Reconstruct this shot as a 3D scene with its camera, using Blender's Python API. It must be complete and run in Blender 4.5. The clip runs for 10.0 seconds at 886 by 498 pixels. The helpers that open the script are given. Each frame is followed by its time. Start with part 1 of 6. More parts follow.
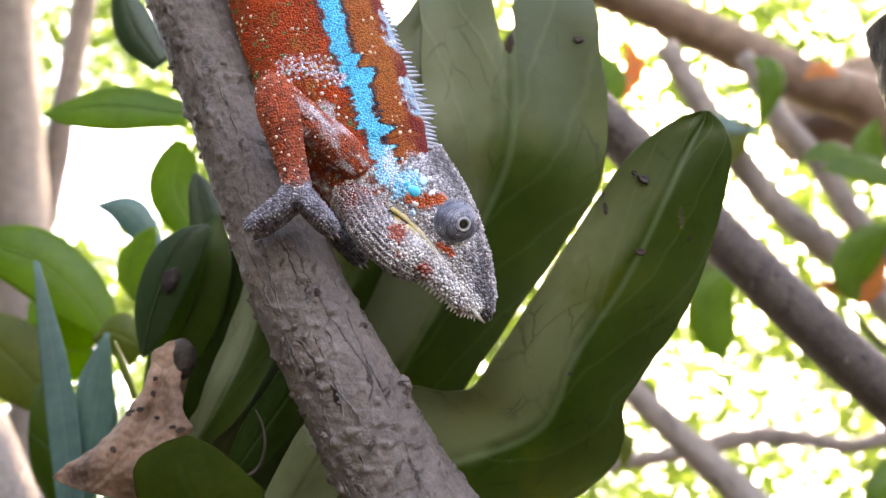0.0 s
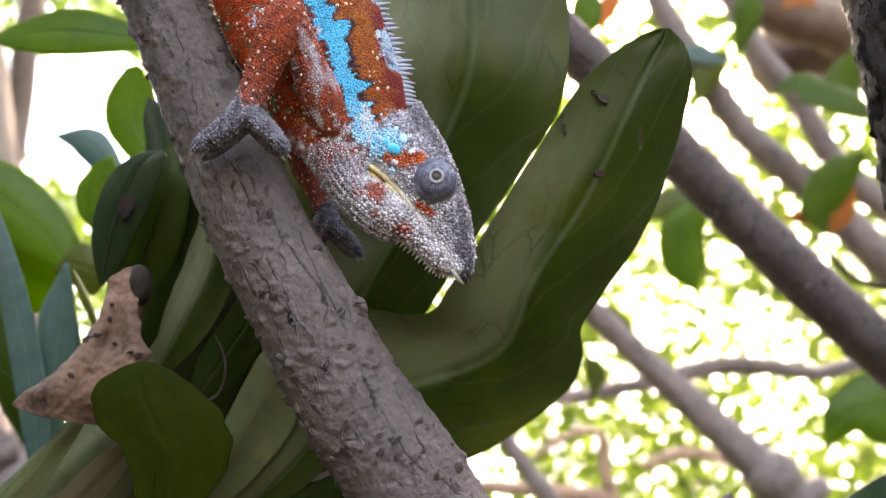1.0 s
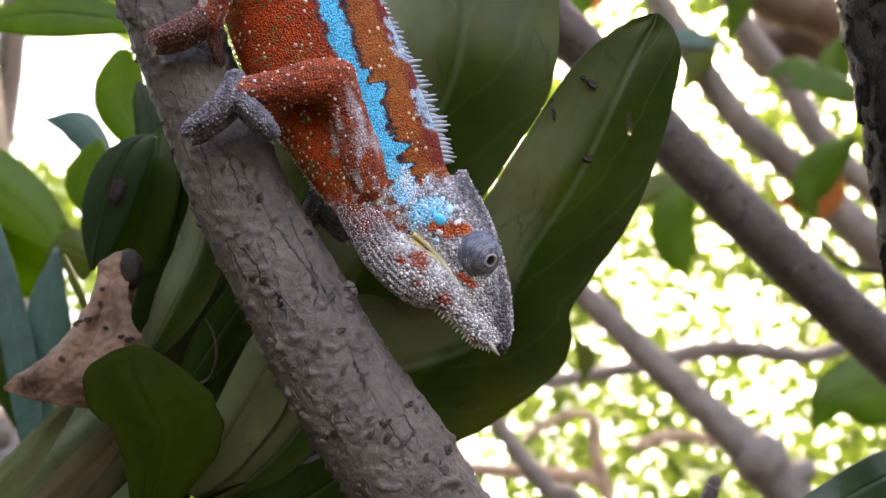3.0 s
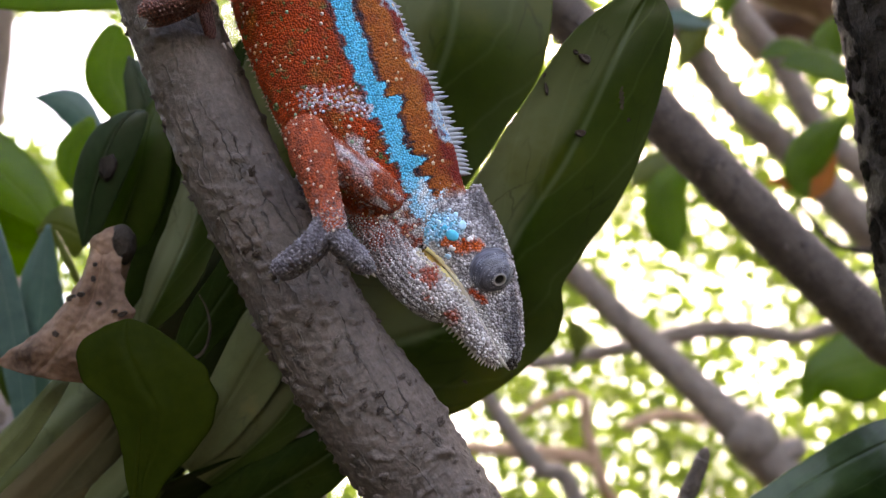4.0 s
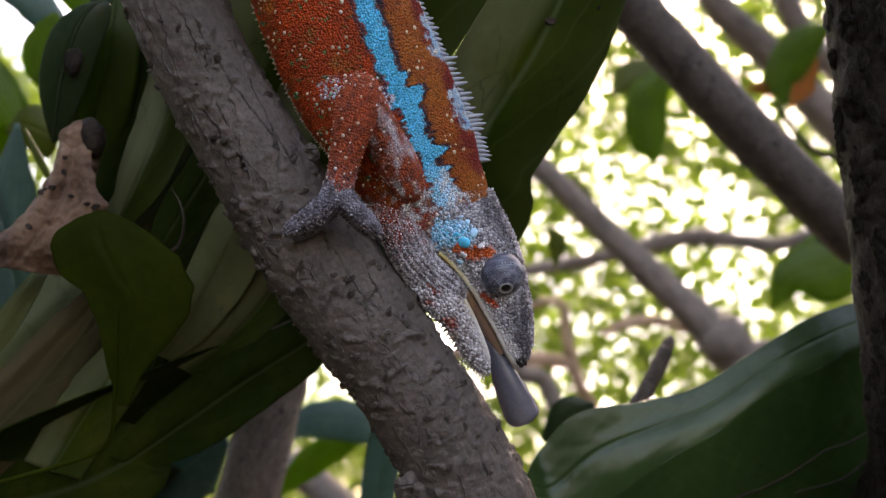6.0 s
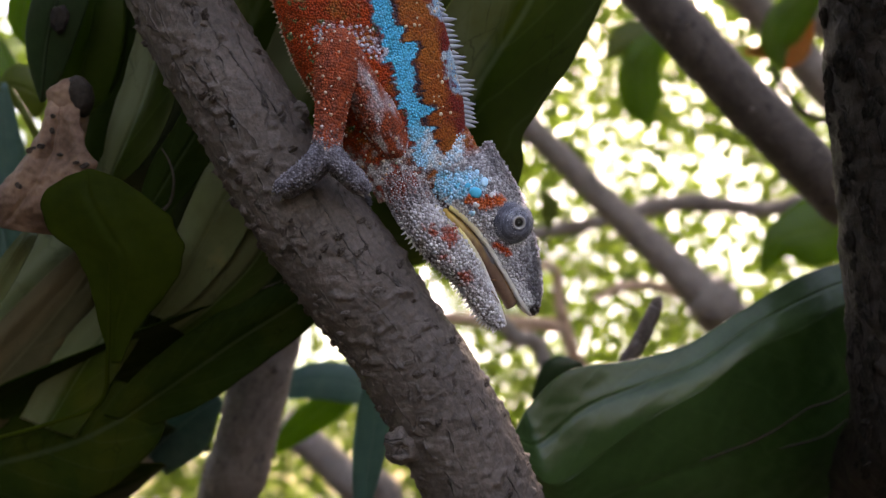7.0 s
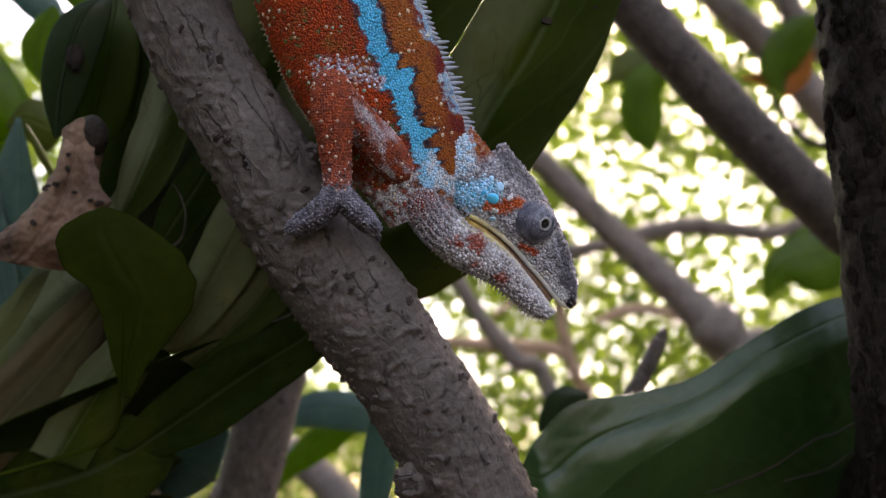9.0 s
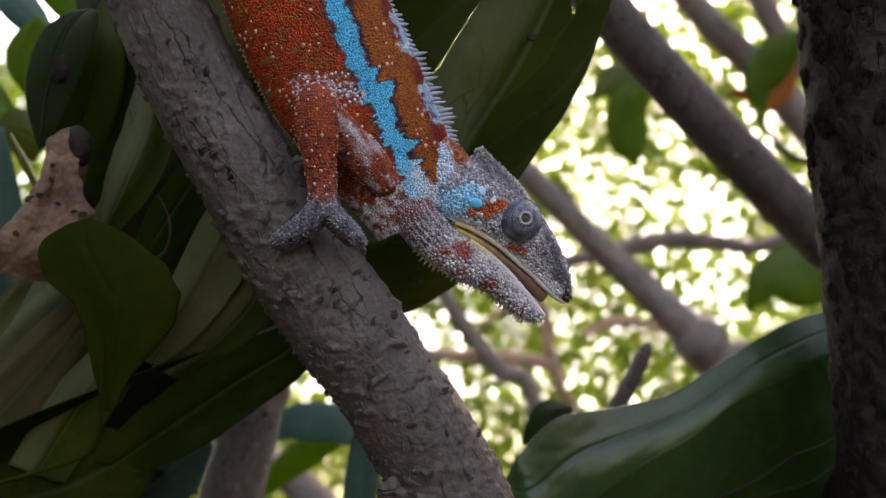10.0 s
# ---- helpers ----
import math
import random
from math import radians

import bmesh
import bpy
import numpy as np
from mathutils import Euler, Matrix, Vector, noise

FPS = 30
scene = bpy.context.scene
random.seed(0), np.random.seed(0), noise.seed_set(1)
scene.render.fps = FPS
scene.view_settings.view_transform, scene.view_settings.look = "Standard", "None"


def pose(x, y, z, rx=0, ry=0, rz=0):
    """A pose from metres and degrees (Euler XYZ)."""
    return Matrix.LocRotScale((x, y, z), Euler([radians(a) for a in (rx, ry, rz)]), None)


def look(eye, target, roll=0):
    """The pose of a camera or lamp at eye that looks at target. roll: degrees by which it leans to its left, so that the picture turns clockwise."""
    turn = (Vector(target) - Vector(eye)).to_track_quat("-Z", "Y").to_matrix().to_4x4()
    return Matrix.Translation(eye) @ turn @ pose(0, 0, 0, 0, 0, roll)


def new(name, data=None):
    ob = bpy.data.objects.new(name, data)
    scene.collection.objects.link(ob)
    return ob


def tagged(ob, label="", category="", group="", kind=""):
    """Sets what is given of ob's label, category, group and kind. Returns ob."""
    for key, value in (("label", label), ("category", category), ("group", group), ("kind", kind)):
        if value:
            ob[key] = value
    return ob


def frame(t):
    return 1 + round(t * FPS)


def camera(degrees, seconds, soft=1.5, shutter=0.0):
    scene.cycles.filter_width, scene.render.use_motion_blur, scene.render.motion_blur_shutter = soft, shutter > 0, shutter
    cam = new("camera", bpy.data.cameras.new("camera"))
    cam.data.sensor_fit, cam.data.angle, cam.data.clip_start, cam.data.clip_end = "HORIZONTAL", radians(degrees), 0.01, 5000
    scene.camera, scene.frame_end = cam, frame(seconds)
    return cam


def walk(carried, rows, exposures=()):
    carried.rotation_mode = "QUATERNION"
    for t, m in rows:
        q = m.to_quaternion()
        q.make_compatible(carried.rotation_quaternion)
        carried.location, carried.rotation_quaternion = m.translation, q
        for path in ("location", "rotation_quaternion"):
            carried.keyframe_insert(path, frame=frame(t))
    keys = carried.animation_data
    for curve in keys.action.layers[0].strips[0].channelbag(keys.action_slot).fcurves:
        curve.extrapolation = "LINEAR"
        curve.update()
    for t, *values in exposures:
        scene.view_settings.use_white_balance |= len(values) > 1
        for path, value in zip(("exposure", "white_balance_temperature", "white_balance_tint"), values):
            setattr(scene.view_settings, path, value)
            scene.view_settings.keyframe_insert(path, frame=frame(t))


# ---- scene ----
D2R = math.pi / 180
cam = camera(60, 10.0, soft=1.3)
cam.data.dof.use_dof = True
cam.data.dof.focus_distance = 0.207
cam.data.dof.aperture_fstop = 10.0

PATH = [
    (0.0, -0.0070, -0.0032, 1.5064, 123.30, -1.68, 2.20),
    (0.5, -0.0036, -0.0019, 1.5066, 120.60, -0.69, 1.18),
    (1.0, -0.0003, 0.0009, 1.5037, 118.66, -0.55, 1.13),
    (1.5, -0.0004, 0.0002, 1.5039, 118.32, -0.70, 1.17),
    (2.0, -0.0029, -0.0017, 1.5051, 118.69, -0.43, 1.14),
    (2.5, -0.0010, -0.0017, 1.5050, 118.54, -0.29, 1.03),
    (3.0, 0.0004, -0.0001, 1.5033, 117.48, -0.32, 0.59),
    (4.5, 0.0006, 0.0003, 1.5005, 116.06, 0.01, 0.06),
    (5.0, -0.0006, -0.0001, 1.5002, 115.63, 0.00, -0.19),
    (5.5, 0.0037, -0.0007, 1.4942, 111.71, 0.55, -1.02),
    (6.0, 0.0049, 0.0003, 1.4925, 109.86, 0.73, -0.76),
    (6.2, 0.0067, -0.0030, 1.4947, 108.19, 0.50, -0.29),
    (7.3, 0.0055, 0.0004, 1.4890, 107.31, 0.90, -1.37),
    (7.5, 0.0046, -0.0003, 1.4899, 107.46, 0.68, -1.11),
    (8.0, 0.0030, -0.0018, 1.4928, 108.84, 0.46, -0.94),
    (8.5, 0.0038, -0.0041, 1.4939, 109.07, 0.86, -1.04),
    (9.0, 0.0041, -0.0050, 1.4935, 108.89, 0.83, -1.07),
    (9.5, 0.0043, -0.0056, 1.4936, 109.14, 0.97, -1.56),
    (10.0, 0.0044, -0.0059, 1.4942, 109.68, 0.81, -2.17),
]
EXPOSURE = [(t, e, 9000, 24) for t, e in ((0.0, 4.58), (0.5, 4.50), (1.0, 4.32), (2.5, 4.12), (4.5, 3.62), (6.0, 3.20), (7.5, 3.08), (10.0, 3.10))]
walk(cam, [(r[0], pose(*r[1:])) for r in PATH], EXPOSURE)

# ---- light ----
world = bpy.data.worlds.new("sky")
scene.world = world
world.use_nodes = True
wn = world.node_tree
sky = wn.nodes.new("ShaderNodeTexSky")
sky.sky_type = 'NISHITA'
sky.sun_disc = False
sky.sun_elevation = radians(52)
sky.sun_rotation = radians(20)
sky.air_density, sky.dust_density, sky.ozone_density = 1.0, 3.0, 1.0
bgn = wn.nodes["Background"]
bgn.inputs["Strength"].default_value = 0.15
wn.links.new(sky.outputs[0], bgn.inputs["Color"])

sun = new("sun", bpy.data.lights.new("sun", 'SUN'))
sun.data.energy = 2.6
sun.data.angle = radians(3)
sun.data.color = (1.0, 0.96, 0.9)
sun.matrix_world = look((0, 0, 6), (-0.68, -1.87, 3.45))

# ---- shared helpers ----
TILT = pose(0, 0, 1.5, 26, 0, 0)   # the tree's own frame: x across, y away, z up the stems


def nodes_of(mat):
    nt = mat.node_tree
    return nt, nt.nodes["Principled BSDF"], nt.nodes["Material Output"]


def add(nt, kind, **kw):
    n = nt.nodes.new(kind)
    for k, v in kw.items():
        n.inputs[k].default_value = v
    return n


def ramp(nt, src, stops):
    n = nt.nodes.new("ShaderNodeValToRGB")
    el = n.color_ramp.elements
    while len(el) < len(stops):
        el.new(0.5)
    for e, (p, c) in zip(el, stops):
        e.position, e.color = p, (*c, 1)
    nt.links.new(src, n.inputs[0])
    return n.outputs[0]


def mix(nt, fac, a, b, blend='MIX'):
    n = nt.nodes.new("ShaderNodeMix")
    n.data_type, n.blend_type = 'RGBA', blend
    for s, v in ((n.inputs[0], fac), (n.inputs[6], a), (n.inputs[7], b)):
        if isinstance(v, (int, float)):
            s.default_value = v
        elif isinstance(v, tuple):
            s.default_value = (*v, 1)
        else:
            nt.links.new(v, s)
    return n.outputs[2]


def noise_tex(nt, vec, scale, detail=4, rough=0.6):
    n = add(nt, "ShaderNodeTexNoise", Scale=scale, Detail=detail, Roughness=rough)
    if vec is not None:
        nt.links.new(vec, n.inputs["Vector"])
    return n.outputs["Fac"]


def voronoi(nt, vec, scale, feature='F1', rnd=1.0):
    n = add(nt, "ShaderNodeTexVoronoi", Scale=scale, Randomness=rnd)
    n.feature = feature
    nt.links.new(vec, n.inputs["Vector"])
    return n.outputs["Distance"]


def bump(nt, height, strength, dist, prev=None):
    n = add(nt, "ShaderNodeBump", Strength=strength, Distance=dist)
    nt.links.new(height, n.inputs["Height"])
    if prev is not None:
        nt.links.new(prev, n.inputs["Normal"])
    return n.outputs["Normal"]


def material(name):
    m = bpy.data.materials.new(name)
    m.use_nodes = True
    return m


def coords(nt, kind="Object"):
    return nt.nodes.new("ShaderNodeTexCoord").outputs[kind]


def bark_material(name, dark, mid, pale, scale=1.0, gloss=0.4):
    m = material(name)
    nt, b, _ = nodes_of(m)
    co = coords(nt)
    big = noise_tex(nt, co, 60 / scale, 6, 0.65)
    fine = noise_tex(nt, co, 700 / scale, 5, 0.7)
    blot = noise_tex(nt, co, 180 / scale, 3, 0.5)
    c = ramp(nt, big, [(0.3, dark), (0.5, mid), (0.72, pale)])
    c = mix(nt, 0.55, c, ramp(nt, fine, [(0.3, dark), (0.7, pale)]))
    c = mix(nt, ramp(nt, blot, [(0.6, (0, 0, 0)), (0.75, (0.6, 0.6, 0.6))]), c, tuple(v * 0.7 for v in dark))
    nt.links.new(c, b.inputs["Base Color"])
    b.inputs["Roughness"].default_value = 0.62
    b.inputs["Specular IOR Level"].default_value = gloss
    mp = nt.nodes.new("ShaderNodeMapping")
    mp.inputs["Scale"].default_value = (0.2, 1.0, 1.0)
    nt.links.new(coords(nt, "UV"), mp.inputs["Vector"])
    warp = nt.nodes.new("ShaderNodeVectorMath")
    warp.operation = 'ADD'
    wn2 = add(nt, "ShaderNodeTexNoise", Scale=220 / scale, Detail=3)
    nt.links.new(co, wn2.inputs["Vector"])
    sc = nt.nodes.new("ShaderNodeVectorMath")
    sc.operation = 'SCALE'
    sc.inputs["Scale"].default_value = 0.0025 * scale
    nt.links.new(wn2.outputs["Color"], sc.inputs[0])
    nt.links.new(mp.outputs[0], warp.inputs[0])
    nt.links.new(sc.outputs[0], warp.inputs[1])
    crack = voronoi(nt, warp.outputs[0], 170 / scale, 'DISTANCE_TO_EDGE')
    line_mask = ramp(nt, crack, [(0.0, (1, 1, 1)), (0.045, (0, 0, 0))])
    patch = ramp(nt, noise_tex(nt, co, 90 / scale, 2), [(0.45, (0, 0, 0)), (0.62, (1, 1, 1))])
    cm = mix(nt, 1.0, line_mask, patch, 'MULTIPLY')
    cm2 = mix(nt, 1.0, cm, (0.8, 0.8, 0.8), 'MULTIPLY')
    c = mix(nt, cm2, c, tuple(v * 0.5 for v in dark))
    mp2 = nt.nodes.new("ShaderNodeMapping")
    mp2.inputs["Scale"].default_value = (0.16, 1.0, 1.0)
    nt.links.new(coords(nt, "UV"), mp2.inputs["Vector"])
    streak = noise_tex(nt, mp2.outputs[0], 900 / scale, 5, 0.7)
    c = mix(nt, 0.45, c, ramp(nt, streak, [(0.32, (0.45, 0.42, 0.40)), (0.5, (1, 1, 1)), (0.68, (1.45, 1.42, 1.4))]), 'MULTIPLY')
    nt.links.new(c, b.inputs["Base Color"])
    n1 = bump(nt, fine, 0.8, 0.0007 * scale)
    n2 = bump(nt, blot, 0.7, 0.0012 * scale, n1)
    inv = nt.nodes.new("ShaderNodeInvert")
    nt.links.new(cm, inv.inputs["Color"])
    n3 = bump(nt, streak, 0.4, 0.0006 * scale, bump(nt, inv.outputs[0], 0.9, 0.0006 * scale, n2))
    nt.links.new(n3, b.inputs["Normal"])
    return m


def leaf_material(name, dark, mid, pale, vein, translucent=0.3, rough=0.4, scale=1.0, veins=9.0, band=None, gloss=0.28):
    m = material(name)
    nt, b, out = nodes_of(m)
    co, uv = coords(nt), coords(nt, "UV")
    big = noise_tex(nt, co, 25 / scale, 4, 0.55)
    fine = noise_tex(nt, co, 260 / scale, 4, 0.6)
    c = ramp(nt, big, [(0.3, dark), (0.52, mid), (0.75, pale)])
    c = mix(nt, 0.25, c, ramp(nt, fine, [(0.3, dark), (0.7, pale)]))
    sep = nt.nodes.new("ShaderNodeSeparateXYZ")
    nt.links.new(uv, sep.inputs[0])

    def math_node(op, a, b2=None):
        n = nt.nodes.new("ShaderNodeMath")
        n.operation = op
        for s, v in zip(n.inputs, (a, b2)):
            if v is None:
                continue
            if isinstance(v, (int, float)):
                s.default_value = v
            else:
                nt.links.new(v, s)
        return n.outputs[0]

    off = math_node('ABSOLUTE', math_node('SUBTRACT', sep.outputs[1], 0.5))
    rib = ramp(nt, off, [(0.008, (1, 1, 1)), (0.03, (0, 0, 0))])
    wob = math_node('MULTIPLY', big, 1.4)
    slant = math_node('ADD', math_node('SUBTRACT', math_node('MULTIPLY', sep.outputs[0], veins), math_node('MULTIPLY', off, veins * 0.7)), wob)
    fr = math_node('ABSOLUTE', math_node('SUBTRACT', math_node('FRACT', slant), 0.5))
    side = ramp(nt, fr, [(0.0, (1, 1, 1)), (0.07, (0, 0, 0))])
    # Pale band: leaf felt plus the lit side of a fold, put into the colour
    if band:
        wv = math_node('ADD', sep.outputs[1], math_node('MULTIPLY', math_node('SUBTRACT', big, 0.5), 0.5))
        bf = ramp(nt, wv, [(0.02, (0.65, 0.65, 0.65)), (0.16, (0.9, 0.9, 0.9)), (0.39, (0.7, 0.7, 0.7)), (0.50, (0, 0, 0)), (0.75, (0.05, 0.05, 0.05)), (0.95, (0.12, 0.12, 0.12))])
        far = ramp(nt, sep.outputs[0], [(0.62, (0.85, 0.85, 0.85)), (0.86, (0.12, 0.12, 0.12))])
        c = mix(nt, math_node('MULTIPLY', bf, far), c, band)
    if veins < 6:
        mp = nt.nodes.new("ShaderNodeMapping")
        mp.inputs["Scale"].default_value = (1.0, 0.55, 1.0)
        nt.links.new(uv, mp.inputs["Vector"])
        warp = nt.nodes.new("ShaderNodeVectorMath")
        warp.operation = 'MULTIPLY_ADD'
        wn = add(nt, "ShaderNodeTexNoise", Scale=9.0, Detail=3)
        nt.links.new(mp.outputs[0], wn.inputs["Vector"])
        nt.links.new(wn.outputs["Color"], warp.inputs[0])
        warp.inputs[1].default_value = (0.12, 0.04, 0)
        nt.links.new(mp.outputs[0], warp.inputs[2])
        net = ramp(nt, voronoi(nt, warp.outputs[0], 9.0, 'DISTANCE_TO_EDGE'), [(0.0, (1, 1, 1)), (0.035, (0, 0, 0))])
        some = ramp(nt, noise_tex(nt, co, 38, 3), [(0.48, (0, 0, 0)), (0.64, (0.45, 0.45, 0.45))])
        worn = ramp(nt, noise_tex(nt, co, 17, 5, 0.65), [(0.54, (0, 0, 0)), (0.68, (0.55, 0.55, 0.55))])
        c = mix(nt, worn, c, tuple(v * k for v, k in zip(pale, (2.0, 1.3, 0.9))))
        c = mix(nt, mix(nt, 1.0, net, some, 'MULTIPLY'), c, tuple(v * 0.35 for v in dark))
        freckle = ramp(nt, voronoi(nt, co, 330), [(0.07, (0.8, 0.8, 0.8)), (0.12, (0, 0, 0))])
        c = mix(nt, mix(nt, 1.0, freckle, some, 'MULTIPLY'), c, (0.02, 0.012, 0.006))
    c = mix(nt, math_node('MULTIPLY', side, 0.13), c, vein)
    c = mix(nt, math_node('MULTIPLY', rib, 0.35), c, vein)
    nt.links.new(c, b.inputs["Base Color"])
    b.inputs["Roughness"].default_value = rough
    b.inputs["Specular IOR Level"].default_value = gloss
    nrm = bump(nt, side, 0.1, 0.0006 * scale, bump(nt, fine, 0.25, 0.0003 * scale))
    nt.links.new(nrm, b.inputs["Normal"])
    tr = nt.nodes.new("ShaderNodeBsdfTranslucent")
    hs = nt.nodes.new("ShaderNodeHueSaturation")
    hs.inputs["Value"].default_value = 2.0
    hs.inputs["Saturation"].default_value = 1.3
    nt.links.new(c, hs.inputs["Color"])
    nt.links.new(hs.outputs[0], tr.inputs["Color"])
    ms = nt.nodes.new("ShaderNodeMixShader")
    ms.inputs[0].default_value = translucent
    nt.links.new(b.outputs[0], ms.inputs[1])
    nt.links.new(tr.outputs[0], ms.inputs[2])
    nt.links.new(ms.outputs[0], out.inputs["Surface"])
    return m


def skin_material(name, rough=0.5, bead=900.0, depth=0.0004, spec=0.4, deep=0.30):
    m = material(name)
    nt, b, _ = nodes_of(m)
    co = coords(nt)
    at = nt.nodes.new("ShaderNodeAttribute")
    at.attribute_name = "tint"
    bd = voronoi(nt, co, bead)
    # Gaps between scales are darkened in the colour, standing in for crevice shade
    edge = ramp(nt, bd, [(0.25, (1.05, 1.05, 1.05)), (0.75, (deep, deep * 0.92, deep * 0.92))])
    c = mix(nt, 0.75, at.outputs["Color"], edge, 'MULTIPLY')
    var = ramp(nt, noise_tex(nt, co, 420, 3), [(0.3, (0.75, 0.72, 0.7)), (0.7, (1.2, 1.2, 1.2))])
    c = mix(nt, 0.7, c, var, 'MULTIPLY')
    nt.links.new(c, b.inputs["Base Color"])
    b.inputs["Roughness"].default_value = rough
    b.inputs["Specular IOR Level"].default_value = spec
    inv = ramp(nt, bd, [(0.0, (1, 1, 1)), (0.8, (0, 0, 0))])
    nt.links.new(bump(nt, inv, 1.0, depth * 1.3), b.inputs["Normal"])
    return m


def tint_material(name, rough=0.45, spec=0.4):
    m = material(name)
    nt, b, _ = nodes_of(m)
    at = nt.nodes.new("ShaderNodeAttribute")
    at.attribute_name = "tint"
    var = ramp(nt, noise_tex(nt, coords(nt), 900, 3), [(0.3, (0.75, 0.75, 0.75)), (0.7, (1.1, 1.1, 1.1))])
    nt.links.new(mix(nt, 0.6, at.outputs["Color"], var, 'MULTIPLY'), b.inputs["Base Color"])
    b.inputs["Roughness"].default_value = rough
    b.inputs["Specular IOR Level"].default_value = spec
    return m


BARK = bark_material("bark_grey_brown", (0.024, 0.0170, 0.0150), (0.064, 0.048, 0.043), (0.132, 0.102, 0.092))
def cork_material(name, dark, pale):
    m = material(name)
    nt, b, _ = nodes_of(m)
    co = coords(nt)
    n = noise_tex(nt, co, 3.0, 5, 0.65)
    nt.links.new(ramp(nt, n, [(0.35, dark), (0.65, pale)]), b.inputs["Base Color"])
    b.inputs["Roughness"].default_value = 0.9
    b.inputs["Specular IOR Level"].default_value = 0.2
    nt.links.new(bump(nt, n, 0.6, 0.3), b.inputs["Normal"])
    return m


CORK = [cork_material("lenticel_cork", (0.032, 0.023, 0.020), (0.12, 0.094, 0.085)), cork_material("lenticel_pale", (0.075, 0.058, 0.052), (0.19, 0.158, 0.145)), cork_material("ridge_dark", (0.006, 0.005, 0.004), (0.036, 0.029, 0.025))]
# Very dark base colour: the shade on the upright stem is put into the bark
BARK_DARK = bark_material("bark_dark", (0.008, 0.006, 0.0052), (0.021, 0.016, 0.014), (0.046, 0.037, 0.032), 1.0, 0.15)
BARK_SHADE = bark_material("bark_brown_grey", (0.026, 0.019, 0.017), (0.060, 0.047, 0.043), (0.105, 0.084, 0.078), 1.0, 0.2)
# Paler copy of BARK: stronger light on the low stem put into the colour
BARK_PALE = bark_material("bark_pale_lit", (0.06, 0.046, 0.043), (0.15, 0.122, 0.117), (0.27, 0.228, 0.22))
BARK_FAR = bark_material("bark_far", (0.10, 0.080, 0.072), (0.18, 0.145, 0.130), (0.27, 0.225, 0.205), 3.0)
BARK_RED = bark_material("bark_reddish", (0.09, 0.052, 0.036), (0.17, 0.105, 0.075), (0.25, 0.165, 0.12), 3.0)
BARK_TWIG = bark_material("bark_twig", (0.28, 0.16, 0.10), (0.46, 0.29, 0.20), (0.56, 0.38, 0.28), 3.0)
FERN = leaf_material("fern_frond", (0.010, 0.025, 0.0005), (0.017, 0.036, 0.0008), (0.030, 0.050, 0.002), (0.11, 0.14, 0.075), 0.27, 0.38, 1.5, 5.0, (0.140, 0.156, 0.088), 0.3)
# Pale felt and the sky sheen on these fronds, both put into the base colour
FERN_PALE = leaf_material("fern_felt_sheen", (0.066, 0.080, 0.030), (0.10, 0.116, 0.050), (0.14, 0.155, 0.078), (0.05, 0.062, 0.024), 0.25, 0.5, 1.5, 5.0, None, 0.3)
# Darker copy of FERN: the shade beneath other fronds is put into its colour
FERN_SHADE = leaf_material("fern_shaded_frond", (0.005, 0.011, 0.001), (0.009, 0.018, 0.002), (0.016, 0.027, 0.004), (0.04, 0.05, 0.03), 0.05, 0.7, 1.5, 5.0, None, 0.05)
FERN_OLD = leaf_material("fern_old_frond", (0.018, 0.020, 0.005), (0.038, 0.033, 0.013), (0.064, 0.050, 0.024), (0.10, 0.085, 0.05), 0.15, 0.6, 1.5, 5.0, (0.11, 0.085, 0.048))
LEAF_DARK = leaf_material("leaf_dark", (0.008, 0.020, 0.007), (0.013, 0.031, 0.011), (0.026, 0.052, 0.022), (0.035, 0.055, 0.032), 0.25, 0.35)
LEAF_MID = leaf_material("leaf_mid", (0.014, 0.034, 0.002), (0.024, 0.048, 0.003), (0.038, 0.066, 0.007), (0.035, 0.06, 0.012), 0.42, 0.4)
LEAF_BLUE = leaf_material("leaf_bluish", (0.03, 0.068, 0.062), (0.052, 0.105, 0.092), (0.09, 0.15, 0.13), (0.10, 0.15, 0.13), 0.32, 0.35)
LEAF_DRY = leaf_material("leaf_dry", (0.03, 0.014, 0.010), (0.17, 0.098, 0.068), (0.30, 0.195, 0.142), (0.06, 0.03, 0.02), 0.12, 0.75, 0.45, 8.0)
LEAF_ORANGE = leaf_material("leaf_orange", (0.22, 0.085, 0.02), (0.30, 0.125, 0.03), (0.38, 0.19, 0.06), (0.36, 0.2, 0.08), 0.4, 0.5)
LEAF_YELLOW = leaf_material("leaf_yellowish", (0.04, 0.06, 0.006), (0.065, 0.085, 0.01), (0.10, 0.115, 0.02), (0.12, 0.13, 0.05), 0.35, 0.5)
LEAF_NEAR = leaf_material("leaf_near", (0.013, 0.023, 0.0005), (0.021, 0.034, 0.0005), (0.032, 0.046, 0.001), (0.026, 0.038, 0.001), 0.45, 0.75, gloss=0.12)
LEAF_BROAD = leaf_material("leaf_broad", (0.012, 0.033, 0.008), (0.021, 0.050, 0.013), (0.040, 0.080, 0.027), (0.06, 0.095, 0.045), 0.3, 0.33, gloss=0.4)
# Translucent leaf with a brightened base colour that carries the backlight
LEAF_LIT = leaf_material("leaf_translucent_lit", (0.045, 0.085, 0.008), (0.07, 0.12, 0.014), (0.10, 0.15, 0.03), (0.12, 0.16, 0.06), 0.6, 0.4)
SHADE_CROWN = leaf_material("foliage_shade_crown", (0.05, 0.078, 0.032), (0.08, 0.112, 0.052), (0.125, 0.155, 0.083), (0.15, 0.18, 0.11), 0.55, 0.5, 20.0)
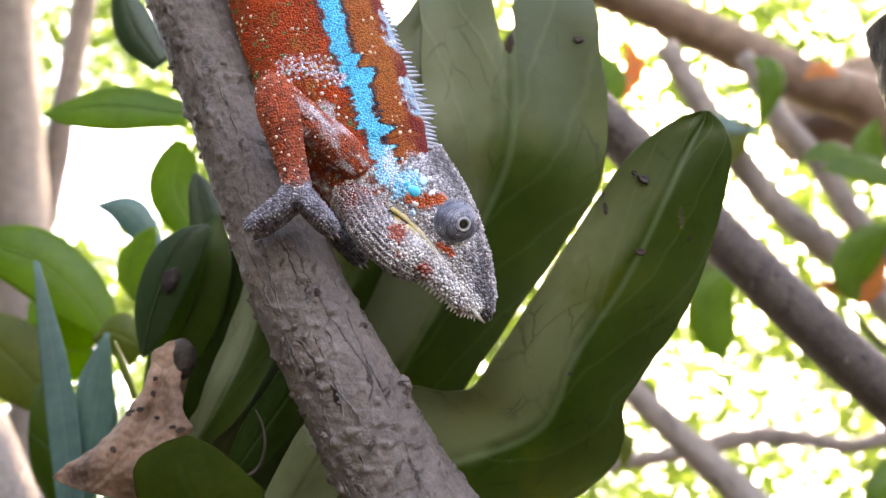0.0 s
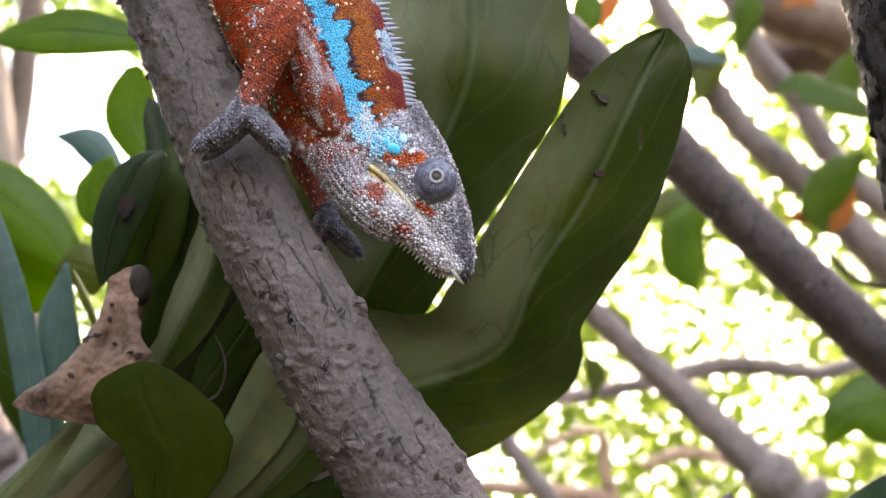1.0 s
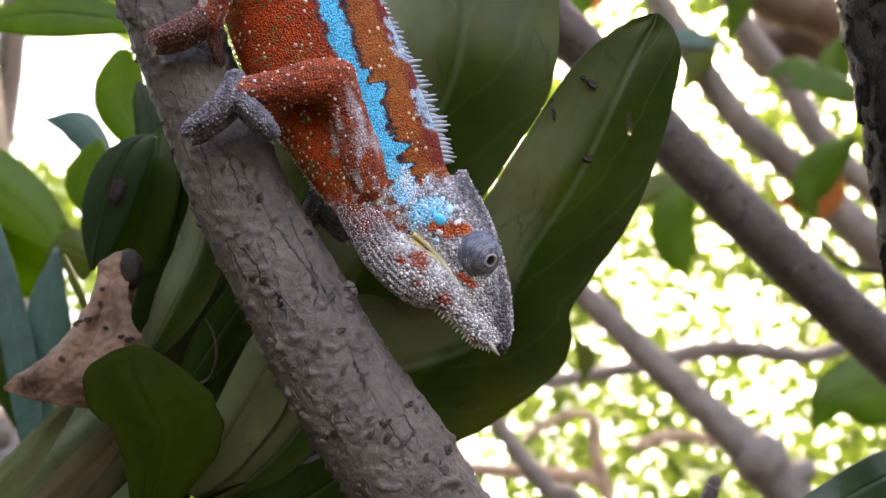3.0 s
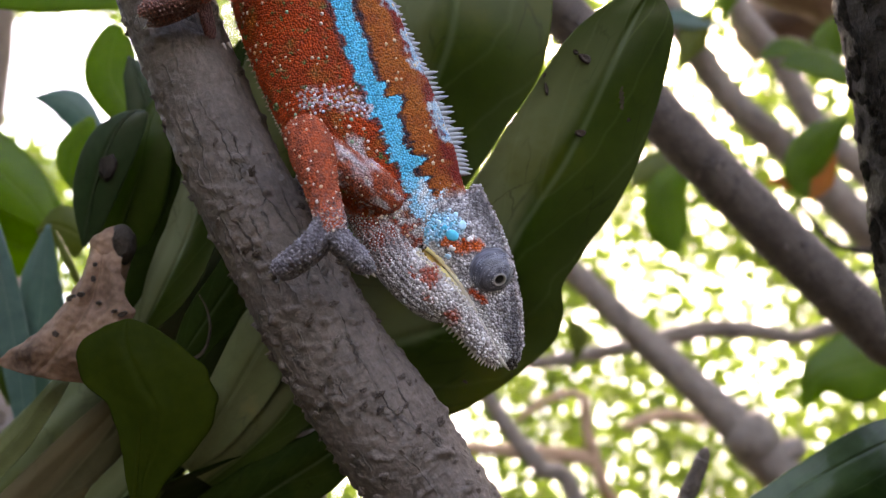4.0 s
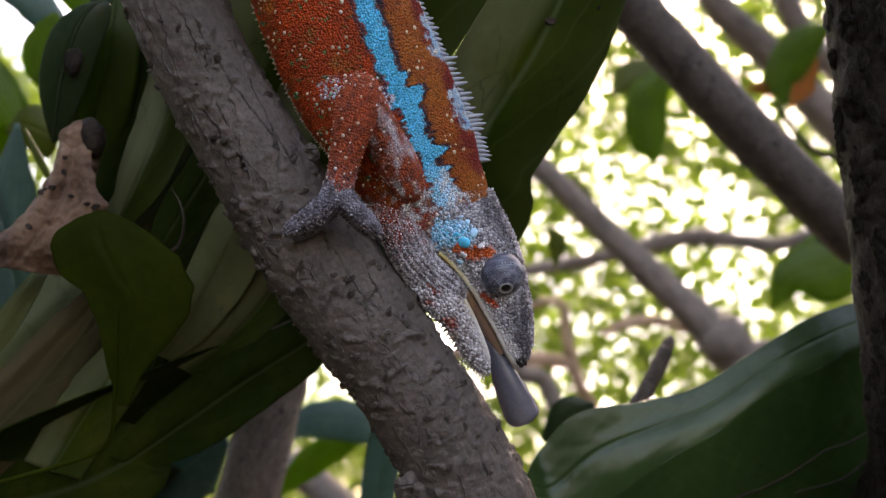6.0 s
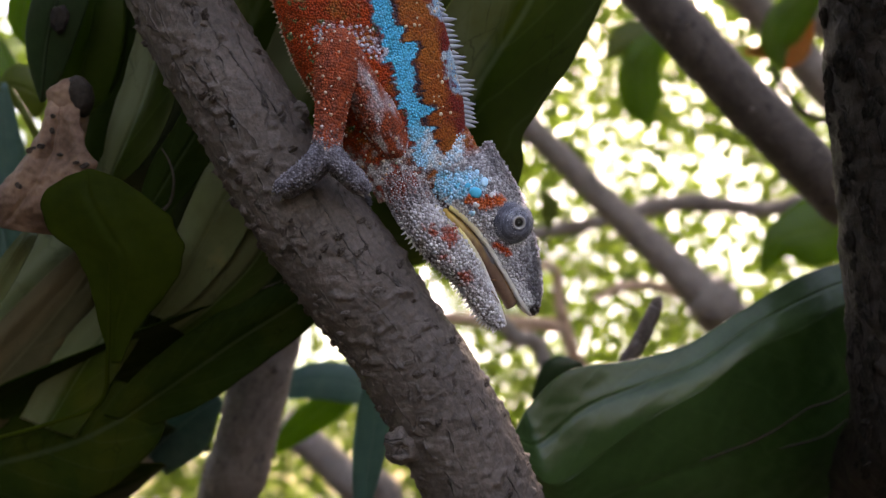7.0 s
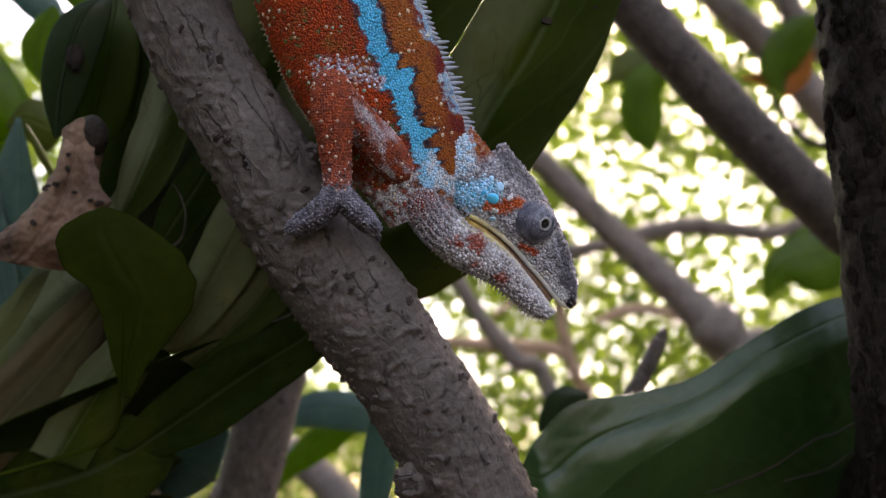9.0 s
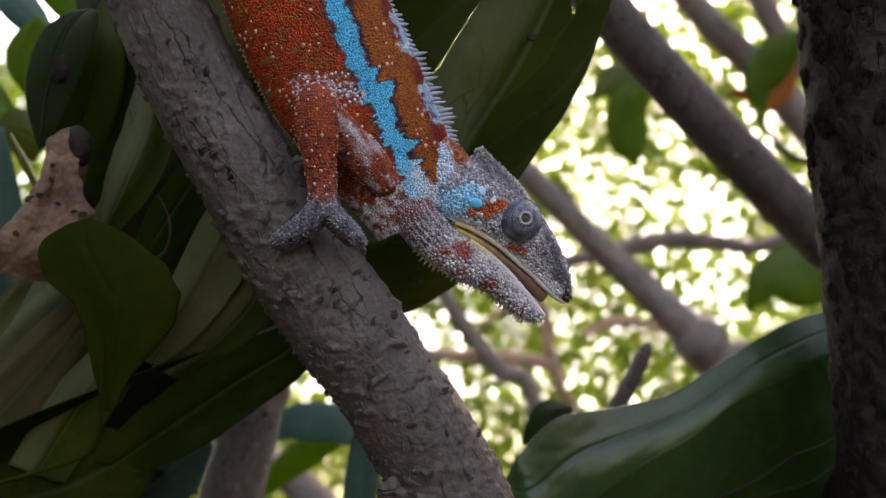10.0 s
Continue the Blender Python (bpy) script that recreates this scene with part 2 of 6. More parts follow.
FOLIAGE = leaf_material("foliage_far", (0.05, 0.080, 0.022), (0.08, 0.115, 0.036), (0.12, 0.152, 0.06), (0.14, 0.17, 0.07), 0.55, 0.5, 20.0)
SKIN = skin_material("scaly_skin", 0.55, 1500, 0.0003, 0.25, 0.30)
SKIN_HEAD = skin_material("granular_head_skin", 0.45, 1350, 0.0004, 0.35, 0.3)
BEAD = tint_material("pale_granule", 0.6, 0.22)


# ---- geometry helpers ----
def spline(pts, n):
    """n points on a smooth curve through pts (rows of any width)."""
    p = np.array(pts, float)
    p = np.vstack([2 * p[0] - p[1], p, 2 * p[-1] - p[-2]])
    out = []
    k = len(p) - 3
    for i in range(n):
        s = i / (n - 1) * k
        j = min(int(s), k - 1)
        f = s - j
        a, b, c, d = p[j:j + 4]
        out.append(0.5 * (2 * b + (c - a) * f + (2 * a - 5 * b + 4 * c - d) * f * f + (3 * b - a - 3 * c + d) * f ** 3))
    return np.array(out)


def mesh_object(name, verts, faces, mat, parent=None, label="", tint=None, uvs=None, smooth=True):
    me = bpy.data.meshes.new(name)
    me.from_pydata([tuple(v) for v in verts], [], faces)
    me.materials.append(mat)
    if smooth:
        me.shade_smooth()
    if tint is not None:
        a = me.color_attributes.new("tint", 'FLOAT_COLOR', 'POINT')
        a.data.foreach_set("color", np.column_stack([tint, np.ones(len(tint))]).astype(np.float32).ravel())
    if uvs is not None:
        lay = me.uv_layers.new(name="grain")
        idx = np.empty(len(me.loops), np.int32)
        me.loops.foreach_get("vertex_index", idx)
        lay.data.foreach_set("uv", np.asarray(uvs, np.float32)[idx].ravel())
    ob = new(name, me)
    if parent is not None:
        ob.parent = parent
    if label:
        tagged(ob, label)
    return ob


def thing(name, at, label, category, group="", kind=""):
    ob = new(name)
    ob.matrix_world = TILT @ Matrix.Translation(at)
    ob.empty_display_size = 0.01
    return tagged(ob, label, category, group, kind)


def tube_data(path, radii, n=60, m=20, rough=0.0, freq=120.0, seed=0.0, knots=0.0):
    c = spline([(*p, r) for p, r in zip(path, radii)], n)
    verts, faces = [], []
    up = Vector((0, 1, 0.2)).normalized()
    for i in range(n):
        t = Vector(c[min(i + 1, n - 1)][:3] - c[max(i - 1, 0)][:3]).normalized()
        a = t.cross(up).normalized()
        b = a.cross(t).normalized()
        for j in range(m):
            f = 2 * math.pi * j / m
            d = a * math.cos(f) + b * math.sin(f)
            p = Vector(c[i][:3]) + d * c[i][3]
            k = 0.0
            if rough:
                q = p * freq + Vector((seed, seed * 2, 0))
                k = rough * (noise.noise(q) + 0.6 * noise.noise(q * 2.7) + 0.35 * noise.noise(q * 6.1))
                w = noise.noise(q * 0.75 + Vector((7, 3, 1)))
                k += knots * max(0.0, w - 0.28) * 2
            verts.append(p + d * k)
    for i in range(n - 1):
        for j in range(m):
            a, b = i * m + j, i * m + (j + 1) % m
            faces.append((a, b, b + m, a + m))
    for end, rev in ((0, True), (n - 1, False)):
        verts.append(Vector(c[end][:3]))
        k = len(verts) - 1
        for j in range(m):
            a, b = end * m + j, end * m + (j + 1) % m
            faces.append((b, a, k) if rev else (a, b, k))
    return verts, faces


def tube_uv(path, radii, n, m):
    """Metres along and round a tube, for each of its vertices."""
    c = spline([(*p, r) for p, r in zip(path, radii)], n)
    run = np.r_[0, np.cumsum(np.linalg.norm(np.diff(c[:, :3], axis=0), axis=1))]
    uv = [(run[i], abs(2 * math.pi * j / m - math.pi) * c[i][3]) for i in range(n) for j in range(m)]
    return uv + [(0, 0), (run[-1], 0)]


def shifted(verts, at):
    at = Vector(at)
    return [Vector(v) - at for v in verts]


def stem(name, path, radii, mat, label, category, part_name="stem", group="", root=None, **kw):
    """A stem or branch; root: where on the ground it grows from, in world metres."""
    path, radii = list(path), list(radii)
    if root:
        inv = TILT.inverted()
        last, base = TILT @ Vector(path[-1]), Vector((*root, -0.03))
        for f in (0.35, 0.7, 1.0):
            p = last.lerp(base, f)
            path.append(tuple(inv @ p))
            radii.append(radii[-1] * (1 + 0.35 * f))
    ob = thing(name, path[-1], label, category, group)
    v, f = tube_data(path, radii, **kw)
    body_mesh = mesh_object(part_name, shifted(v, path[-1]), f, mat, ob, uvs=tube_uv(path, radii, kw.get("n", 60), kw.get("m", 20)))
    return ob, body_mesh, path, radii


def blade_data(path, widths, face, cup=0.0, thick=0.0005, n=40, m=14, ripple=0.0, waves=3.0, pleat=0.0, fold=0.0, ribs=0.0, twist=0.0, seed=0.0, edge=0.0, crumple=0.0, crumple_freq=90.0, groove=0.035):
    """A leaf blade round a curved midrib. face: the way its face looks; cup: how far the edges bend back, in half-widths."""
    c = spline([(*p, w) for p, w in zip(path, widths)], n)
    face = Vector(face).normalized()
    top, uv = [], []
    for i in range(n):
        t = Vector(c[min(i + 1, n - 1)][:3] - c[max(i - 1, 0)][:3]).normalized()
        s = t.cross(face).normalized()
        nn = s.cross(t).normalized()
        if twist:
            r = Matrix.Rotation(twist * i / (n - 1), 3, t)
            s, nn = r @ s, r @ nn
        w = max(c[i][3], 1e-5)
        for j in range(m):
            x = 2 * j / (m - 1) - 1
            k = w * (1 + edge * noise.noise(Vector((i / n * 6, seed + (9 if x > 0 else 0), 0))))
            h = -cup * w * x * x - fold * w * math.sqrt(x * x + 0.006)
            if ribs:
                h += ribs * (abs(math.sin(x * 5.2 + seed + 1.6 * noise.noise(Vector((i / n * 3, x, seed))))) + 0.6 * noise.noise(Vector((i / n * 9, x * 5, seed))))
            h += ripple * abs(x) ** 1.5 * math.sin(waves * 2 * math.pi * i / n + seed + (1.7 if x > 0 else 0))
            h += pleat * math.sin(x * math.pi * 1.25 + seed) * math.sin(math.pi * min(1, 1.3 * i / n))
            h += groove * w * min(1.0, abs(x) * 4)
            q = Vector(c[i][:3]) + s * (x * k)
            if crumple:
                h += crumple * (noise.noise(q * crumple_freq) + 0.7 * abs(noise.noise(q * crumple_freq * 2.3)) + 0.3 * noise.noise(q * crumple_freq * 5))
            top.append(q + nn * h)
            uv.append((i / (n - 1), j / (m - 1)))
    verts = top + [None] * len(top)
    faces = []
    N = len(top)
    for i in range(n):
        for j in range(m):
            a = top[min(i + 1, n - 1) * m + j] - top[max(i - 1, 0) * m + j]
            b = top[i * m + min(j + 1, m - 1)] - top[i * m + max(j - 1, 0)]
            q = a.cross(b)
            q = q.normalized() if q.length > 1e-12 else face
            verts[N + i * m + j] = top[i * m + j] + q * thick
    for i in range(n - 1):
        for j in range(m - 1):
            a = i * m + j
            faces.append((a, a + 1, a + m + 1, a + m))
            faces.append((N + a, N + a + m, N + a + m + 1, N + a + 1))
    ring = [j for j in range(m)] + [i * m + m - 1 for i in range(1, n)] + [(n - 1) * m + j for j in range(m - 2, -1, -1)] + [i * m for i in range(n - 2, 0, -1)]
    for a, b in zip(ring, ring[1:] + ring[:1]):
        faces.append((b, a, N + a, N + b))
    return verts, faces, uv + uv


def edge_blade(stations, n=120, m=60, cup=0.0, pleat=0.0, folds=2.0, seed=0.0, crumple=0.0, crumple_freq=90.0, thick=0.0005, edge=0.0):
    """A blade between two curved margins, given as pairs of points from its base to its tip; cup: how far its middle stands towards -y, in widths."""
    c = spline([(*a, *b) for a, b in stations], n)
    top, uv = [], []
    for i in range(n):
        a, b = Vector(c[i][:3]), Vector(c[i][3:])
        w = (b - a).length
        u = i / (n - 1)
        for j in range(m):
            x = j / (m - 1)
            wob = edge * w * noise.noise(Vector((u * 14, seed + (5 if x > 0.5 else 0), 0))) * (2 * x - 1) * abs(2 * x - 1)
            q = a.lerp(b, x) + (b - a).normalized() * wob
            h = cup * w * 4 * x * (1 - x)
            h += pleat * math.sin((x - 0.5) * math.pi * 2 * folds + seed + 0.8 * noise.noise(Vector((u * 3, seed, 0)))) * math.sin(math.pi * min(1.0, 0.1 + u)) * min(1.0, w / 0.02)
            h += 0.35 * pleat * noise.noise(Vector((u * 7, x * 4, seed + 3)))
            h += -0.0006 * math.exp(-((x - 0.47) / 0.03) ** 2) * min(1.0, w / 0.02)
            if crumple:
                h += crumple * (noise.noise(q * crumple_freq) + 0.7 * abs(noise.noise(q * crumple_freq * 2.3)) + 0.35 * noise.noise(q * crumple_freq * 5))
            top.append(q + Vector((0, -h, 0)))
            uv.append((u, x))
    N = len(top)
    verts = top + [v + Vector((0, thick, 0)) for v in top]
    faces = []
    for i in range(n - 1):
        for j in range(m - 1):
            k = i * m + j
            faces.append((k, k + 1, k + m + 1, k + m))
            faces.append((N + k, N + k + m, N + k + m + 1, N + k + 1))
    ring = list(range(m)) + [i * m + m - 1 for i in range(1, n)] + [(n - 1) * m + j for j in range(m - 2, -1, -1)] + [i * m for i in range(n - 2, 0, -1)]
    for a, b in zip(ring, ring[1:] + ring[:1]):
        faces.append((b, a, N + a, N + b))
    return verts, faces, uv + uv


def leaf(name, path, widths, face, mat, label, category="leaf", group="", part_name="blade", stalk=None, stalk_r=0.0008, **kw):
    ob = thing(name, path[0], label, category, group)
    v, f, uv = blade_data(path, widths, face, **kw)
    mesh_object(part_name, shifted(v, path[0]), f, mat, ob, uvs=uv)
    if part_name == "blade" and mat is not LEAF_DRY:
        nn = Vector(face).normalized()
        rib = [tuple(Vector(p) + nn * 0.0002 * (Vector(p).length / 0.25)) for p in path]
        v, f = tube_data(rib, [max(0.00012, w * k) for w, k in zip(widths, np.linspace(0.035, 0.012, len(widths)))], 24, 8)
        mesh_object("midrib", shifted(v, path[0]), f, mat, ob, uvs=[(0.5, 0.5)] * len(v))
    if stalk:
        v, f = tube_data(stalk, [stalk_r] * len(stalk), 24, 8)
        mesh_object("stalk", shifted(v, path[0]), f, mat, ob, uvs=[(0.5, 0.5)] * len(v))
    return ob


# ---- ground and far setting ----
def ground():
    m = material("leaf_litter")
    nt, b, _ = nodes_of(m)
    co = coords(nt)
    c = ramp(nt, noise_tex(nt, co, 9, 8, 0.7), [(0.3, (0.03, 0.021, 0.012)), (0.55, (0.08, 0.058, 0.036)), (0.75, (0.055, 0.07, 0.024))])
    nt.links.new(c, b.inputs["Base Color"])
    b.inputs["Roughness"].default_value = 0.95
    nt.links.new(bump(nt, noise_tex(nt, co, 40, 6, 0.7), 0.8, 0.03), b.inputs["Normal"])
    n = 40
    verts, faces = [], []
    for i in range(n + 1):
        for j in range(n + 1):
            x = math.copysign(abs(i / n * 2 - 1) ** 4, i / n - 0.5) * 1500
            y = math.copysign(abs(j / n * 2 - 1) ** 4, j / n - 0.5) * 1500
            verts.append((x, y, 0.06 * noise.noise(Vector((x, y, 0)) * 0.6) - 0.02))
    for i in range(n):
        for j in range(n):
            a = i * (n + 1) + j
            faces.append((a, a + n + 1, a + n + 2, a + 1))
    tagged(mesh_object("ground", verts, faces, m), "brown leaf litter forest ground", "ground", kind="structure")


ground()


def foliage(name, label, count, where, size, mat, seed):
    """Many small pointed leaves in one object; where(rng) gives a place in the tree's frame."""
    rng = random.Random(seed)
    verts, faces, uv = [], [], []
    made = 0
    while made < count:
        p = where(rng)
        if p is None:
            continue
        made += 1
        s = size * rng.uniform(0.6, 1.4)
        t = Vector((rng.gauss(0, 1), rng.gauss(0, 0.6), rng.gauss(-0.3, 0.8))).normalized()
        a = Vector((rng.gauss(0, 0.7), rng.gauss(-0.4, 1), rng.gauss(0.6, 0.7))).normalized()
        b = t.cross(a)
        if b.length < 1e-3:
            continue
        b.normalize()
        nn = b.cross(t)
        p = Vector(p)
        k = len(verts)
        w = s * rng.uniform(0.2, 0.3)
        for l, x, h in ((0, 0, 0), (0.35, -w, 0.12), (0.35, 0, 0), (0.35, w, 0.12), (0.72, -w * 0.75, 0.05), (0.72, 0, -0.04), (0.72, w * 0.75, 0.05), (1, 0, -0.15)):
            verts.append(p + t * (l * s) + b * x + nn * (h * s * 0.5))
            uv.append((l, 0.5 + x / (2 * w + 1e-9) * 0.9))
        faces += [(k, k + 2, k + 1), (k, k + 3, k + 2), (k + 1, k + 2, k + 5, k + 4), (k + 2, k + 3, k + 6, k + 5), (k + 4, k + 5, k + 7), (k + 5, k + 6, k + 7)]
    ob = mesh_object(name, verts, faces, mat, uvs=uv)
    ob.matrix_world = TILT
    return tagged(ob, label, "foliage", kind="stuff")


def canopy_place(rng):
    y = rng.uniform(3.0, 7.5)
    h, v = rng.uniform(-0.8, 0.85), rng.uniform(-0.62, 0.66)
    if ((h + 0.50) / 0.10) ** 2 + ((v - 0.23) / 0.09) ** 2 < 1 and rng.random() < 0.97:
        return None
    q = 1.4 * noise.noise(Vector((h, y * 0.06, v)) * 6) + 0.5 * noise.noise(Vector((h, y * 0.1, v)) * 19 + Vector((3, 1, 8)))
    dense = 0.38 if v < 0.12 else 0.25
    return (h * y, y, v * y) if q + dense > rng.uniform(-0.7, 0.55) else None


def shade_place(rng):
    """Unseen crowns added overhead, beside and behind to shade the scene, open in places."""
    d = Vector((rng.gauss(0, 1), rng.gauss(0, 1), rng.gauss(0, 1))).normalized()
    if d.z < -0.6 or (d.y > 0.5 and abs(d.x) < 0.75 and d.z < 0.6):
        return None
    # Gap left so that open sky lights the branch from above and behind
    if d.dot(Vector((0.22, -0.52, 0.8)).normalized()) > 0.74:
        return None
    q = noise.noise(d * 3.1) + 0.5 * noise.noise(d * 7.0) + max(0.0, 0.35 - d.z)
    if q < rng.uniform(-0.6, -0.1):
        return None
    return d * rng.uniform(2.6, 4.2)


foliage("foliage", "sunlit yellow-green leaves of the far tree canopy", 141000, canopy_place, 0.066, FOLIAGE, 5)
foliage("foliage", "green leaves of unseen crowns added overhead and around for shade", 58000, shade_place, 0.15, SHADE_CROWN, 6)

# ---- branches ----
main_branch, main_bark, main_path, main_radii = stem("branch", [(-0.1118, 0.2220, 0.1473), (-0.0942, 0.2210, 0.1071), (-0.0781, 0.2200, 0.0682), (-0.0585, 0.2170, 0.0225), (-0.0442, 0.2150, -0.0030), (-0.0309, 0.2140, -0.0266), (-0.0154, 0.2130, -0.0485), (-0.0047, 0.2130, -0.0642), (0.0063, 0.2130, -0.0814), (0.0166, 0.2130, -0.1018), (0.0276, 0.2130, -0.1285), (0.0417, 0.2130, -0.1661), (0.0590, 0.2140, -0.2150), (0.0850, 0.2160, -0.2900)],
     [0.0122, 0.0124, 0.0126, 0.0134, 0.0142, 0.0150, 0.0160, 0.0152, 0.0158, 0.0165, 0.0170, 0.018, 0.0185, 0.019],
     BARK, "grey-brown rough-barked branch that carries the chameleon", "branch", "bark", root=(0.25, 0.1), n=900, m=150, rough=0.00040, freq=420, knots=0.0012)
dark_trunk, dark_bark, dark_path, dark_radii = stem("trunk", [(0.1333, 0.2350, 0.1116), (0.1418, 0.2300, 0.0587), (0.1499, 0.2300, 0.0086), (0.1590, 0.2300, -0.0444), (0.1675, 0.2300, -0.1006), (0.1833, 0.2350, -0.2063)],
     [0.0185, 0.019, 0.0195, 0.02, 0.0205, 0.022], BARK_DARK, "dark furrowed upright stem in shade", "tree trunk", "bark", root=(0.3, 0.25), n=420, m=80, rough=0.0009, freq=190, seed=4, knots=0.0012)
back_branch, back_bark, back_path, back_radii = stem("branch", [(0.0111, 0.4200, 0.1828), (0.0622, 0.4200, 0.1333), (0.1163, 0.4200, 0.0761), (0.1782, 0.4200, 0.0127), (0.2400, 0.4200, -0.0461), (0.3019, 0.4200, -0.1049)],
     [0.0125, 0.0128, 0.013, 0.0135, 0.0140, 0.0145], BARK_SHADE, "smooth grey diagonal branch behind the fern", "branch", "bark", root=(0.8, 0.6), n=160, m=36, rough=0.0004, freq=90)
joint_branch, joint_bark, joint_path, joint_radii = stem("branch", [(0.0769, 0.9000, 0.0471), (0.1564, 0.9000, -0.0292), (0.2426, 0.9000, -0.1120), (0.3221, 0.9000, -0.1849), (0.3586, 0.9000, -0.2214), (0.4083, 0.9000, -0.2777), (0.4745, 0.9000, -0.3572)],
     [0.013, 0.0145, 0.017, 0.021, 0.028, 0.025, 0.027], BARK_FAR, "blurred grey branch with a swollen joint", "branch", "bark", root=(0.9, 1.2), n=70, m=24, rough=0.001, freq=40)
v, f = tube_data([(0.3390, 0.9000, -0.1960), (0.3480, 0.8950, -0.2060), (0.3590, 0.8950, -0.2180), (0.3680, 0.9000, -0.2300)], [0.018, 0.0285, 0.029, 0.020], 24, 20, 0.002, 60)
mesh_object("joint", shifted(v, joint_path[-1]), f, BARK_FAR, joint_bark, "swollen joint of the branch", uvs=[(p.z, p.x) for p in v])
v, f = tube_data([(0.3900, 0.8950, -0.2350), (0.4060, 0.8900, -0.2260), (0.4140, 0.8880, -0.2210)], [0.016, 0.013, 0.009], 16, 14, 0.001, 60)
mesh_object("stub", shifted(v, joint_path[-1]), f, BARK_FAR, joint_bark, "short stub of a lost twig", uvs=[(p.z, p.x) for p in v])
low_branch, low_bark, low_path, low_radii = stem("branch", [(-0.1035, 0.3600, -0.2400), (-0.0870, 0.3600, -0.1738), (-0.0729, 0.3600, -0.1216), (-0.0564, 0.3600, -0.0655), (-0.0362, 0.3600, 0.0018)][::-1],
     [0.013, 0.014, 0.0145, 0.0150, 0.0155], BARK_PALE, "grey-brown upright stem behind the fern", "branch", "bark", root=(-0.25, 0.45), n=160, m=50, rough=0.0006, freq=200, seed=9, knots=0.001)
stem("branch", [(0.1797, 1.2500, 0.6223), (0.3739, 1.2500, 0.5332), (0.5264, 1.2500, 0.4474), (0.7168, 1.2500, 0.3209)], [0.03, 0.034, 0.038, 0.045], BARK_RED, "thick reddish-brown branch far behind", "branch", "bark", root=(1.9, 1.5), n=40, m=20, rough=0.003, freq=20)
stem("trunk", [(0.5542, 1.4000, 0.3883), (0.6382, 1.4000, 0.4452), (0.7309, 1.4000, 0.4753), (0.9202, 1.4000, 0.4610)], [0.05, 0.072, 0.08, 0.085], BARK_RED, "thick reddish-brown trunk far behind", "tree trunk", "bark", root=(1.4, 1.9), n=40, m=24, rough=0.006, freq=14)
stem("branch", [(0.2401, 1.0000, 0.4131), (0.2990, 1.0000, 0.3063), (0.3726, 1.0000, 0.1996), (0.4573, 1.0000, 0.1222), (0.5567, 1.0000, 0.0228), (0.6746, 1.0000, -0.0876)], [0.014, 0.017, 0.018, 0.02, 0.024, 0.026], BARK_FAR, "blurred grey branch far behind", "branch", "bark", root=(1.4, 1.2), n=50, m=20, rough=0.001, freq=30)
stem("branch", [(0.3775, 1.1000, 0.4382), (0.4261, 1.1000, 0.3410), (0.4828, 1.1000, 0.2681), (0.5395, 1.1000, 0.1709), (0.6286, 1.1000, 0.0899), (0.7582, 1.1000, -0.0316)], [0.012, 0.015, 0.016, 0.017, 0.018, 0.02], BARK_FAR, "thin grey branch far behind", "branch", "bark", root=(1.6, 1.3), n=50, m=20, rough=0.001, freq=30)
stem("branch", [(0.0632, 1.3000, -0.1905), (0.1685, 1.3000, -0.1857), (0.3025, 1.3000, -0.1618), (0.4461, 1.3000, -0.1312), (0.5801, 1.3000, -0.1446), (0.7812, 1.3000, -0.1905)], [0.008, 0.011, 0.013, 0.016, 0.013, 0.014], BARK_FAR, "thin grey branch far behind", "branch", "bark", root=(1.8, 1.5), n=50, m=16, rough=0.002, freq=30)
stem("twig", [(0.0130, 1.1000, -0.2787), (0.0940, 1.1000, -0.2843), (0.1750, 1.1000, -0.2908), (0.2114, 1.1000, -0.2973)], [0.008, 0.0095, 0.011, 0.011], BARK_TWIG, "reddish-brown twig far behind", "twig", "bark", n=30, m=14, rough=0.001, freq=30)
stem("twig", [(0.1628, 1.1000, -0.2017), (0.1977, 1.1000, -0.2098), (0.2041, 1.1000, -0.2584), (0.2252, 1.1000, -0.3313), (0.2560, 1.1000, -0.4366)], [0.005, 0.007, 0.0085, 0.009, 0.01], BARK_TWIG, "reddish-brown upright twig far behind", "twig", "bark", root=(0.3, 1.25), n=50, m=14, rough=0.001, freq=30)
stem("twig", [(0.1021, 1.1000, -0.2422), (0.1426, 1.1000, -0.2139), (0.1831, 1.1000, -0.2017)], [0.004, 0.005, 0.005], BARK_TWIG, "reddish-brown twig far behind", "twig", "bark", n=24, m=12)
stem("twig", [(0.2676, 1.1500, -0.2634), (0.3184, 1.1500, -0.2447), (0.3777, 1.1500, -0.2490), (0.4370, 1.1500, -0.2702)], [0.006, 0.009, 0.008, 0.008], BARK_TWIG, "reddish-brown twig far behind", "twig", "bark", n=24, m=12)
stem("branch", [(0.0412, 1.0000, -0.1613), (0.0781, 1.0000, -0.2239), (0.1222, 1.0000, -0.2791), (0.1812, 1.0000, -0.3601)], [0.009, 0.011, 0.012, 0.013], BARK_FAR, "blurred grey branch low behind", "branch", "bark", root=(0.35, 1.1), n=30, m=14)
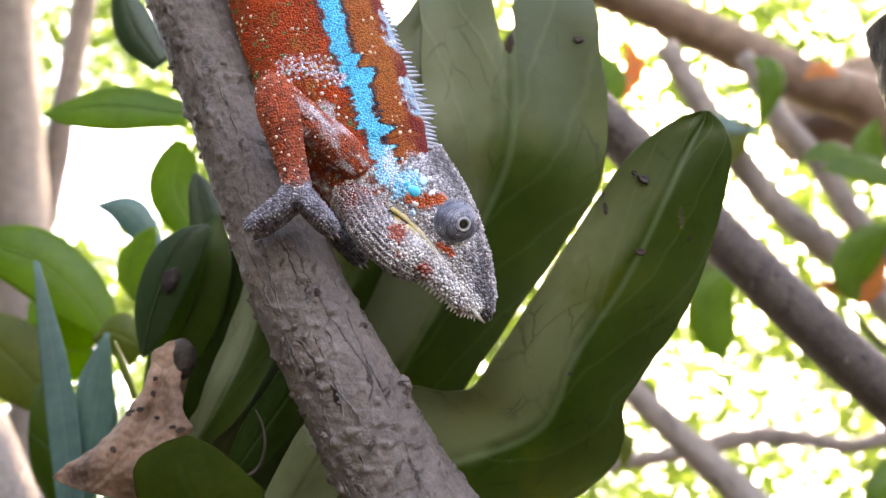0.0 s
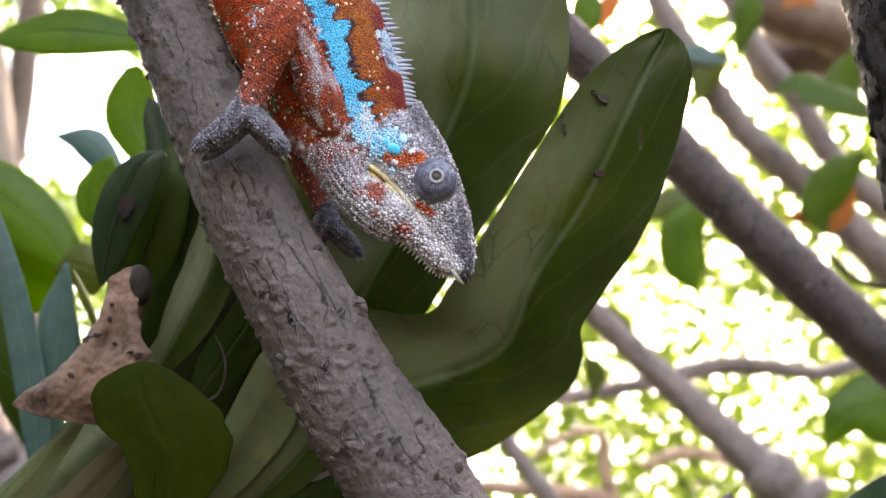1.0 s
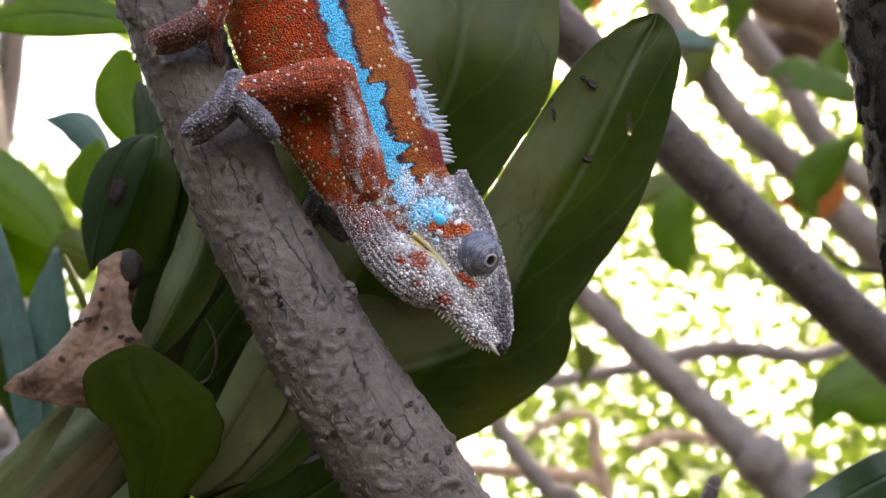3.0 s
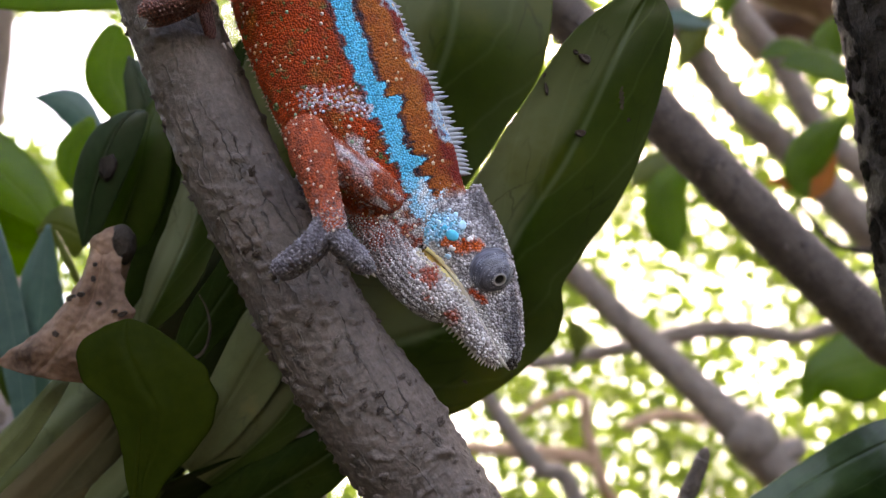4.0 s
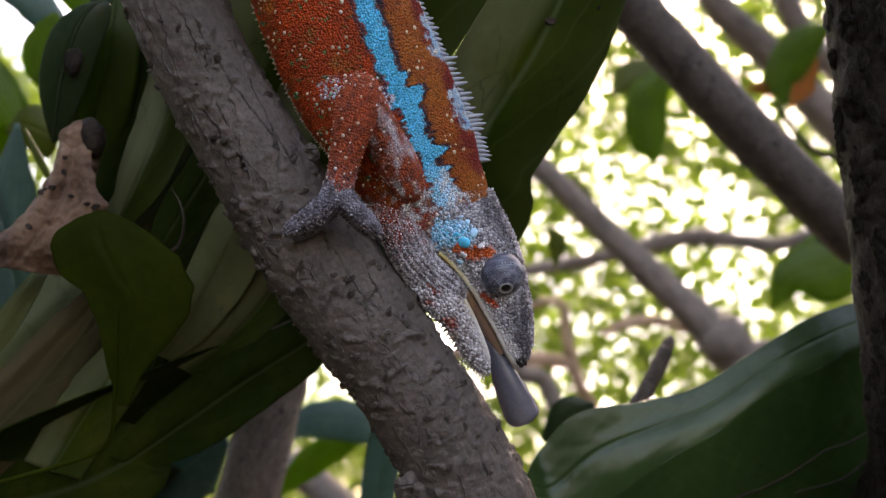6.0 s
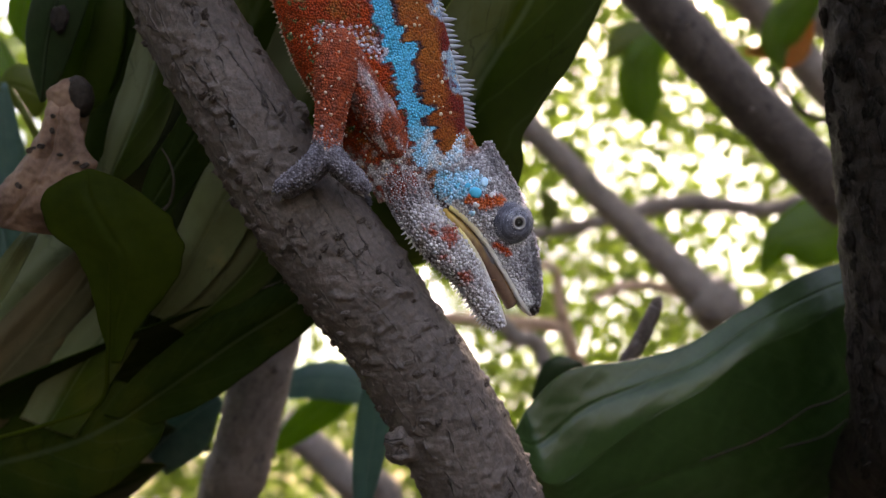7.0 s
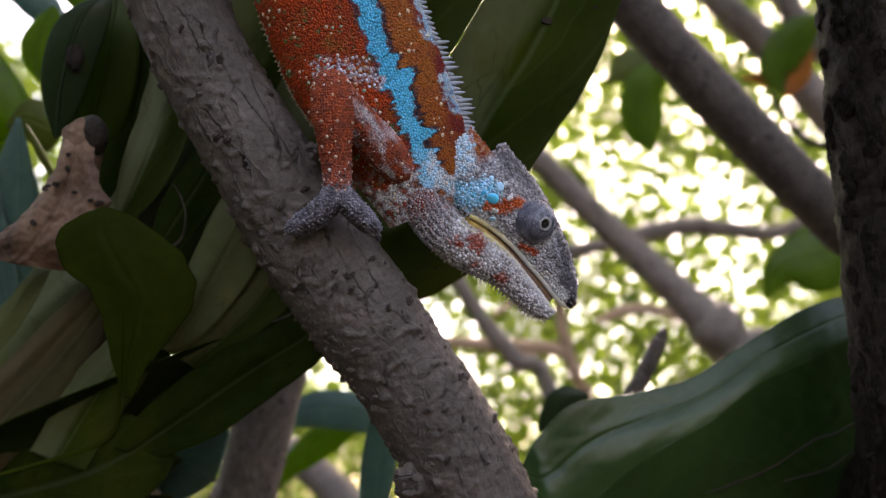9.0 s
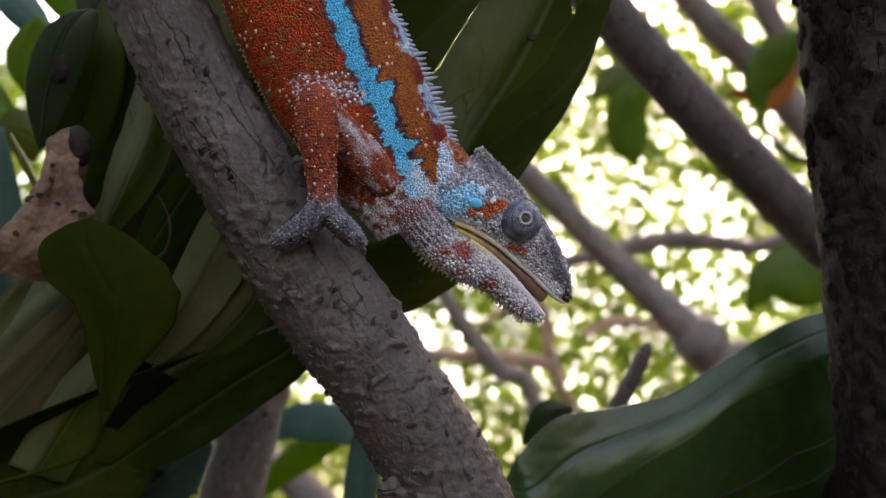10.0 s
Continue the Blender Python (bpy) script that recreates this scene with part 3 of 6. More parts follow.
twig, twig_bark, twig_path, twig_radii = stem("twig", [(0.0990, 0.2900, -0.0732), (0.0978, 0.2900, -0.0766), (0.0935, 0.2900, -0.0875), (0.0874, 0.2900, -0.0991), (0.0786, 0.2900, -0.1167), (0.0690, 0.2900, -0.1390), (0.0560, 0.2900, -0.1750), (0.0400, 0.2920, -0.2300), (0.0200, 0.2950, -0.3200), (0.0050, 0.3000, -0.4600), (0.0000, 0.3000, -0.7000)],
     [0.0004, 0.0024, 0.0031, 0.0032, 0.0034, 0.0036, 0.0038, 0.004, 0.0042, 0.0045, 0.005], BARK, "short broken dark twig with a pale scar", "twig", "bark", root=(0.0, 0.75), n=150, m=20, rough=0.0004, freq=300)
v, f = tube_data([(0.0976, 0.2900, -0.0772), (0.0974, 0.2900, -0.0776), (0.0972, 0.2900, -0.0781)], [0.0020, 0.0027, 0.0022], 12, 16, 0.0003, 500)
mesh_object("scar", shifted(v, twig_path[-1]), f, BARK_PALE, twig_bark, "pale broken ring of bark", uvs=[(p.z, p.x) for p in v])
stem("twig", [(0.3887, 0.8500, 0.0601), (0.4106, 0.8500, 0.0288), (0.4357, 0.8500, 0.0069), (0.4857, 0.8500, -0.0025)], [0.002, 0.003, 0.004, 0.005], BARK_DARK, "thin dark stalk of a leaf", "twig", "bark", n=30, m=10)
stem("trunk", [(-1.1870, 1.7000, 1.0811), (-1.1204, 1.7000, 0.6559), (-1.0534, 1.7000, 0.1864), (-0.9645, 1.7000, -0.3789)], [0.06, 0.062, 0.064, 0.066], BARK_FAR, "pale beige trunk far behind", "tree trunk", "bark", root=(-0.95, 1.7), n=40, m=20, rough=0.003, freq=20)
stem("trunk", [(-1.0407, 1.9000, 1.1334), (-1.0945, 1.9000, 0.6519), (-1.1490, 1.9000, 0.2504)], [0.03, 0.032, 0.034], BARK_FAR, "pale slanting stem far behind", "tree trunk", "bark", root=(-1.3, 1.9), n=40, m=20, rough=0.003, freq=20)
stem("branch", [(-0.1505, 0.8000, -0.3211), (-0.1144, 0.8000, -0.3538), (-0.0780, 0.8000, -0.3934), (-0.0288, 0.8000, -0.4605)], [0.016, 0.018, 0.019, 0.02], BARK_FAR, "blurred brown branch low behind", "branch", "bark", root=(0.05, 0.9), n=30, m=14, rough=0.001, freq=30)
stem("trunk", [(-0.3742, 0.5500, -0.0350), (-0.3528, 0.5500, -0.0753), (-0.3359, 0.5500, -0.1149), (-0.3203, 0.5500, -0.1731)], [0.015, 0.016, 0.017, 0.018], BARK_FAR, "pale slanting stem low beside the fern", "tree trunk", "bark", root=(-0.3, 0.6), n=30, m=20, rough=0.001, freq=60)

def lenticel_mesh(k, name, mat):
    """A low ragged bump of corky bark, about two units across."""
    rng = random.Random(k)
    verts, faces = [], []
    m = 12
    for ring, h in ((1.0, -0.2), (0.8, 0.3), (0.5, 0.5), (0.0, 0.25)):
        for j in range(m):
            f = 2 * math.pi * j / m
            r = ring * (1 + 0.45 * noise.noise(Vector((math.cos(f) * 1.3, math.sin(f) * 1.3, k * 3.7))))
            z = h * (1 + 1.1 * noise.noise(Vector((r * math.cos(f) * 3.5, r * math.sin(f) * 3.5, k * 5.1))))
            verts.append((r * math.cos(f), 0.5 * r * math.sin(f), z))
    for i in range(3):
        for j in range(m):
            a, b = i * m + j, i * m + (j + 1) % m
            faces.append((a, b, b + m, a + m))
    me = bpy.data.meshes.new(name)
    me.from_pydata(verts, [], faces)
    me.materials.append(mat or CORK[k % 2])
    me.shade_smooth()
    return me


def lenticels(parent, base, path, radii, count, seed, span, size, name="lenticel", stretch=1.0, mat=None):
    rng = random.Random(seed)
    meshes = [lenticel_mesh(k, name, mat) for k in range(9)]
    c = spline([(*p, r) for p, r in zip(path, radii)], 400)
    up = Vector((0, 1, 0.2)).normalized()
    for _ in range(count):
        i = int(rng.uniform(*span) * 399)
        t = Vector(c[min(i + 1, 399)][:3] - c[max(i - 1, 0)][:3]).normalized()
        a = t.cross(up).normalized()
        b = a.cross(t).normalized()
        f = rng.choice((rng.gauss(-2.7, 0.35), rng.uniform(-math.pi, 0.1), rng.uniform(-math.pi, 0.1)))
        d = (a * math.cos(f) + b * math.sin(f)).normalized()
        side = t.cross(d).normalized()
        turn = Matrix((side, -t, d)).transposed().to_4x4() @ pose(0, 0, 0, 0, 0, rng.gauss(0, 35 / stretch))
        k = size * rng.choice((0.5, 0.7, 0.9, 1.2, 1.5))
        ob = new(name, rng.choice(meshes))
        ob.parent = parent
        ob.matrix_basis = Matrix.Translation(Vector(c[i][:3]) + d * (c[i][3] - 0.0001) - Vector(base)) @ turn @ Matrix.Diagonal((k, k * stretch, k * rng.uniform(0.8, 1.5), 1))


lenticels(main_bark, main_path[-1], main_path, main_radii, 295, 12, (0.08, 0.60), 0.0012)
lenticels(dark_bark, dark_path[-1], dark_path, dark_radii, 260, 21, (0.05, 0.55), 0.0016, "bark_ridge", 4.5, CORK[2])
lenticels(back_bark, back_path[-1], back_path, back_radii, 110, 22, (0.02, 0.6), 0.0013)
lenticels(low_bark, low_path[-1], low_path, low_radii, 90, 23, (0.05, 0.5), 0.0013)

def knot(at, size, seed):
    """A swollen scar on the bark where a side shoot broke off."""
    verts, faces = [], []
    m = 28
    rings = ((1.5, 0.25), (1.15, 0.05), (0.95, -0.28), (0.75, -0.42), (0.55, -0.30), (0.35, -0.08), (0.0, -0.02))
    for r, h in rings:
        for j in range(m):
            t = 2 * math.pi * j / m
            d = Vector((math.cos(t), 0, math.sin(t)))
            k = 1 + 0.35 * noise.noise(d * 1.6 + Vector((seed, 0, 0))) + 0.12 * noise.noise(d * 6 + Vector((seed, r * 4, 0)))
            verts.append(Vector(at) + (d * (r * k) + Vector((0, h + 0.12 * noise.noise(d * 3 + Vector((0, r * 3, seed))), 0))) * size)
    for i in range(len(rings) - 1):
        for j in range(m):
            a, b = i * m + j, i * m + (j + 1) % m
            faces.append((a, b, b + m, a + m))
    mesh_object("knot", shifted(verts, main_path[-1]), faces, BARK, main_bark, "swollen dark knot in the bark", uvs=[(v.x, v.z) for v in verts])


for at, size, seed in (((-0.0008, 0.1995, -0.0964), 0.0036, 1.0), ((-0.0280, 0.2095, -0.0032), 0.0018, 7.0)):
    knot(at, size, seed)

# ---- fern ----
fern = thing("staghorn_fern", (-0.0876, 0.2620, -0.0789), "large green staghorn fern with broad lobed fronds", "fern")
FB = (-0.0876, 0.2620, -0.0789)


FRONDS = []


def lobe(path, widths, face=(0, -1, 0.1), mat=FERN, name="frond_lobe", label="", holes=(), **kw):
    v, f, uv = blade_data(path, widths, face, groove=0.02, **kw)
    FRONDS.append(v)
    for p, rx, rz in holes:
        f = [q for q in f if ((sum(v[i].x for i in q) / len(q) - p[0]) / rx) ** 2 + ((sum(v[i].z for i in q) / len(q) - p[2]) / rz) ** 2 > 1]
    return mesh_object(name, shifted(v, FB), f, mat, fern, label, uvs=uv)


def broad_lobe(stations, mat=FERN, holes=(), **kw):
    """A lobe of the large frond, with torn holes (middle, half width, half height, lean)."""
    v, f, uv = edge_blade(stations, **kw)
    FRONDS.append(v)
    for p, rx, rz, lean in holes:
        mid = [(sum(v[i].x for i in q) / len(q) - p[0], sum(v[i].z for i in q) / len(q) - p[2]) for q in f]
        f = [q for q, (x, z) in zip(f, mid) if ((x - lean * z) / rx) ** 2 + (z / rz) ** 2 > 1]
    mesh_object("frond_lobe", shifted(v, FB), f, mat, fern, uvs=uv)


broad_lobe([((-0.0985, 0.2850, -0.0635), (-0.0834, 0.2850, -0.0788)), ((-0.0649, 0.2777, -0.0301), (-0.0381, 0.2777, -0.0605)), ((-0.0362, 0.2704, -0.0076), (-0.0008, 0.2704, -0.0579)), ((-0.0182, 0.2638, -0.0074), (0.0232, 0.2638, -0.0433)), ((-0.0094, 0.2585, -0.0051), (0.0364, 0.2585, -0.0314)), ((-0.0027, 0.2531, 0.0028), (0.0398, 0.2531, -0.0208)), ((0.0050, 0.2483, 0.0147), (0.0391, 0.2483, -0.0099)), ((0.0119, 0.2437, 0.0262), (0.0458, 0.2437, 0.0017)), ((0.0192, 0.2393, 0.0382), (0.0546, 0.2393, 0.0148)), ((0.0271, 0.2358, 0.0505), (0.0609, 0.2358, 0.0310)), ((0.0354, 0.2324, 0.0622), (0.0665, 0.2324, 0.0504)), ((0.0446, 0.2303, 0.0714), (0.0688, 0.2303, 0.0657)), ((0.0538, 0.2292, 0.0772), (0.0670, 0.2292, 0.0740)), ((0.0595, 0.2280, 0.0789), (0.0625, 0.2280, 0.0789))],
     n=200, m=90, cup=0.03, pleat=0.0016, folds=1.5, seed=0.4, edge=0.02, holes=[((0.0540, 0.2300, 0.0466), 0.0009, 0.0035, -0.1)])
broad_lobe([((-0.0832, 0.2850, -0.0314), (-0.0496, 0.2850, -0.0428)), ((-0.0634, 0.2770, -0.0083), (-0.0246, 0.2770, -0.0235)), ((-0.0485, 0.2690, 0.0178), (-0.0099, 0.2690, -0.0037)), ((-0.0362, 0.2620, 0.0430), (0.0037, 0.2620, 0.0166)), ((-0.0291, 0.2560, 0.0616), (0.0186, 0.2560, 0.0393)), ((-0.0270, 0.2500, 0.0797), (0.0324, 0.2500, 0.0613)), ((-0.0272, 0.2500, 0.0994), (0.0353, 0.2500, 0.0862)), ((-0.0280, 0.2500, 0.1175), (0.0337, 0.2500, 0.1069)), ((-0.0297, 0.2504, 0.1383), (0.0303, 0.2504, 0.1271)), ((-0.0251, 0.2512, 0.1575), (0.0220, 0.2512, 0.1482)), ((-0.0034, 0.2520, 0.1724), (0.0006, 0.2520, 0.1713))],
     n=180, m=90, cup=0.05, pleat=0.0018, folds=1.5, seed=1.4, edge=0.02, holes=[((-0.0006, 0.2510, 0.1310), 0.0034, 0.0270, -0.12)])
lobe([(-0.1194, 0.2980, -0.0854), (-0.0809, 0.2860, -0.0251), (-0.0489, 0.2720, 0.0383), (-0.0282, 0.2660, 0.0864), (-0.0183, 0.2640, 0.1279), (-0.0144, 0.2640, 0.1557)],
     [0.012, 0.024, 0.030, 0.0320, 0.0135, 0.0004], (0, -1, -0.2), n=90, m=70, pleat=0.002, cup=0.1, seed=2.6, ribs=0.0008)
lobe([(-0.1931, 0.2900, -0.1151), (-0.1431, 0.2840, -0.0814), (-0.0984, 0.2760, -0.0404), (-0.0780, 0.2760, 0.0043), (-0.0786, 0.2780, 0.0289), (-0.0854, 0.2800, 0.0497)],
     [0.020, 0.028, 0.023, 0.017, 0.010, 0.001], (0.35, -1, 0.5), FERN, n=90, m=70, pleat=0.0025, cup=0.1, seed=3.9, ribs=0.0008)
lobe([(-0.1739, 0.2620, -0.1224), (-0.1395, 0.2620, -0.0891), (-0.1161, 0.2620, -0.0626), (-0.1002, 0.2650, -0.0369)],
     [0.012, 0.013, 0.010, 0.001], (0.1, -1, -0.3), FERN_OLD, n=60, m=60, ribs=0.0004, pleat=0.0015, cup=0.15, seed=5.1, label="browned older frond")
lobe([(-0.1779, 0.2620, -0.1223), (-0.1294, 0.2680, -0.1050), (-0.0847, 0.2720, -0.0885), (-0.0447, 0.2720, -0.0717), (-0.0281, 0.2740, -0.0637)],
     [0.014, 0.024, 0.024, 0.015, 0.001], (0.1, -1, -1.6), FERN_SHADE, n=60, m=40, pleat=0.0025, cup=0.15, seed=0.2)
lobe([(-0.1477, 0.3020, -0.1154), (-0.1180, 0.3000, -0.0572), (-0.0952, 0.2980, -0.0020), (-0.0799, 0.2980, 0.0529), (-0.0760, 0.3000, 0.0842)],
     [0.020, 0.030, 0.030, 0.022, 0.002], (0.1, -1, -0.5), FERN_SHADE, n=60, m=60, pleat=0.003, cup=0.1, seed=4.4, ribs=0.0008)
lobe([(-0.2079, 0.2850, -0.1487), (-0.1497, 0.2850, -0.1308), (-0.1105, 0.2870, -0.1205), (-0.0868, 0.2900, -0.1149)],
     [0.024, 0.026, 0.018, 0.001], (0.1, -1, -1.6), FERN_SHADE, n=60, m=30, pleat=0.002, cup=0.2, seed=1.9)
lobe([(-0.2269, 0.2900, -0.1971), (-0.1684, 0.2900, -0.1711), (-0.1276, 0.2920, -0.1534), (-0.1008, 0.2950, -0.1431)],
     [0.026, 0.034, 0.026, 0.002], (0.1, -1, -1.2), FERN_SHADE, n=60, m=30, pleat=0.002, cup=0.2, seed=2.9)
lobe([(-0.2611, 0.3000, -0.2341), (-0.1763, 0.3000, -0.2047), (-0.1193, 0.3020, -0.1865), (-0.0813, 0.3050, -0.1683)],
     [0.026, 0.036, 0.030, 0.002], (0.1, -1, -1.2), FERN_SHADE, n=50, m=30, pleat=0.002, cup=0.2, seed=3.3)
broad_lobe([((-0.1587, 0.2620, -0.0710), (-0.1549, 0.2620, -0.0806)), ((-0.1454, 0.2590, -0.0577), (-0.1394, 0.2590, -0.0648)), ((-0.1335, 0.2580, -0.0447), (-0.1270, 0.2580, -0.0455)), ((-0.1294, 0.2620, -0.0393), (-0.1270, 0.2620, -0.0400))], FERN_PALE,
     n=70, m=40, cup=0.05, pleat=0.0009, folds=1.2, seed=2.0, edge=0.02)
broad_lobe([((-0.0888, 0.2560, -0.0704), (-0.0839, 0.2560, -0.0727)), ((-0.0829, 0.2530, -0.0550), (-0.0710, 0.2530, -0.0638)), ((-0.0739, 0.2510, -0.0361), (-0.0588, 0.2510, -0.0501)), ((-0.0635, 0.2500, -0.0175), (-0.0484, 0.2500, -0.0348)), ((-0.0507, 0.2620, 0.0006), (-0.0334, 0.2620, -0.0168))], FERN_PALE,
     n=70, m=40, cup=0.05, pleat=0.0009, folds=1.2, seed=3.3, edge=0.02)
broad_lobe([((-0.0864, 0.2590, -0.0730), (-0.0730, 0.2590, -0.0816)), ((-0.0726, 0.2560, -0.0640), (-0.0590, 0.2560, -0.0693)), ((-0.0604, 0.2540, -0.0504), (-0.0445, 0.2540, -0.0565)), ((-0.0497, 0.2530, -0.0345), (-0.0332, 0.2530, -0.0395)), ((-0.0375, 0.2640, -0.0208), (-0.0278, 0.2640, -0.0247))], FERN,
     n=70, m=40, cup=0.05, pleat=0.0009, folds=1.2, seed=4.6, edge=0.02)
broad_lobe([((-0.1395, 0.2620, -0.1096), (-0.1202, 0.2620, -0.1174)), ((-0.1202, 0.2580, -0.0813), (-0.1041, 0.2580, -0.0946)), ((-0.1079, 0.2580, -0.0679), (-0.0937, 0.2580, -0.0794)), ((-0.0931, 0.2620, -0.0516), (-0.0854, 0.2620, -0.0593))], FERN,
     n=70, m=40, cup=0.05, pleat=0.0009, folds=1.2, seed=5.9, edge=0.02)
broad_lobe([((-0.1047, 0.2620, -0.0246), (-0.1004, 0.2620, -0.0284)), ((-0.1012, 0.2620, -0.0072), (-0.0883, 0.2620, -0.0168)), ((-0.0954, 0.2640, 0.0102), (-0.0793, 0.2640, 0.0005)), ((-0.0902, 0.2660, 0.0279), (-0.0753, 0.2660, 0.0201)), ((-0.0873, 0.2680, 0.0429), (-0.0791, 0.2680, 0.0390)), ((-0.0860, 0.2700, 0.0521), (-0.0844, 0.2700, 0.0521))], FERN,
     n=70, m=40, cup=0.05, pleat=0.0009, folds=1.2, seed=7.2, edge=0.02)
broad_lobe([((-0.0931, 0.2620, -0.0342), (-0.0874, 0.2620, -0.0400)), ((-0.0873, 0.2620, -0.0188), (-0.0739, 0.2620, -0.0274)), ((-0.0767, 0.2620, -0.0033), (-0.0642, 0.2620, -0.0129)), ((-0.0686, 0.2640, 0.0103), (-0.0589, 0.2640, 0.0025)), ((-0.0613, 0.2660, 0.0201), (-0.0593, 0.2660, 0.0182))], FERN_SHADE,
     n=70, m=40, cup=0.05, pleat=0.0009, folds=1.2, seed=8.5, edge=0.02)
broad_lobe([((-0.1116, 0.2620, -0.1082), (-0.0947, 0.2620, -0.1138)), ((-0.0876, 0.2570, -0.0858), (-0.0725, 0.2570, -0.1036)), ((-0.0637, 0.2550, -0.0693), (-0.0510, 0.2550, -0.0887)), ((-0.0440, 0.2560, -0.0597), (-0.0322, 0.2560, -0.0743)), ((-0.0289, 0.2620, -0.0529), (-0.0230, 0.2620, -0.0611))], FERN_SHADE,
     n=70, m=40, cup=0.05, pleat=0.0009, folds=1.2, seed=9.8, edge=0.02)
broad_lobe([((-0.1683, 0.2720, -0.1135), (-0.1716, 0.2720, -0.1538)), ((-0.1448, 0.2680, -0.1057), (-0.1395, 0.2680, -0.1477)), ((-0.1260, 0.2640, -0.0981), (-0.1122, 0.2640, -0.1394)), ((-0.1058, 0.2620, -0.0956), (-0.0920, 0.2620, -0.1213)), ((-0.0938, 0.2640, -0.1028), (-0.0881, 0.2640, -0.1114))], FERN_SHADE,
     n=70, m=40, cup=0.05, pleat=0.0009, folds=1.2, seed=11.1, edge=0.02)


SCAR = bark_material("scar_brown", (0.006, 0.003, 0.002), (0.018, 0.009, 0.005), (0.045, 0.024, 0.014))


def blemish(p, rx, rz, turn, seed, surfaces, parent, base, name="scar", mat=None):
    """A small brown scar that lies on the nearest of the given leaf surfaces."""
    way = Vector(p).normalized()
    best = min((v for vs in surfaces for v in vs), key=lambda v: ((v.normalized() - way).length * 400, v.length)[0] + v.length)
    o = way * (best.length - 0.0014)
    verts, faces = [], []
    for ring, k in ((1.0, 0.0012), (0.85, -0.0002), (0.5, 0.0001)):
        for j in range(14):
            f = 2 * math.pi * j / 14
            r = ring * (1 + 0.4 * noise.noise(Vector((math.cos(f) * 1.5, math.sin(f) * 1.5, seed))))
            x, z = rx * r * math.cos(f), rz * r * math.sin(f)
            verts.append(Vector((x * math.cos(turn) - z * math.sin(turn), k, x * math.sin(turn) + z * math.cos(turn))) + o)
    for i in range(2):
        for j in range(14):
            j2 = (j + 1) % 14
            faces.append((i * 14 + j, i * 14 + j2, i * 14 + 14 + j2, i * 14 + 14 + j))
    faces.append(tuple(range(28, 42)))
    mesh_object(name, shifted(verts, base), faces, mat or SCAR, parent)


for k, (p, rx, rz, turn) in enumerate((
        ((0.0438, 0.2360, 0.0598), 0.0024, 0.0011, -0.6), ((0.0407, 0.2360, 0.0619), 0.0010, 0.0006, -0.6), ((0.0422, 0.2360, 0.0370), 0.0019, 0.0012, -0.3), ((0.0323, 0.2400, 0.0514), 0.0006, 0.0020, 0.2),
        ((0.0316, 0.2400, 0.0558), 0.0005, 0.0007, 0.0), ((0.0570, 0.2360, 0.0410), 0.0006, 0.0006, 0.0), ((-0.0086, 0.2540, 0.0808), 0.0008, 0.0013, -0.3), ((0.0260, 0.2500, 0.1112), 0.0019, 0.0011, -0.1),
        ((0.0070, 0.2500, -0.0418), 0.0011, 0.0006, -0.5), ((0.0212, 0.2420, -0.0007), 0.0007, 0.0007, 0.0), ((0.0029, 0.2500, -0.0289), 0.0004, 0.0005, 0.0), ((0.0218, 0.2450, -0.0386), 0.0003, 0.0004, 0.0),
        ((-0.0695, 0.2720, -0.0694), 0.0006, 0.0004, 0.3), ((-0.0919, 0.2800, -0.0516), 0.0005, 0.0006, 0.0))):
    blemish(p, rx, rz, turn, k * 1.7, FRONDS, fern, FB)

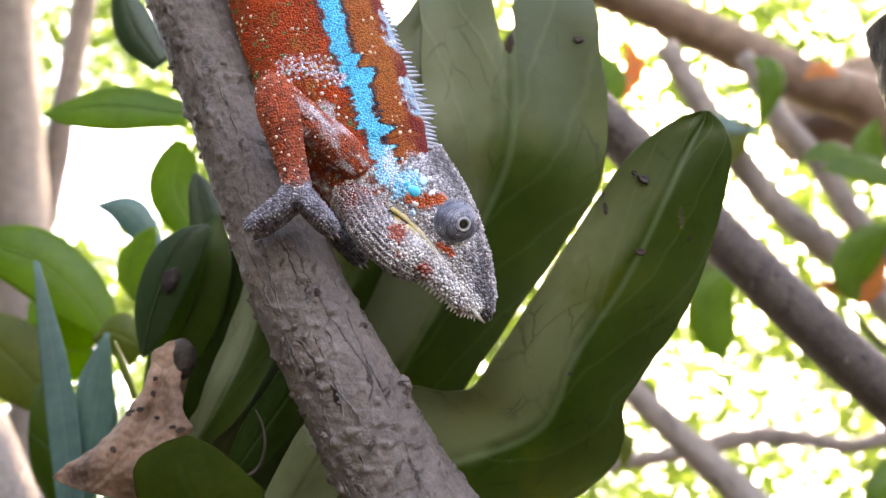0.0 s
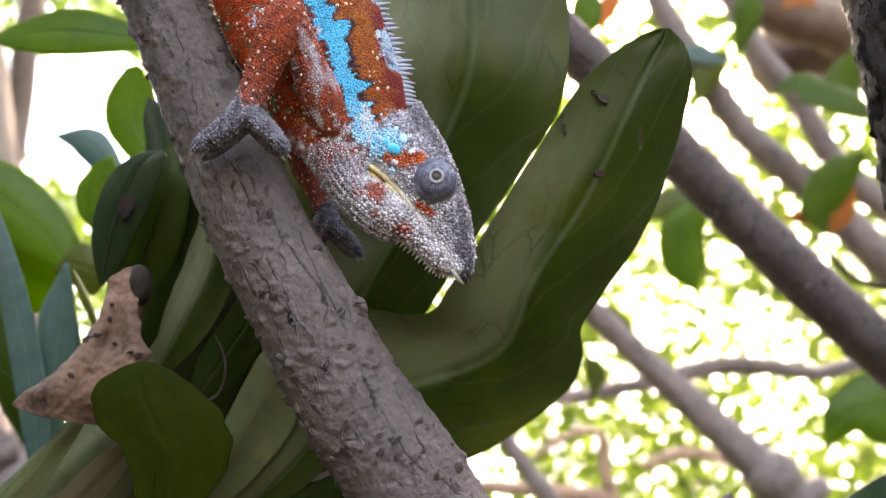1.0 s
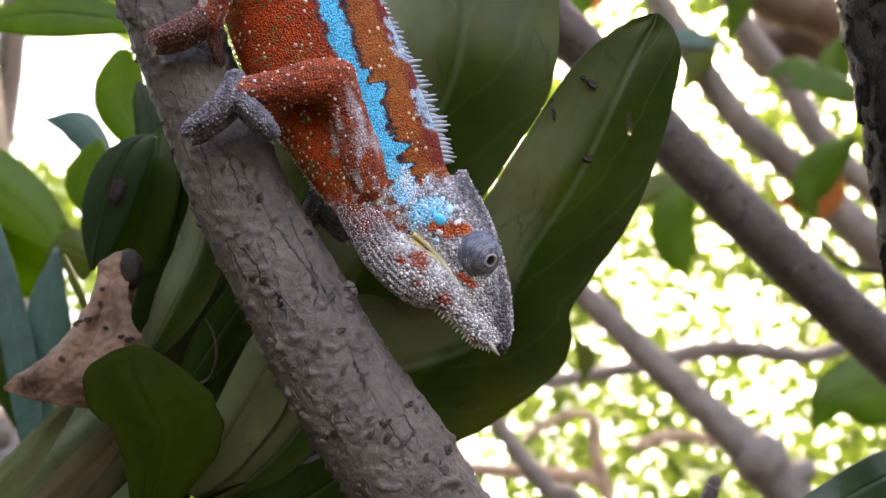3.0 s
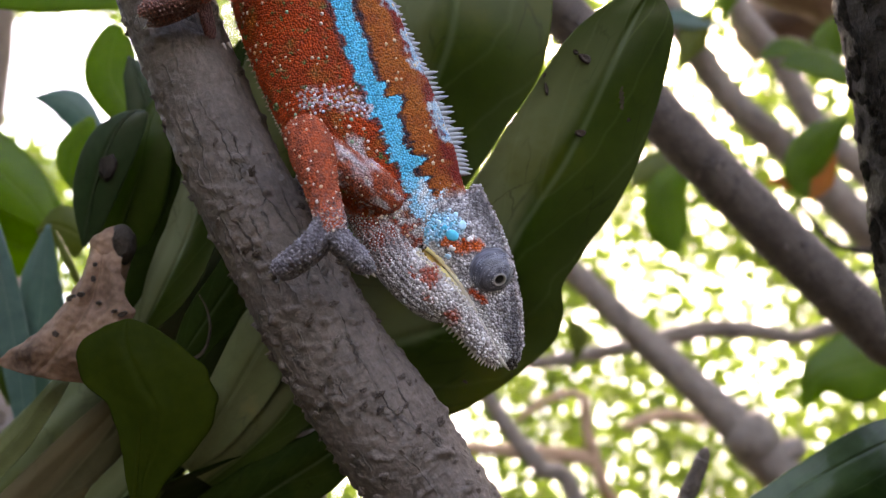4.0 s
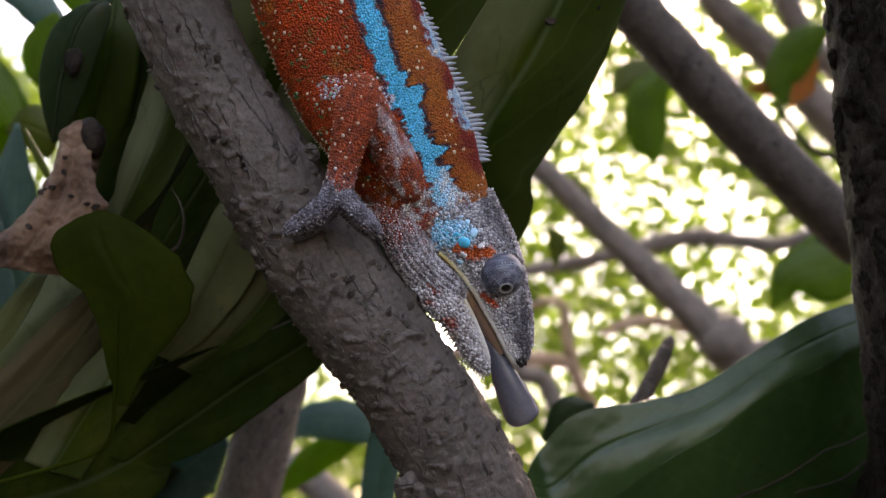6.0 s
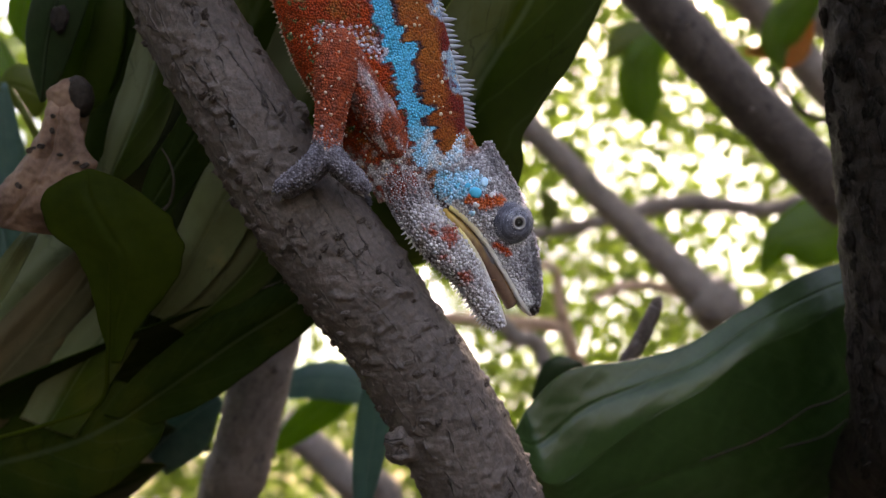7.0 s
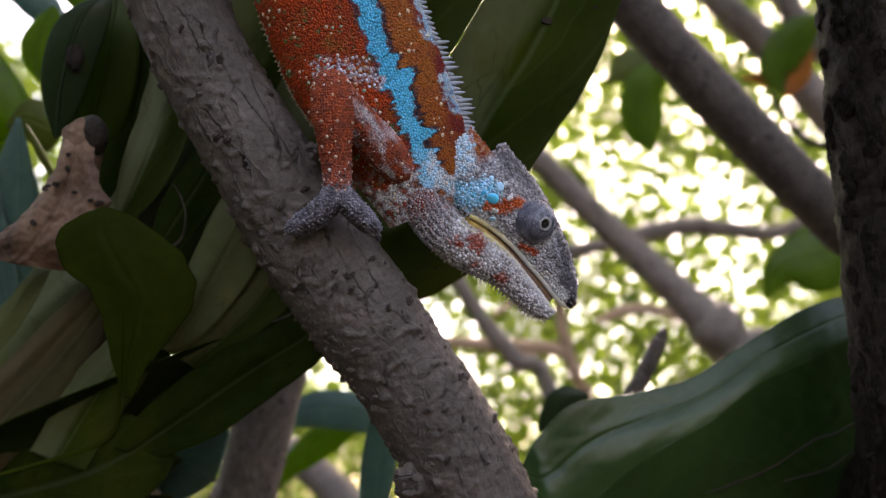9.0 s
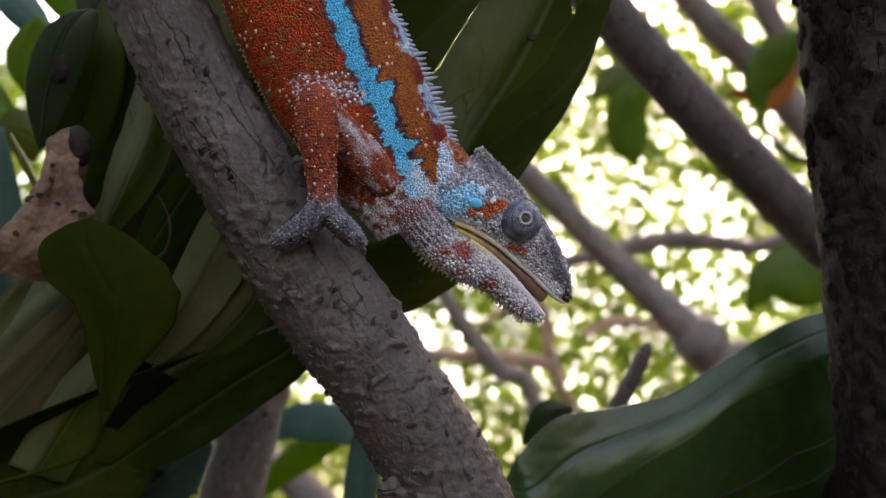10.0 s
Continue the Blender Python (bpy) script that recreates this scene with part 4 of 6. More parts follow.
# ---- single leaves near the branch ----
def wide_leaf():
    """A broad leaf folded along its middle: the upper half faces the sky, the lower half the ground."""
    at = (0.0362, 0.2452, -0.1113)
    ob = thing("leaf", at, "broad dark green leaf with a pale fold beneath the branch", "leaf")
    v, f, uv = edge_blade([((0.0362, 0.2450, -0.1112), (0.0369, 0.2440, -0.1139)), ((0.0432, 0.2572, -0.1059), (0.0500, 0.2472, -0.1311)), ((0.0569, 0.2605, -0.0940), (0.0696, 0.2505, -0.1204)), ((0.0805, 0.2637, -0.0911), (0.0894, 0.2537, -0.1074)), ((0.1014, 0.2670, -0.0868), (0.1067, 0.2570, -0.0994)), ((0.1225, 0.2702, -0.0753), (0.1231, 0.2602, -0.0876)), ((0.1450, 0.2735, -0.0631), (0.1431, 0.2635, -0.0796)), ((0.1661, 0.2767, -0.0576), (0.1613, 0.2667, -0.0710)), ((0.2010, 0.2800, -0.0523), (0.1948, 0.2700, -0.0592))],
     n=100, m=50, cup=0.03, pleat=0.0005, folds=1.3, seed=6.0, crumple=0.0005, crumple_freq=60)
    mesh_object("upper_half", shifted(v, at), f, LEAF_BROAD, ob, uvs=[(u, 0.02 + 0.4 * x) for u, x in uv])
    v, f, uv = edge_blade([((0.0369, 0.2440, -0.1139), (0.0384, 0.2464, -0.1191)), ((0.0500, 0.2472, -0.1311), (0.0601, 0.2712, -0.1652)), ((0.0696, 0.2505, -0.1204), (0.0853, 0.2745, -0.1652)), ((0.0894, 0.2537, -0.1074), (0.1135, 0.2777, -0.1653)), ((0.1067, 0.2570, -0.0994), (0.1377, 0.2810, -0.1640)), ((0.1231, 0.2602, -0.0876), (0.1600, 0.2843, -0.1601)), ((0.1431, 0.2635, -0.0796), (0.1825, 0.2875, -0.1524)), ((0.1613, 0.2667, -0.0710), (0.2051, 0.2908, -0.1396)), ((0.1948, 0.2700, -0.0592), (0.2189, 0.2940, -0.1021))],
     n=100, m=60, cup=0.02, pleat=0.0008, folds=1.0, seed=8.0, crumple=0.0008, crumple_freq=45)
    mesh_object("lower_half", shifted(v, at), f, LEAF_BROAD, ob, uvs=[(u, 0.52 + 0.4 * x) for u, x in uv])
    for j, i0, i1, wave in ((25, 42, 96, 2.3), (34, 60, 94, 4.1)):
        pts = [tuple(v[i * 60 + round(j + 2.0 * noise.noise(Vector((i * 0.08, wave, 0))))] + Vector((0, -0.0001, 0))) for i in range(i0, i1, 4)]
        vein, vf = tube_data(pts, [0.0002] + [0.00042] * (len(pts) - 2) + [0.0002], 60, 8)
        mesh_object("vein", shifted(vein, at), vf, SCAR, ob, uvs=[(0.5, 0.5)] * len(vein))


wide_leaf()


def near_leaf():
    at = (-0.0901, 0.2290, -0.0797)
    ob = thing("leaf", at, "rounded bright green leaf on a curved stalk", "leaf")
    v, f, uv = edge_blade([((-0.0916, 0.2290, -0.0797), (-0.0886, 0.2290, -0.0797)), ((-0.0939, 0.2279, -0.0667), (-0.0828, 0.2279, -0.0684)), ((-0.0954, 0.2268, -0.0547), (-0.0732, 0.2268, -0.0580)),
     ((-0.0984, 0.2260, -0.0448), (-0.0666, 0.2260, -0.0470)), ((-0.1050, 0.2260, -0.0387), (-0.0670, 0.2260, -0.0395)), ((-0.1080, 0.2260, -0.0315), (-0.0711, 0.2260, -0.0325)),
     ((-0.1063, 0.2264, -0.0259), (-0.0785, 0.2264, -0.0265)), ((-0.1003, 0.2269, -0.0216), (-0.0861, 0.2269, -0.0216)), ((-0.0940, 0.2275, -0.0193), (-0.0926, 0.2275, -0.0193))],
     n=80, m=50, cup=0.05, pleat=0.0005, seed=2.2, crumple=0.0004, crumple_freq=70, edge=0.03)
    mesh_object("blade", shifted(v, at), f, LEAF_NEAR, ob, uvs=uv)
    stalk = [(-0.1446, 0.2400, -0.1108), (-0.1126, 0.2360, -0.1008), (-0.0969, 0.2320, -0.0928), (-0.0924, 0.2285, -0.0768), (-0.0899, 0.2262, -0.0601), (-0.0880, 0.2248, -0.0420)]
    v, f = tube_data(stalk, [0.0008, 0.0008, 0.0008, 0.0007, 0.0006, 0.0002], 30, 8)
    mesh_object("stalk", shifted(v, at), f, LEAF_NEAR, ob, uvs=[(0.5, 0.5)] * len(v))


near_leaf()
def edged_leaf(stations, mat, label, group="", **kw):
    """A single leaf with its midrib, between two margins."""
    at = stations[0][0]
    ob = thing("leaf", at, label, "leaf", group)
    n = kw.setdefault("n", 40)
    m = kw.setdefault("m", 25)
    v, f, uv = edge_blade(stations, **kw)
    mesh_object("blade", shifted(v, at), f, mat, ob, uvs=uv)
    mid = [tuple(v[i * m + m // 2] + Vector((0, -0.0002, 0))) for i in range(0, n, 4)]
    v, f = tube_data(mid, list(np.linspace(0.0006, 0.0002, len(mid))), 24, 8)
    mesh_object("midrib", shifted(v, at), f, mat, ob, uvs=[(0.5, 0.5)] * len(v))
    return ob


spot_leaf = edged_leaf([((-0.1313, 0.2790, 0.0025), (-0.1298, 0.2790, 0.0025)), ((-0.1334, 0.2780, 0.0127), (-0.1237, 0.2780, 0.0097)), ((-0.1338, 0.2770, 0.0229), (-0.1177, 0.2770, 0.0209)), ((-0.1308, 0.2760, 0.0350), (-0.1118, 0.2760, 0.0330)), ((-0.1255, 0.2763, 0.0447), (-0.1079, 0.2763, 0.0442)), ((-0.1175, 0.2767, 0.0501), (-0.1068, 0.2767, 0.0501)), ((-0.1106, 0.2770, 0.0518), (-0.1085, 0.2770, 0.0518))], LEAF_DARK, "dark green leaf with a round brown spot", n=60, m=40, cup=0.1, edge=0.02)
blemish((-0.1203, 0.2740, 0.0311), 0.0034, 0.0046, -0.25, 3.0, [[TILT.inverted() @ (spot_leaf.matrix_world @ v.co) for v in spot_leaf.children[0].data.vertices]], spot_leaf, (-0.1313, 0.2790, 0.0025), "spot", BARK_DARK)
edged_leaf([((-0.1359, 0.2920, -0.0081), (-0.1219, 0.2920, -0.0102)), ((-0.1330, 0.2904, 0.0069), (-0.1112, 0.2904, 0.0048)), ((-0.1280, 0.2888, 0.0217), (-0.1047, 0.2888, 0.0207)), ((-0.1225, 0.2884, 0.0365), (-0.1024, 0.2884, 0.0362)), ((-0.1165, 0.2892, 0.0483), (-0.1044, 0.2892, 0.0484)), ((-0.1097, 0.2900, 0.0581), (-0.1080, 0.2900, 0.0581))], LEAF_MID, "olive-green leaf behind the branch", cup=0.1)
edged_leaf([((-0.2415, 0.4000, 0.0578), (-0.2387, 0.4000, 0.0299)), ((-0.2269, 0.4000, 0.0578), (-0.2299, 0.4000, 0.0094)), ((-0.2152, 0.4000, 0.0499), (-0.2182, 0.4000, 0.0035)), ((-0.2064, 0.4000, 0.0388), (-0.2079, 0.4000, 0.0094)), ((-0.1994, 0.4000, 0.0256), (-0.2000, 0.4000, 0.0235))], LEAF_LIT, "bright green leaf beside the fern", "leaves around the branch", cup=0.12, edge=0.03)
edged_leaf([((-0.1634, 0.3600, 0.0270), (-0.1620, 0.3600, 0.0257)), ((-0.1792, 0.3600, 0.0349), (-0.1673, 0.3600, 0.0231)), ((-0.1818, 0.3600, 0.0482), (-0.1647, 0.3600, 0.0429)), ((-0.1752, 0.3600, 0.0582), (-0.1633, 0.3600, 0.0588)), ((-0.1673, 0.3600, 0.0640), (-0.1646, 0.3600, 0.0640))], LEAF_LIT, "bright green leaf beside the fern", "leaves around the branch", cup=0.12, edge=0.03)
edged_leaf([((-0.1755, 0.3350, 0.0091), (-0.1730, 0.3350, 0.0091)), ((-0.1841, 0.3350, -0.0093), (-0.1681, 0.3350, -0.0093)), ((-0.1859, 0.3350, -0.0266), (-0.1652, 0.3350, -0.0278)), ((-0.1854, 0.3350, -0.0463), (-0.1682, 0.3350, -0.0463)), ((-0.1830, 0.3350, -0.0661), (-0.1756, 0.3350, -0.0661))], LEAF_BLUE, "bluish-green leaf hanging beside the fern", "leaves around the branch", cup=0.12, edge=0.03)
edged_leaf([((-0.2598, 0.4200, 0.0314), (-0.2568, 0.4200, 0.0036)), ((-0.2444, 0.4200, 0.0314), (-0.2445, 0.4200, -0.0118)), ((-0.2291, 0.4200, 0.0160), (-0.2260, 0.4200, -0.0118)), ((-0.2183, 0.4200, 0.0006), (-0.2174, 0.4200, -0.0013))], LEAF_LIT, "bright green leaf beside the fern", "leaves around the branch", cup=0.12, edge=0.03)
edged_leaf([((-0.2236, 0.3700, -0.0131), (-0.2210, 0.3700, -0.0567)), ((-0.2128, 0.3700, -0.0104), (-0.2102, 0.3700, -0.0730)), ((-0.2060, 0.3700, -0.0240), (-0.2048, 0.3700, -0.0730)), ((-0.2033, 0.3700, -0.0457), (-0.2025, 0.3700, -0.0566))], LEAF_MID, "green leaf beside the fern", "leaves around the branch", cup=0.12, edge=0.03)
edged_leaf([((-0.1832, 0.3450, 0.0107), (-0.1827, 0.3450, 0.0081)), ((-0.1743, 0.3450, 0.0208), (-0.1756, 0.3450, 0.0031)), ((-0.1655, 0.3450, 0.0196), (-0.1660, 0.3450, -0.0020)), ((-0.1604, 0.3450, 0.0082), (-0.1609, 0.3450, 0.0031))], LEAF_YELLOW, "yellow-green leaf beside the fern", "leaves around the branch", cup=0.12, edge=0.03)
dry_leaf = thing("dead_leaf", (-0.1071, 0.2470, 0.0050), "dry brown crumpled dead leaf caught in the fern", "dead leaf")
v, f, uv = edge_blade([((-0.1144, 0.2480, 0.0045), (-0.1005, 0.2480, 0.0067)), ((-0.1140, 0.2455, -0.0013), (-0.1022, 0.2455, 0.0001)), ((-0.1153, 0.2430, -0.0081), (-0.1014, 0.2430, -0.0067)), ((-0.1207, 0.2415, -0.0166), (-0.0987, 0.2415, -0.0141)), ((-0.1277, 0.2400, -0.0246), (-0.0958, 0.2400, -0.0198)), ((-0.1370, 0.2415, -0.0309), (-0.0987, 0.2415, -0.0305)), ((-0.1414, 0.2430, -0.0350), (-0.1106, 0.2430, -0.0414))],
     n=120, m=90, cup=0.16, pleat=0.0022, folds=1.6, seed=4.0, crumple=0.0011, crumple_freq=110.0, thick=0.0004, edge=0.05)
mesh_object("blade", shifted(v, (-0.1071, 0.2470, 0.0050)), f, LEAF_DRY, dry_leaf, uvs=uv)
dry_surface = v
for k, (p, rx, rz, turn) in enumerate((((-0.1172, 0.2420, -0.0141), 0.002, 0.0012, 0.3), ((-0.1145, 0.2420, -0.0129), 0.0011, 0.0008, 0), ((-0.1106, 0.2420, -0.0081), 0.0006, 0.0009, 0.2), ((-0.1100, 0.2420, -0.0035), 0.0005, 0.0008, 0), ((-0.1088, 0.2420, -0.0156), 0.0007, 0.0006, 0), ((-0.1012, 0.2420, -0.0191), 0.0016, 0.0007, 0.4), ((-0.1038, 0.2420, -0.0182), 0.0009, 0.0006, 0.2), ((-0.1225, 0.2420, -0.0254), 0.0006, 0.0012, 0.5))):
    blemish(p, rx, rz, turn, 20 + k * 1.3, [dry_surface], dry_leaf, (-0.1071, 0.2470, 0.0050))
v, f = tube_data([(-0.1088, 0.2500, 0.0082), (-0.1082, 0.2500, 0.0066), (-0.1078, 0.2500, 0.0030), (-0.1078, 0.2498, -0.0020), (-0.1082, 0.2496, -0.0070), (-0.1080, 0.2500, -0.0130)], [0.0012, 0.0050, 0.0062, 0.0056, 0.0050, 0.0030], 50, 40, 0.0006, 260)
mesh_object("rolled_tip", shifted(v, (-0.1071, 0.2470, 0.0050)), f, LEAF_DRY, dry_leaf, "rolled brown leaf tip", uvs=[(0.3, 0.3)] * len(v))
v, f = tube_data([(-0.1060, 0.2480, 0.0080), (-0.1035, 0.2470, 0.0066), (-0.1024, 0.2468, 0.0030), (-0.1030, 0.2474, -0.0010), (-0.1045, 0.2490, -0.0030)], [0.0010, 0.0030, 0.0037, 0.0030, 0.0010], 30, 24, 0.0004, 300)
mesh_object("curled_edge", shifted(v, (-0.1071, 0.2470, 0.0050)), f, BARK_DARK, dry_leaf, "dark curled leaf edge", uvs=[(0.3, 0.3)] * len(v))

# ---- softer leaves around ----
BACK_LEAVES = [
    ([(-0.1230, 0.3000, 0.0355), (-0.1159, 0.3000, 0.0537), (-0.1201, 0.3000, 0.0699), (-0.1232, 0.3000, 0.0770)], [0.004, 0.0075, 0.005, 0.0005], (0.4, -1, 0), LEAF_DARK, "dark green leaf beside the branch"),
    ([(-0.1422, 0.3400, 0.1137), (-0.1772, 0.3400, 0.1183), (-0.2015, 0.3400, 0.1155), (-0.2123, 0.3400, 0.1141)], [0.006, 0.0125, 0.007, 0.0005], (0, -1, 0.3), LEAF_LIT, "green oval leaf beside the branch"),
    ([(-0.1400, 0.3000, 0.1224), (-0.1527, 0.3000, 0.1396), (-0.1622, 0.3000, 0.1645)], [0.004, 0.0085, 0.001], (0, -1, 0), LEAF_DARK, "dark green leaf beside the branch"),
    ([(-0.1350, 0.3400, 0.0554), (-0.1476, 0.3400, 0.0778), (-0.1456, 0.3400, 0.0958), (-0.1431, 0.3400, 0.1003)], [0.006, 0.0115, 0.007, 0.0005], (0.2, -1, 0), LEAF_LIT, "green rounded leaf beside the branch"),
    ([(-0.2066, 0.4600, 0.0656), (-0.2254, 0.4600, 0.0888), (-0.2472, 0.4600, 0.0937)], [0.006, 0.0105, 0.0005], (0, -1, 0.2), LEAF_BLUE, "soft bluish-green leaf beside the branch"),
    ([(-0.2664, 0.3600, 0.0549), (-0.2291, 0.3600, 0.0504), (-0.1999, 0.3600, 0.0296), (-0.1823, 0.3600, 0.0079)], [0.006, 0.0155, 0.0135, 0.0008], (0.1, -1, 0.2), LEAF_LIT, "bright green leaf beside the fern"),
    ([(-0.2957, 0.4000, 0.0198), (-0.2601, 0.4000, 0.0016), (-0.2374, 0.4000, -0.0192), (-0.2308, 0.4000, -0.0281)], [0.008, 0.020, 0.012, 0.0008], (0, -1, 0.1), LEAF_YELLOW, "yellow-green leaf beside the fern"),
    ([(-0.1921, 0.3100, 0.0415), (-0.1822, 0.3100, 0.0039), (-0.1749, 0.3100, -0.0282), (-0.1705, 0.3100, -0.0551), (-0.1683, 0.3100, -0.0771)], [0.001, 0.0048, 0.0058, 0.005, 0.002], (0.7, -1, 0), LEAF_BLUE, "long bluish-green leaf hanging beside the fern"),
    ([(-0.1650, 0.3200, 0.0120), (-0.1669, 0.3200, -0.0130), (-0.1694, 0.3200, -0.0387), (-0.1705, 0.3200, -0.0663)], [0.001, 0.0060, 0.0065, 0.002], (0.3, -1, 0), LEAF_BLUE, "bluish-green leaf hanging beside the fern"),
    ([(-0.2456, 0.4200, -0.0208), (-0.2461, 0.4200, -0.0424), (-0.2402, 0.4200, -0.0637)], [0.001, 0.010, 0.001], (0, -1, 0), LEAF_YELLOW, "small yellow-green leaf beside the fern"),
    ([(-0.0924, 0.4600, -0.1704), (-0.0640, 0.4600, -0.1622), (-0.0322, 0.4600, -0.1673), (-0.0075, 0.4600, -0.1805)], [0.005, 0.0115, 0.011, 0.001], (0, -1, 0.4), LEAF_BLUE, "bluish-green leaf behind the branch"),
    ([(-0.1018, 0.5000, -0.2270), (-0.0741, 0.5000, -0.2030), (-0.0469, 0.5000, -0.1853), (-0.0314, 0.5000, -0.1754)], [0.004, 0.011, 0.008, 0.0005], (0, -1, 0.4), LEAF_LIT, "yellow-green leaf behind the branch"),
    ([(-0.0209, 0.3000, -0.1666), (-0.0162, 0.3000, -0.1367), (-0.0132, 0.3000, -0.1123), (-0.0107, 0.3000, -0.1002)], [0.004, 0.008, 0.006, 0.0005], (0.5, -1, 0), LEAF_BLUE, "bluish-green leaf behind the branch"),
    # Added leaf: a dark sheet where there is mostly shade
    ([(-0.2251, 0.3180, -0.1445), (-0.1672, 0.3180, -0.1478), (-0.1182, 0.3180, -0.1459), (-0.0893, 0.3200, -0.1471)], [0.03, 0.036, 0.03, 0.002], (0, -1, -1.0), LEAF_DARK, "broad dark leaf added to fill the shade under the fern"),
    ([(-0.1130, 0.3100, -0.1449), (-0.0956, 0.3100, -0.1300), (-0.0809, 0.3100, -0.1201)], [0.012, 0.014, 0.002], (0, -1, 0.3), LEAF_BLUE, "bluish-green leaf under the fern"),
    ([(0.0574, 0.3300, -0.1317), (0.0676, 0.3300, -0.1184), (0.0778, 0.3300, -0.1132)], [0.004, 0.009, 0.001], (0, -1, 0.2), LEAF_DARK, "small rounded dark green leaf"),
    ([(0.4012, 0.8500, 0.0570), (0.3950, 0.8500, 0.0883), (0.4169, 0.8500, 0.1227), (0.4482, 0.8500, 0.1477)], [0.002, 0.022, 0.022, 0.001], (0.3, -1, 0.2), LEAF_LIT, "bright green leaf on a thin stalk"),
    ([(0.4107, 0.8700, 0.0583), (0.4299, 0.8700, 0.0839), (0.4427, 0.8700, 0.1128)], [0.003, 0.014, 0.001], (0.2, -1, 0.2), LEAF_ORANGE, "withered orange leaf on a twig"),
    ([(0.4075, 0.8700, 0.0679), (0.3883, 0.8700, 0.0788), (0.3626, 0.8700, 0.0788)], [0.003, 0.009, 0.001], (0, -1, 0.4), LEAF_ORANGE, "withered orange leaf on a twig"),
    ([(0.3605, 0.6000, -0.0703), (0.3252, 0.6000, -0.0879), (0.2943, 0.6000, -0.0968), (0.2788, 0.6000, -0.1233)], [0.004, 0.028, 0.016, 0.001], (0, -1, 0.3), LEAF_LIT, "green leaf behind the stem"),
    ([(0.2745, 0.8000, 0.1037), (0.2333, 0.8000, 0.0654), (0.2333, 0.8000, 0.0242), (0.2421, 0.8000, -0.0053)], [0.003, 0.02, 0.022, 0.001], (0, -1, 0.1), LEAF_LIT, "drooping green leaf under the far branch"),
    ([(0.2161, 0.9000, 0.0736), (0.2426, 0.9000, 0.1001), (0.2823, 0.9000, 0.1100)], [0.002, 0.018, 0.001], (0, -1, 0.3), LEAF_YELLOW, "yellow-green leaf under the far branch"),
    ([(0.3890, 0.9500, 0.2421), (0.4310, 0.9500, 0.2540), (0.4799, 0.9500, 0.2351)], [0.002, 0.018, 0.001], (0, -1, 0.5), LEAF_LIT, "green leaf by the far branch"),
    ([(0.4869, 0.9500, 0.2945), (0.4764, 0.9500, 0.2526), (0.4939, 0.9500, 0.2036)], [0.002, 0.024, 0.001], (0.2, -1, 0.2), LEAF_LIT, "green leaf by the far branch"),
    ([(0.3330, 0.9500, 0.2945), (0.3085, 0.9500, 0.2665), (0.2910, 0.9500, 0.2246)], [0.002, 0.02, 0.001], (0.2, -1, 0.2), LEAF_YELLOW, "yellow-green leaf by the far branch"),
    ([(0.2503, 0.9500, 0.2913), (0.2991, 0.9500, 0.2904), (0.3471, 0.9500, 0.2787)], [0.002, 0.015, 0.001], (0, -1, 0.4), LEAF_BLUE, "bluish-green leaf by the far branch"),
    ([(0.3375, 0.9500, 0.3737), (0.3609, 0.9500, 0.3512), (0.3402, 0.9500, 0.2789)], [0.002, 0.022, 0.001], (0.3, -1, 0), LEAF_LIT, "green leaf by the far branch"),
    ([(0.4201, 1.0000, 0.3643), (0.4464, 1.0000, 0.3791), (0.4676, 1.0000, 0.3671)], [0.002, 0.014, 0.001], (0, -1, 0.4), LEAF_ORANGE, "withered orange leaf on a twig"),
    ([(0.1895, 1.0000, 0.4199), (0.1996, 1.0000, 0.3806), (0.1834, 1.0000, 0.3344)], [0.002, 0.014, 0.001], (0, -1, 0), LEAF_ORANGE, "withered orange leaf on a twig"),
    ([(0.3914, 0.9000, 0.2196), (0.4367, 0.9000, 0.2223), (0.4868, 0.9000, 0.2014)], [0.002, 0.022, 0.01], (0, -1, 0.4), LEAF_LIT, "green leaf by the far branch"),
    ([(0.1392, 0.9000, 0.3658), (0.1517, 0.9000, 0.3303), (0.1438, 0.9000, 0.2818)], [0.002, 0.02, 0.001], (0.2, -1, 0), LEAF_LIT, "green leaf by the far branch"),
    ([(0.1791, 0.9500, -0.0203), (0.1966, 0.9500, -0.0483), (0.1931, 0.9500, -0.0833)], [0.002, 0.014, 0.001], (0, -1, 0.2), LEAF_YELLOW, "yellow-green leaf by the far branch"),
    ([(0.1302, 0.8000, -0.0701), (0.1390, 0.8000, -0.0878), (0.1361, 0.8000, -0.1143)], [0.002, 0.011, 0.001], (0, -1, 0.2), LEAF_YELLOW, "yellow-green leaf by the far branch"),
]
for path, widths, face, mat, label in BACK_LEAVES:
    leaf("leaf", path, widths, face, mat, label, group="leaves around the branch", n=24, m=14, cup=0.2)
stem("stalk", [(-0.1520, 0.3000, 0.0086), (-0.1469, 0.3000, -0.0026), (-0.1419, 0.3000, -0.0136)], [0.0008, 0.0016, 0.0012], LEAF_YELLOW, "pale leaf stalk in the fern", "stalk", n=20, m=8)
stem("tendril", [(-0.0795, 0.2500, -0.0134), (-0.0770, 0.2500, -0.0182), (-0.0759, 0.2500, -0.0247), (-0.0783, 0.2520, -0.0317), (-0.0831, 0.2540, -0.0354)], [0.0002, 0.0003, 0.0004, 0.0005, 0.0006], BARK_SHADE, "thin curled pale tendril on the fern", "tendril", n=30, m=8)

# ---- chameleon ----
MM = 0.001
YC = 0.2155


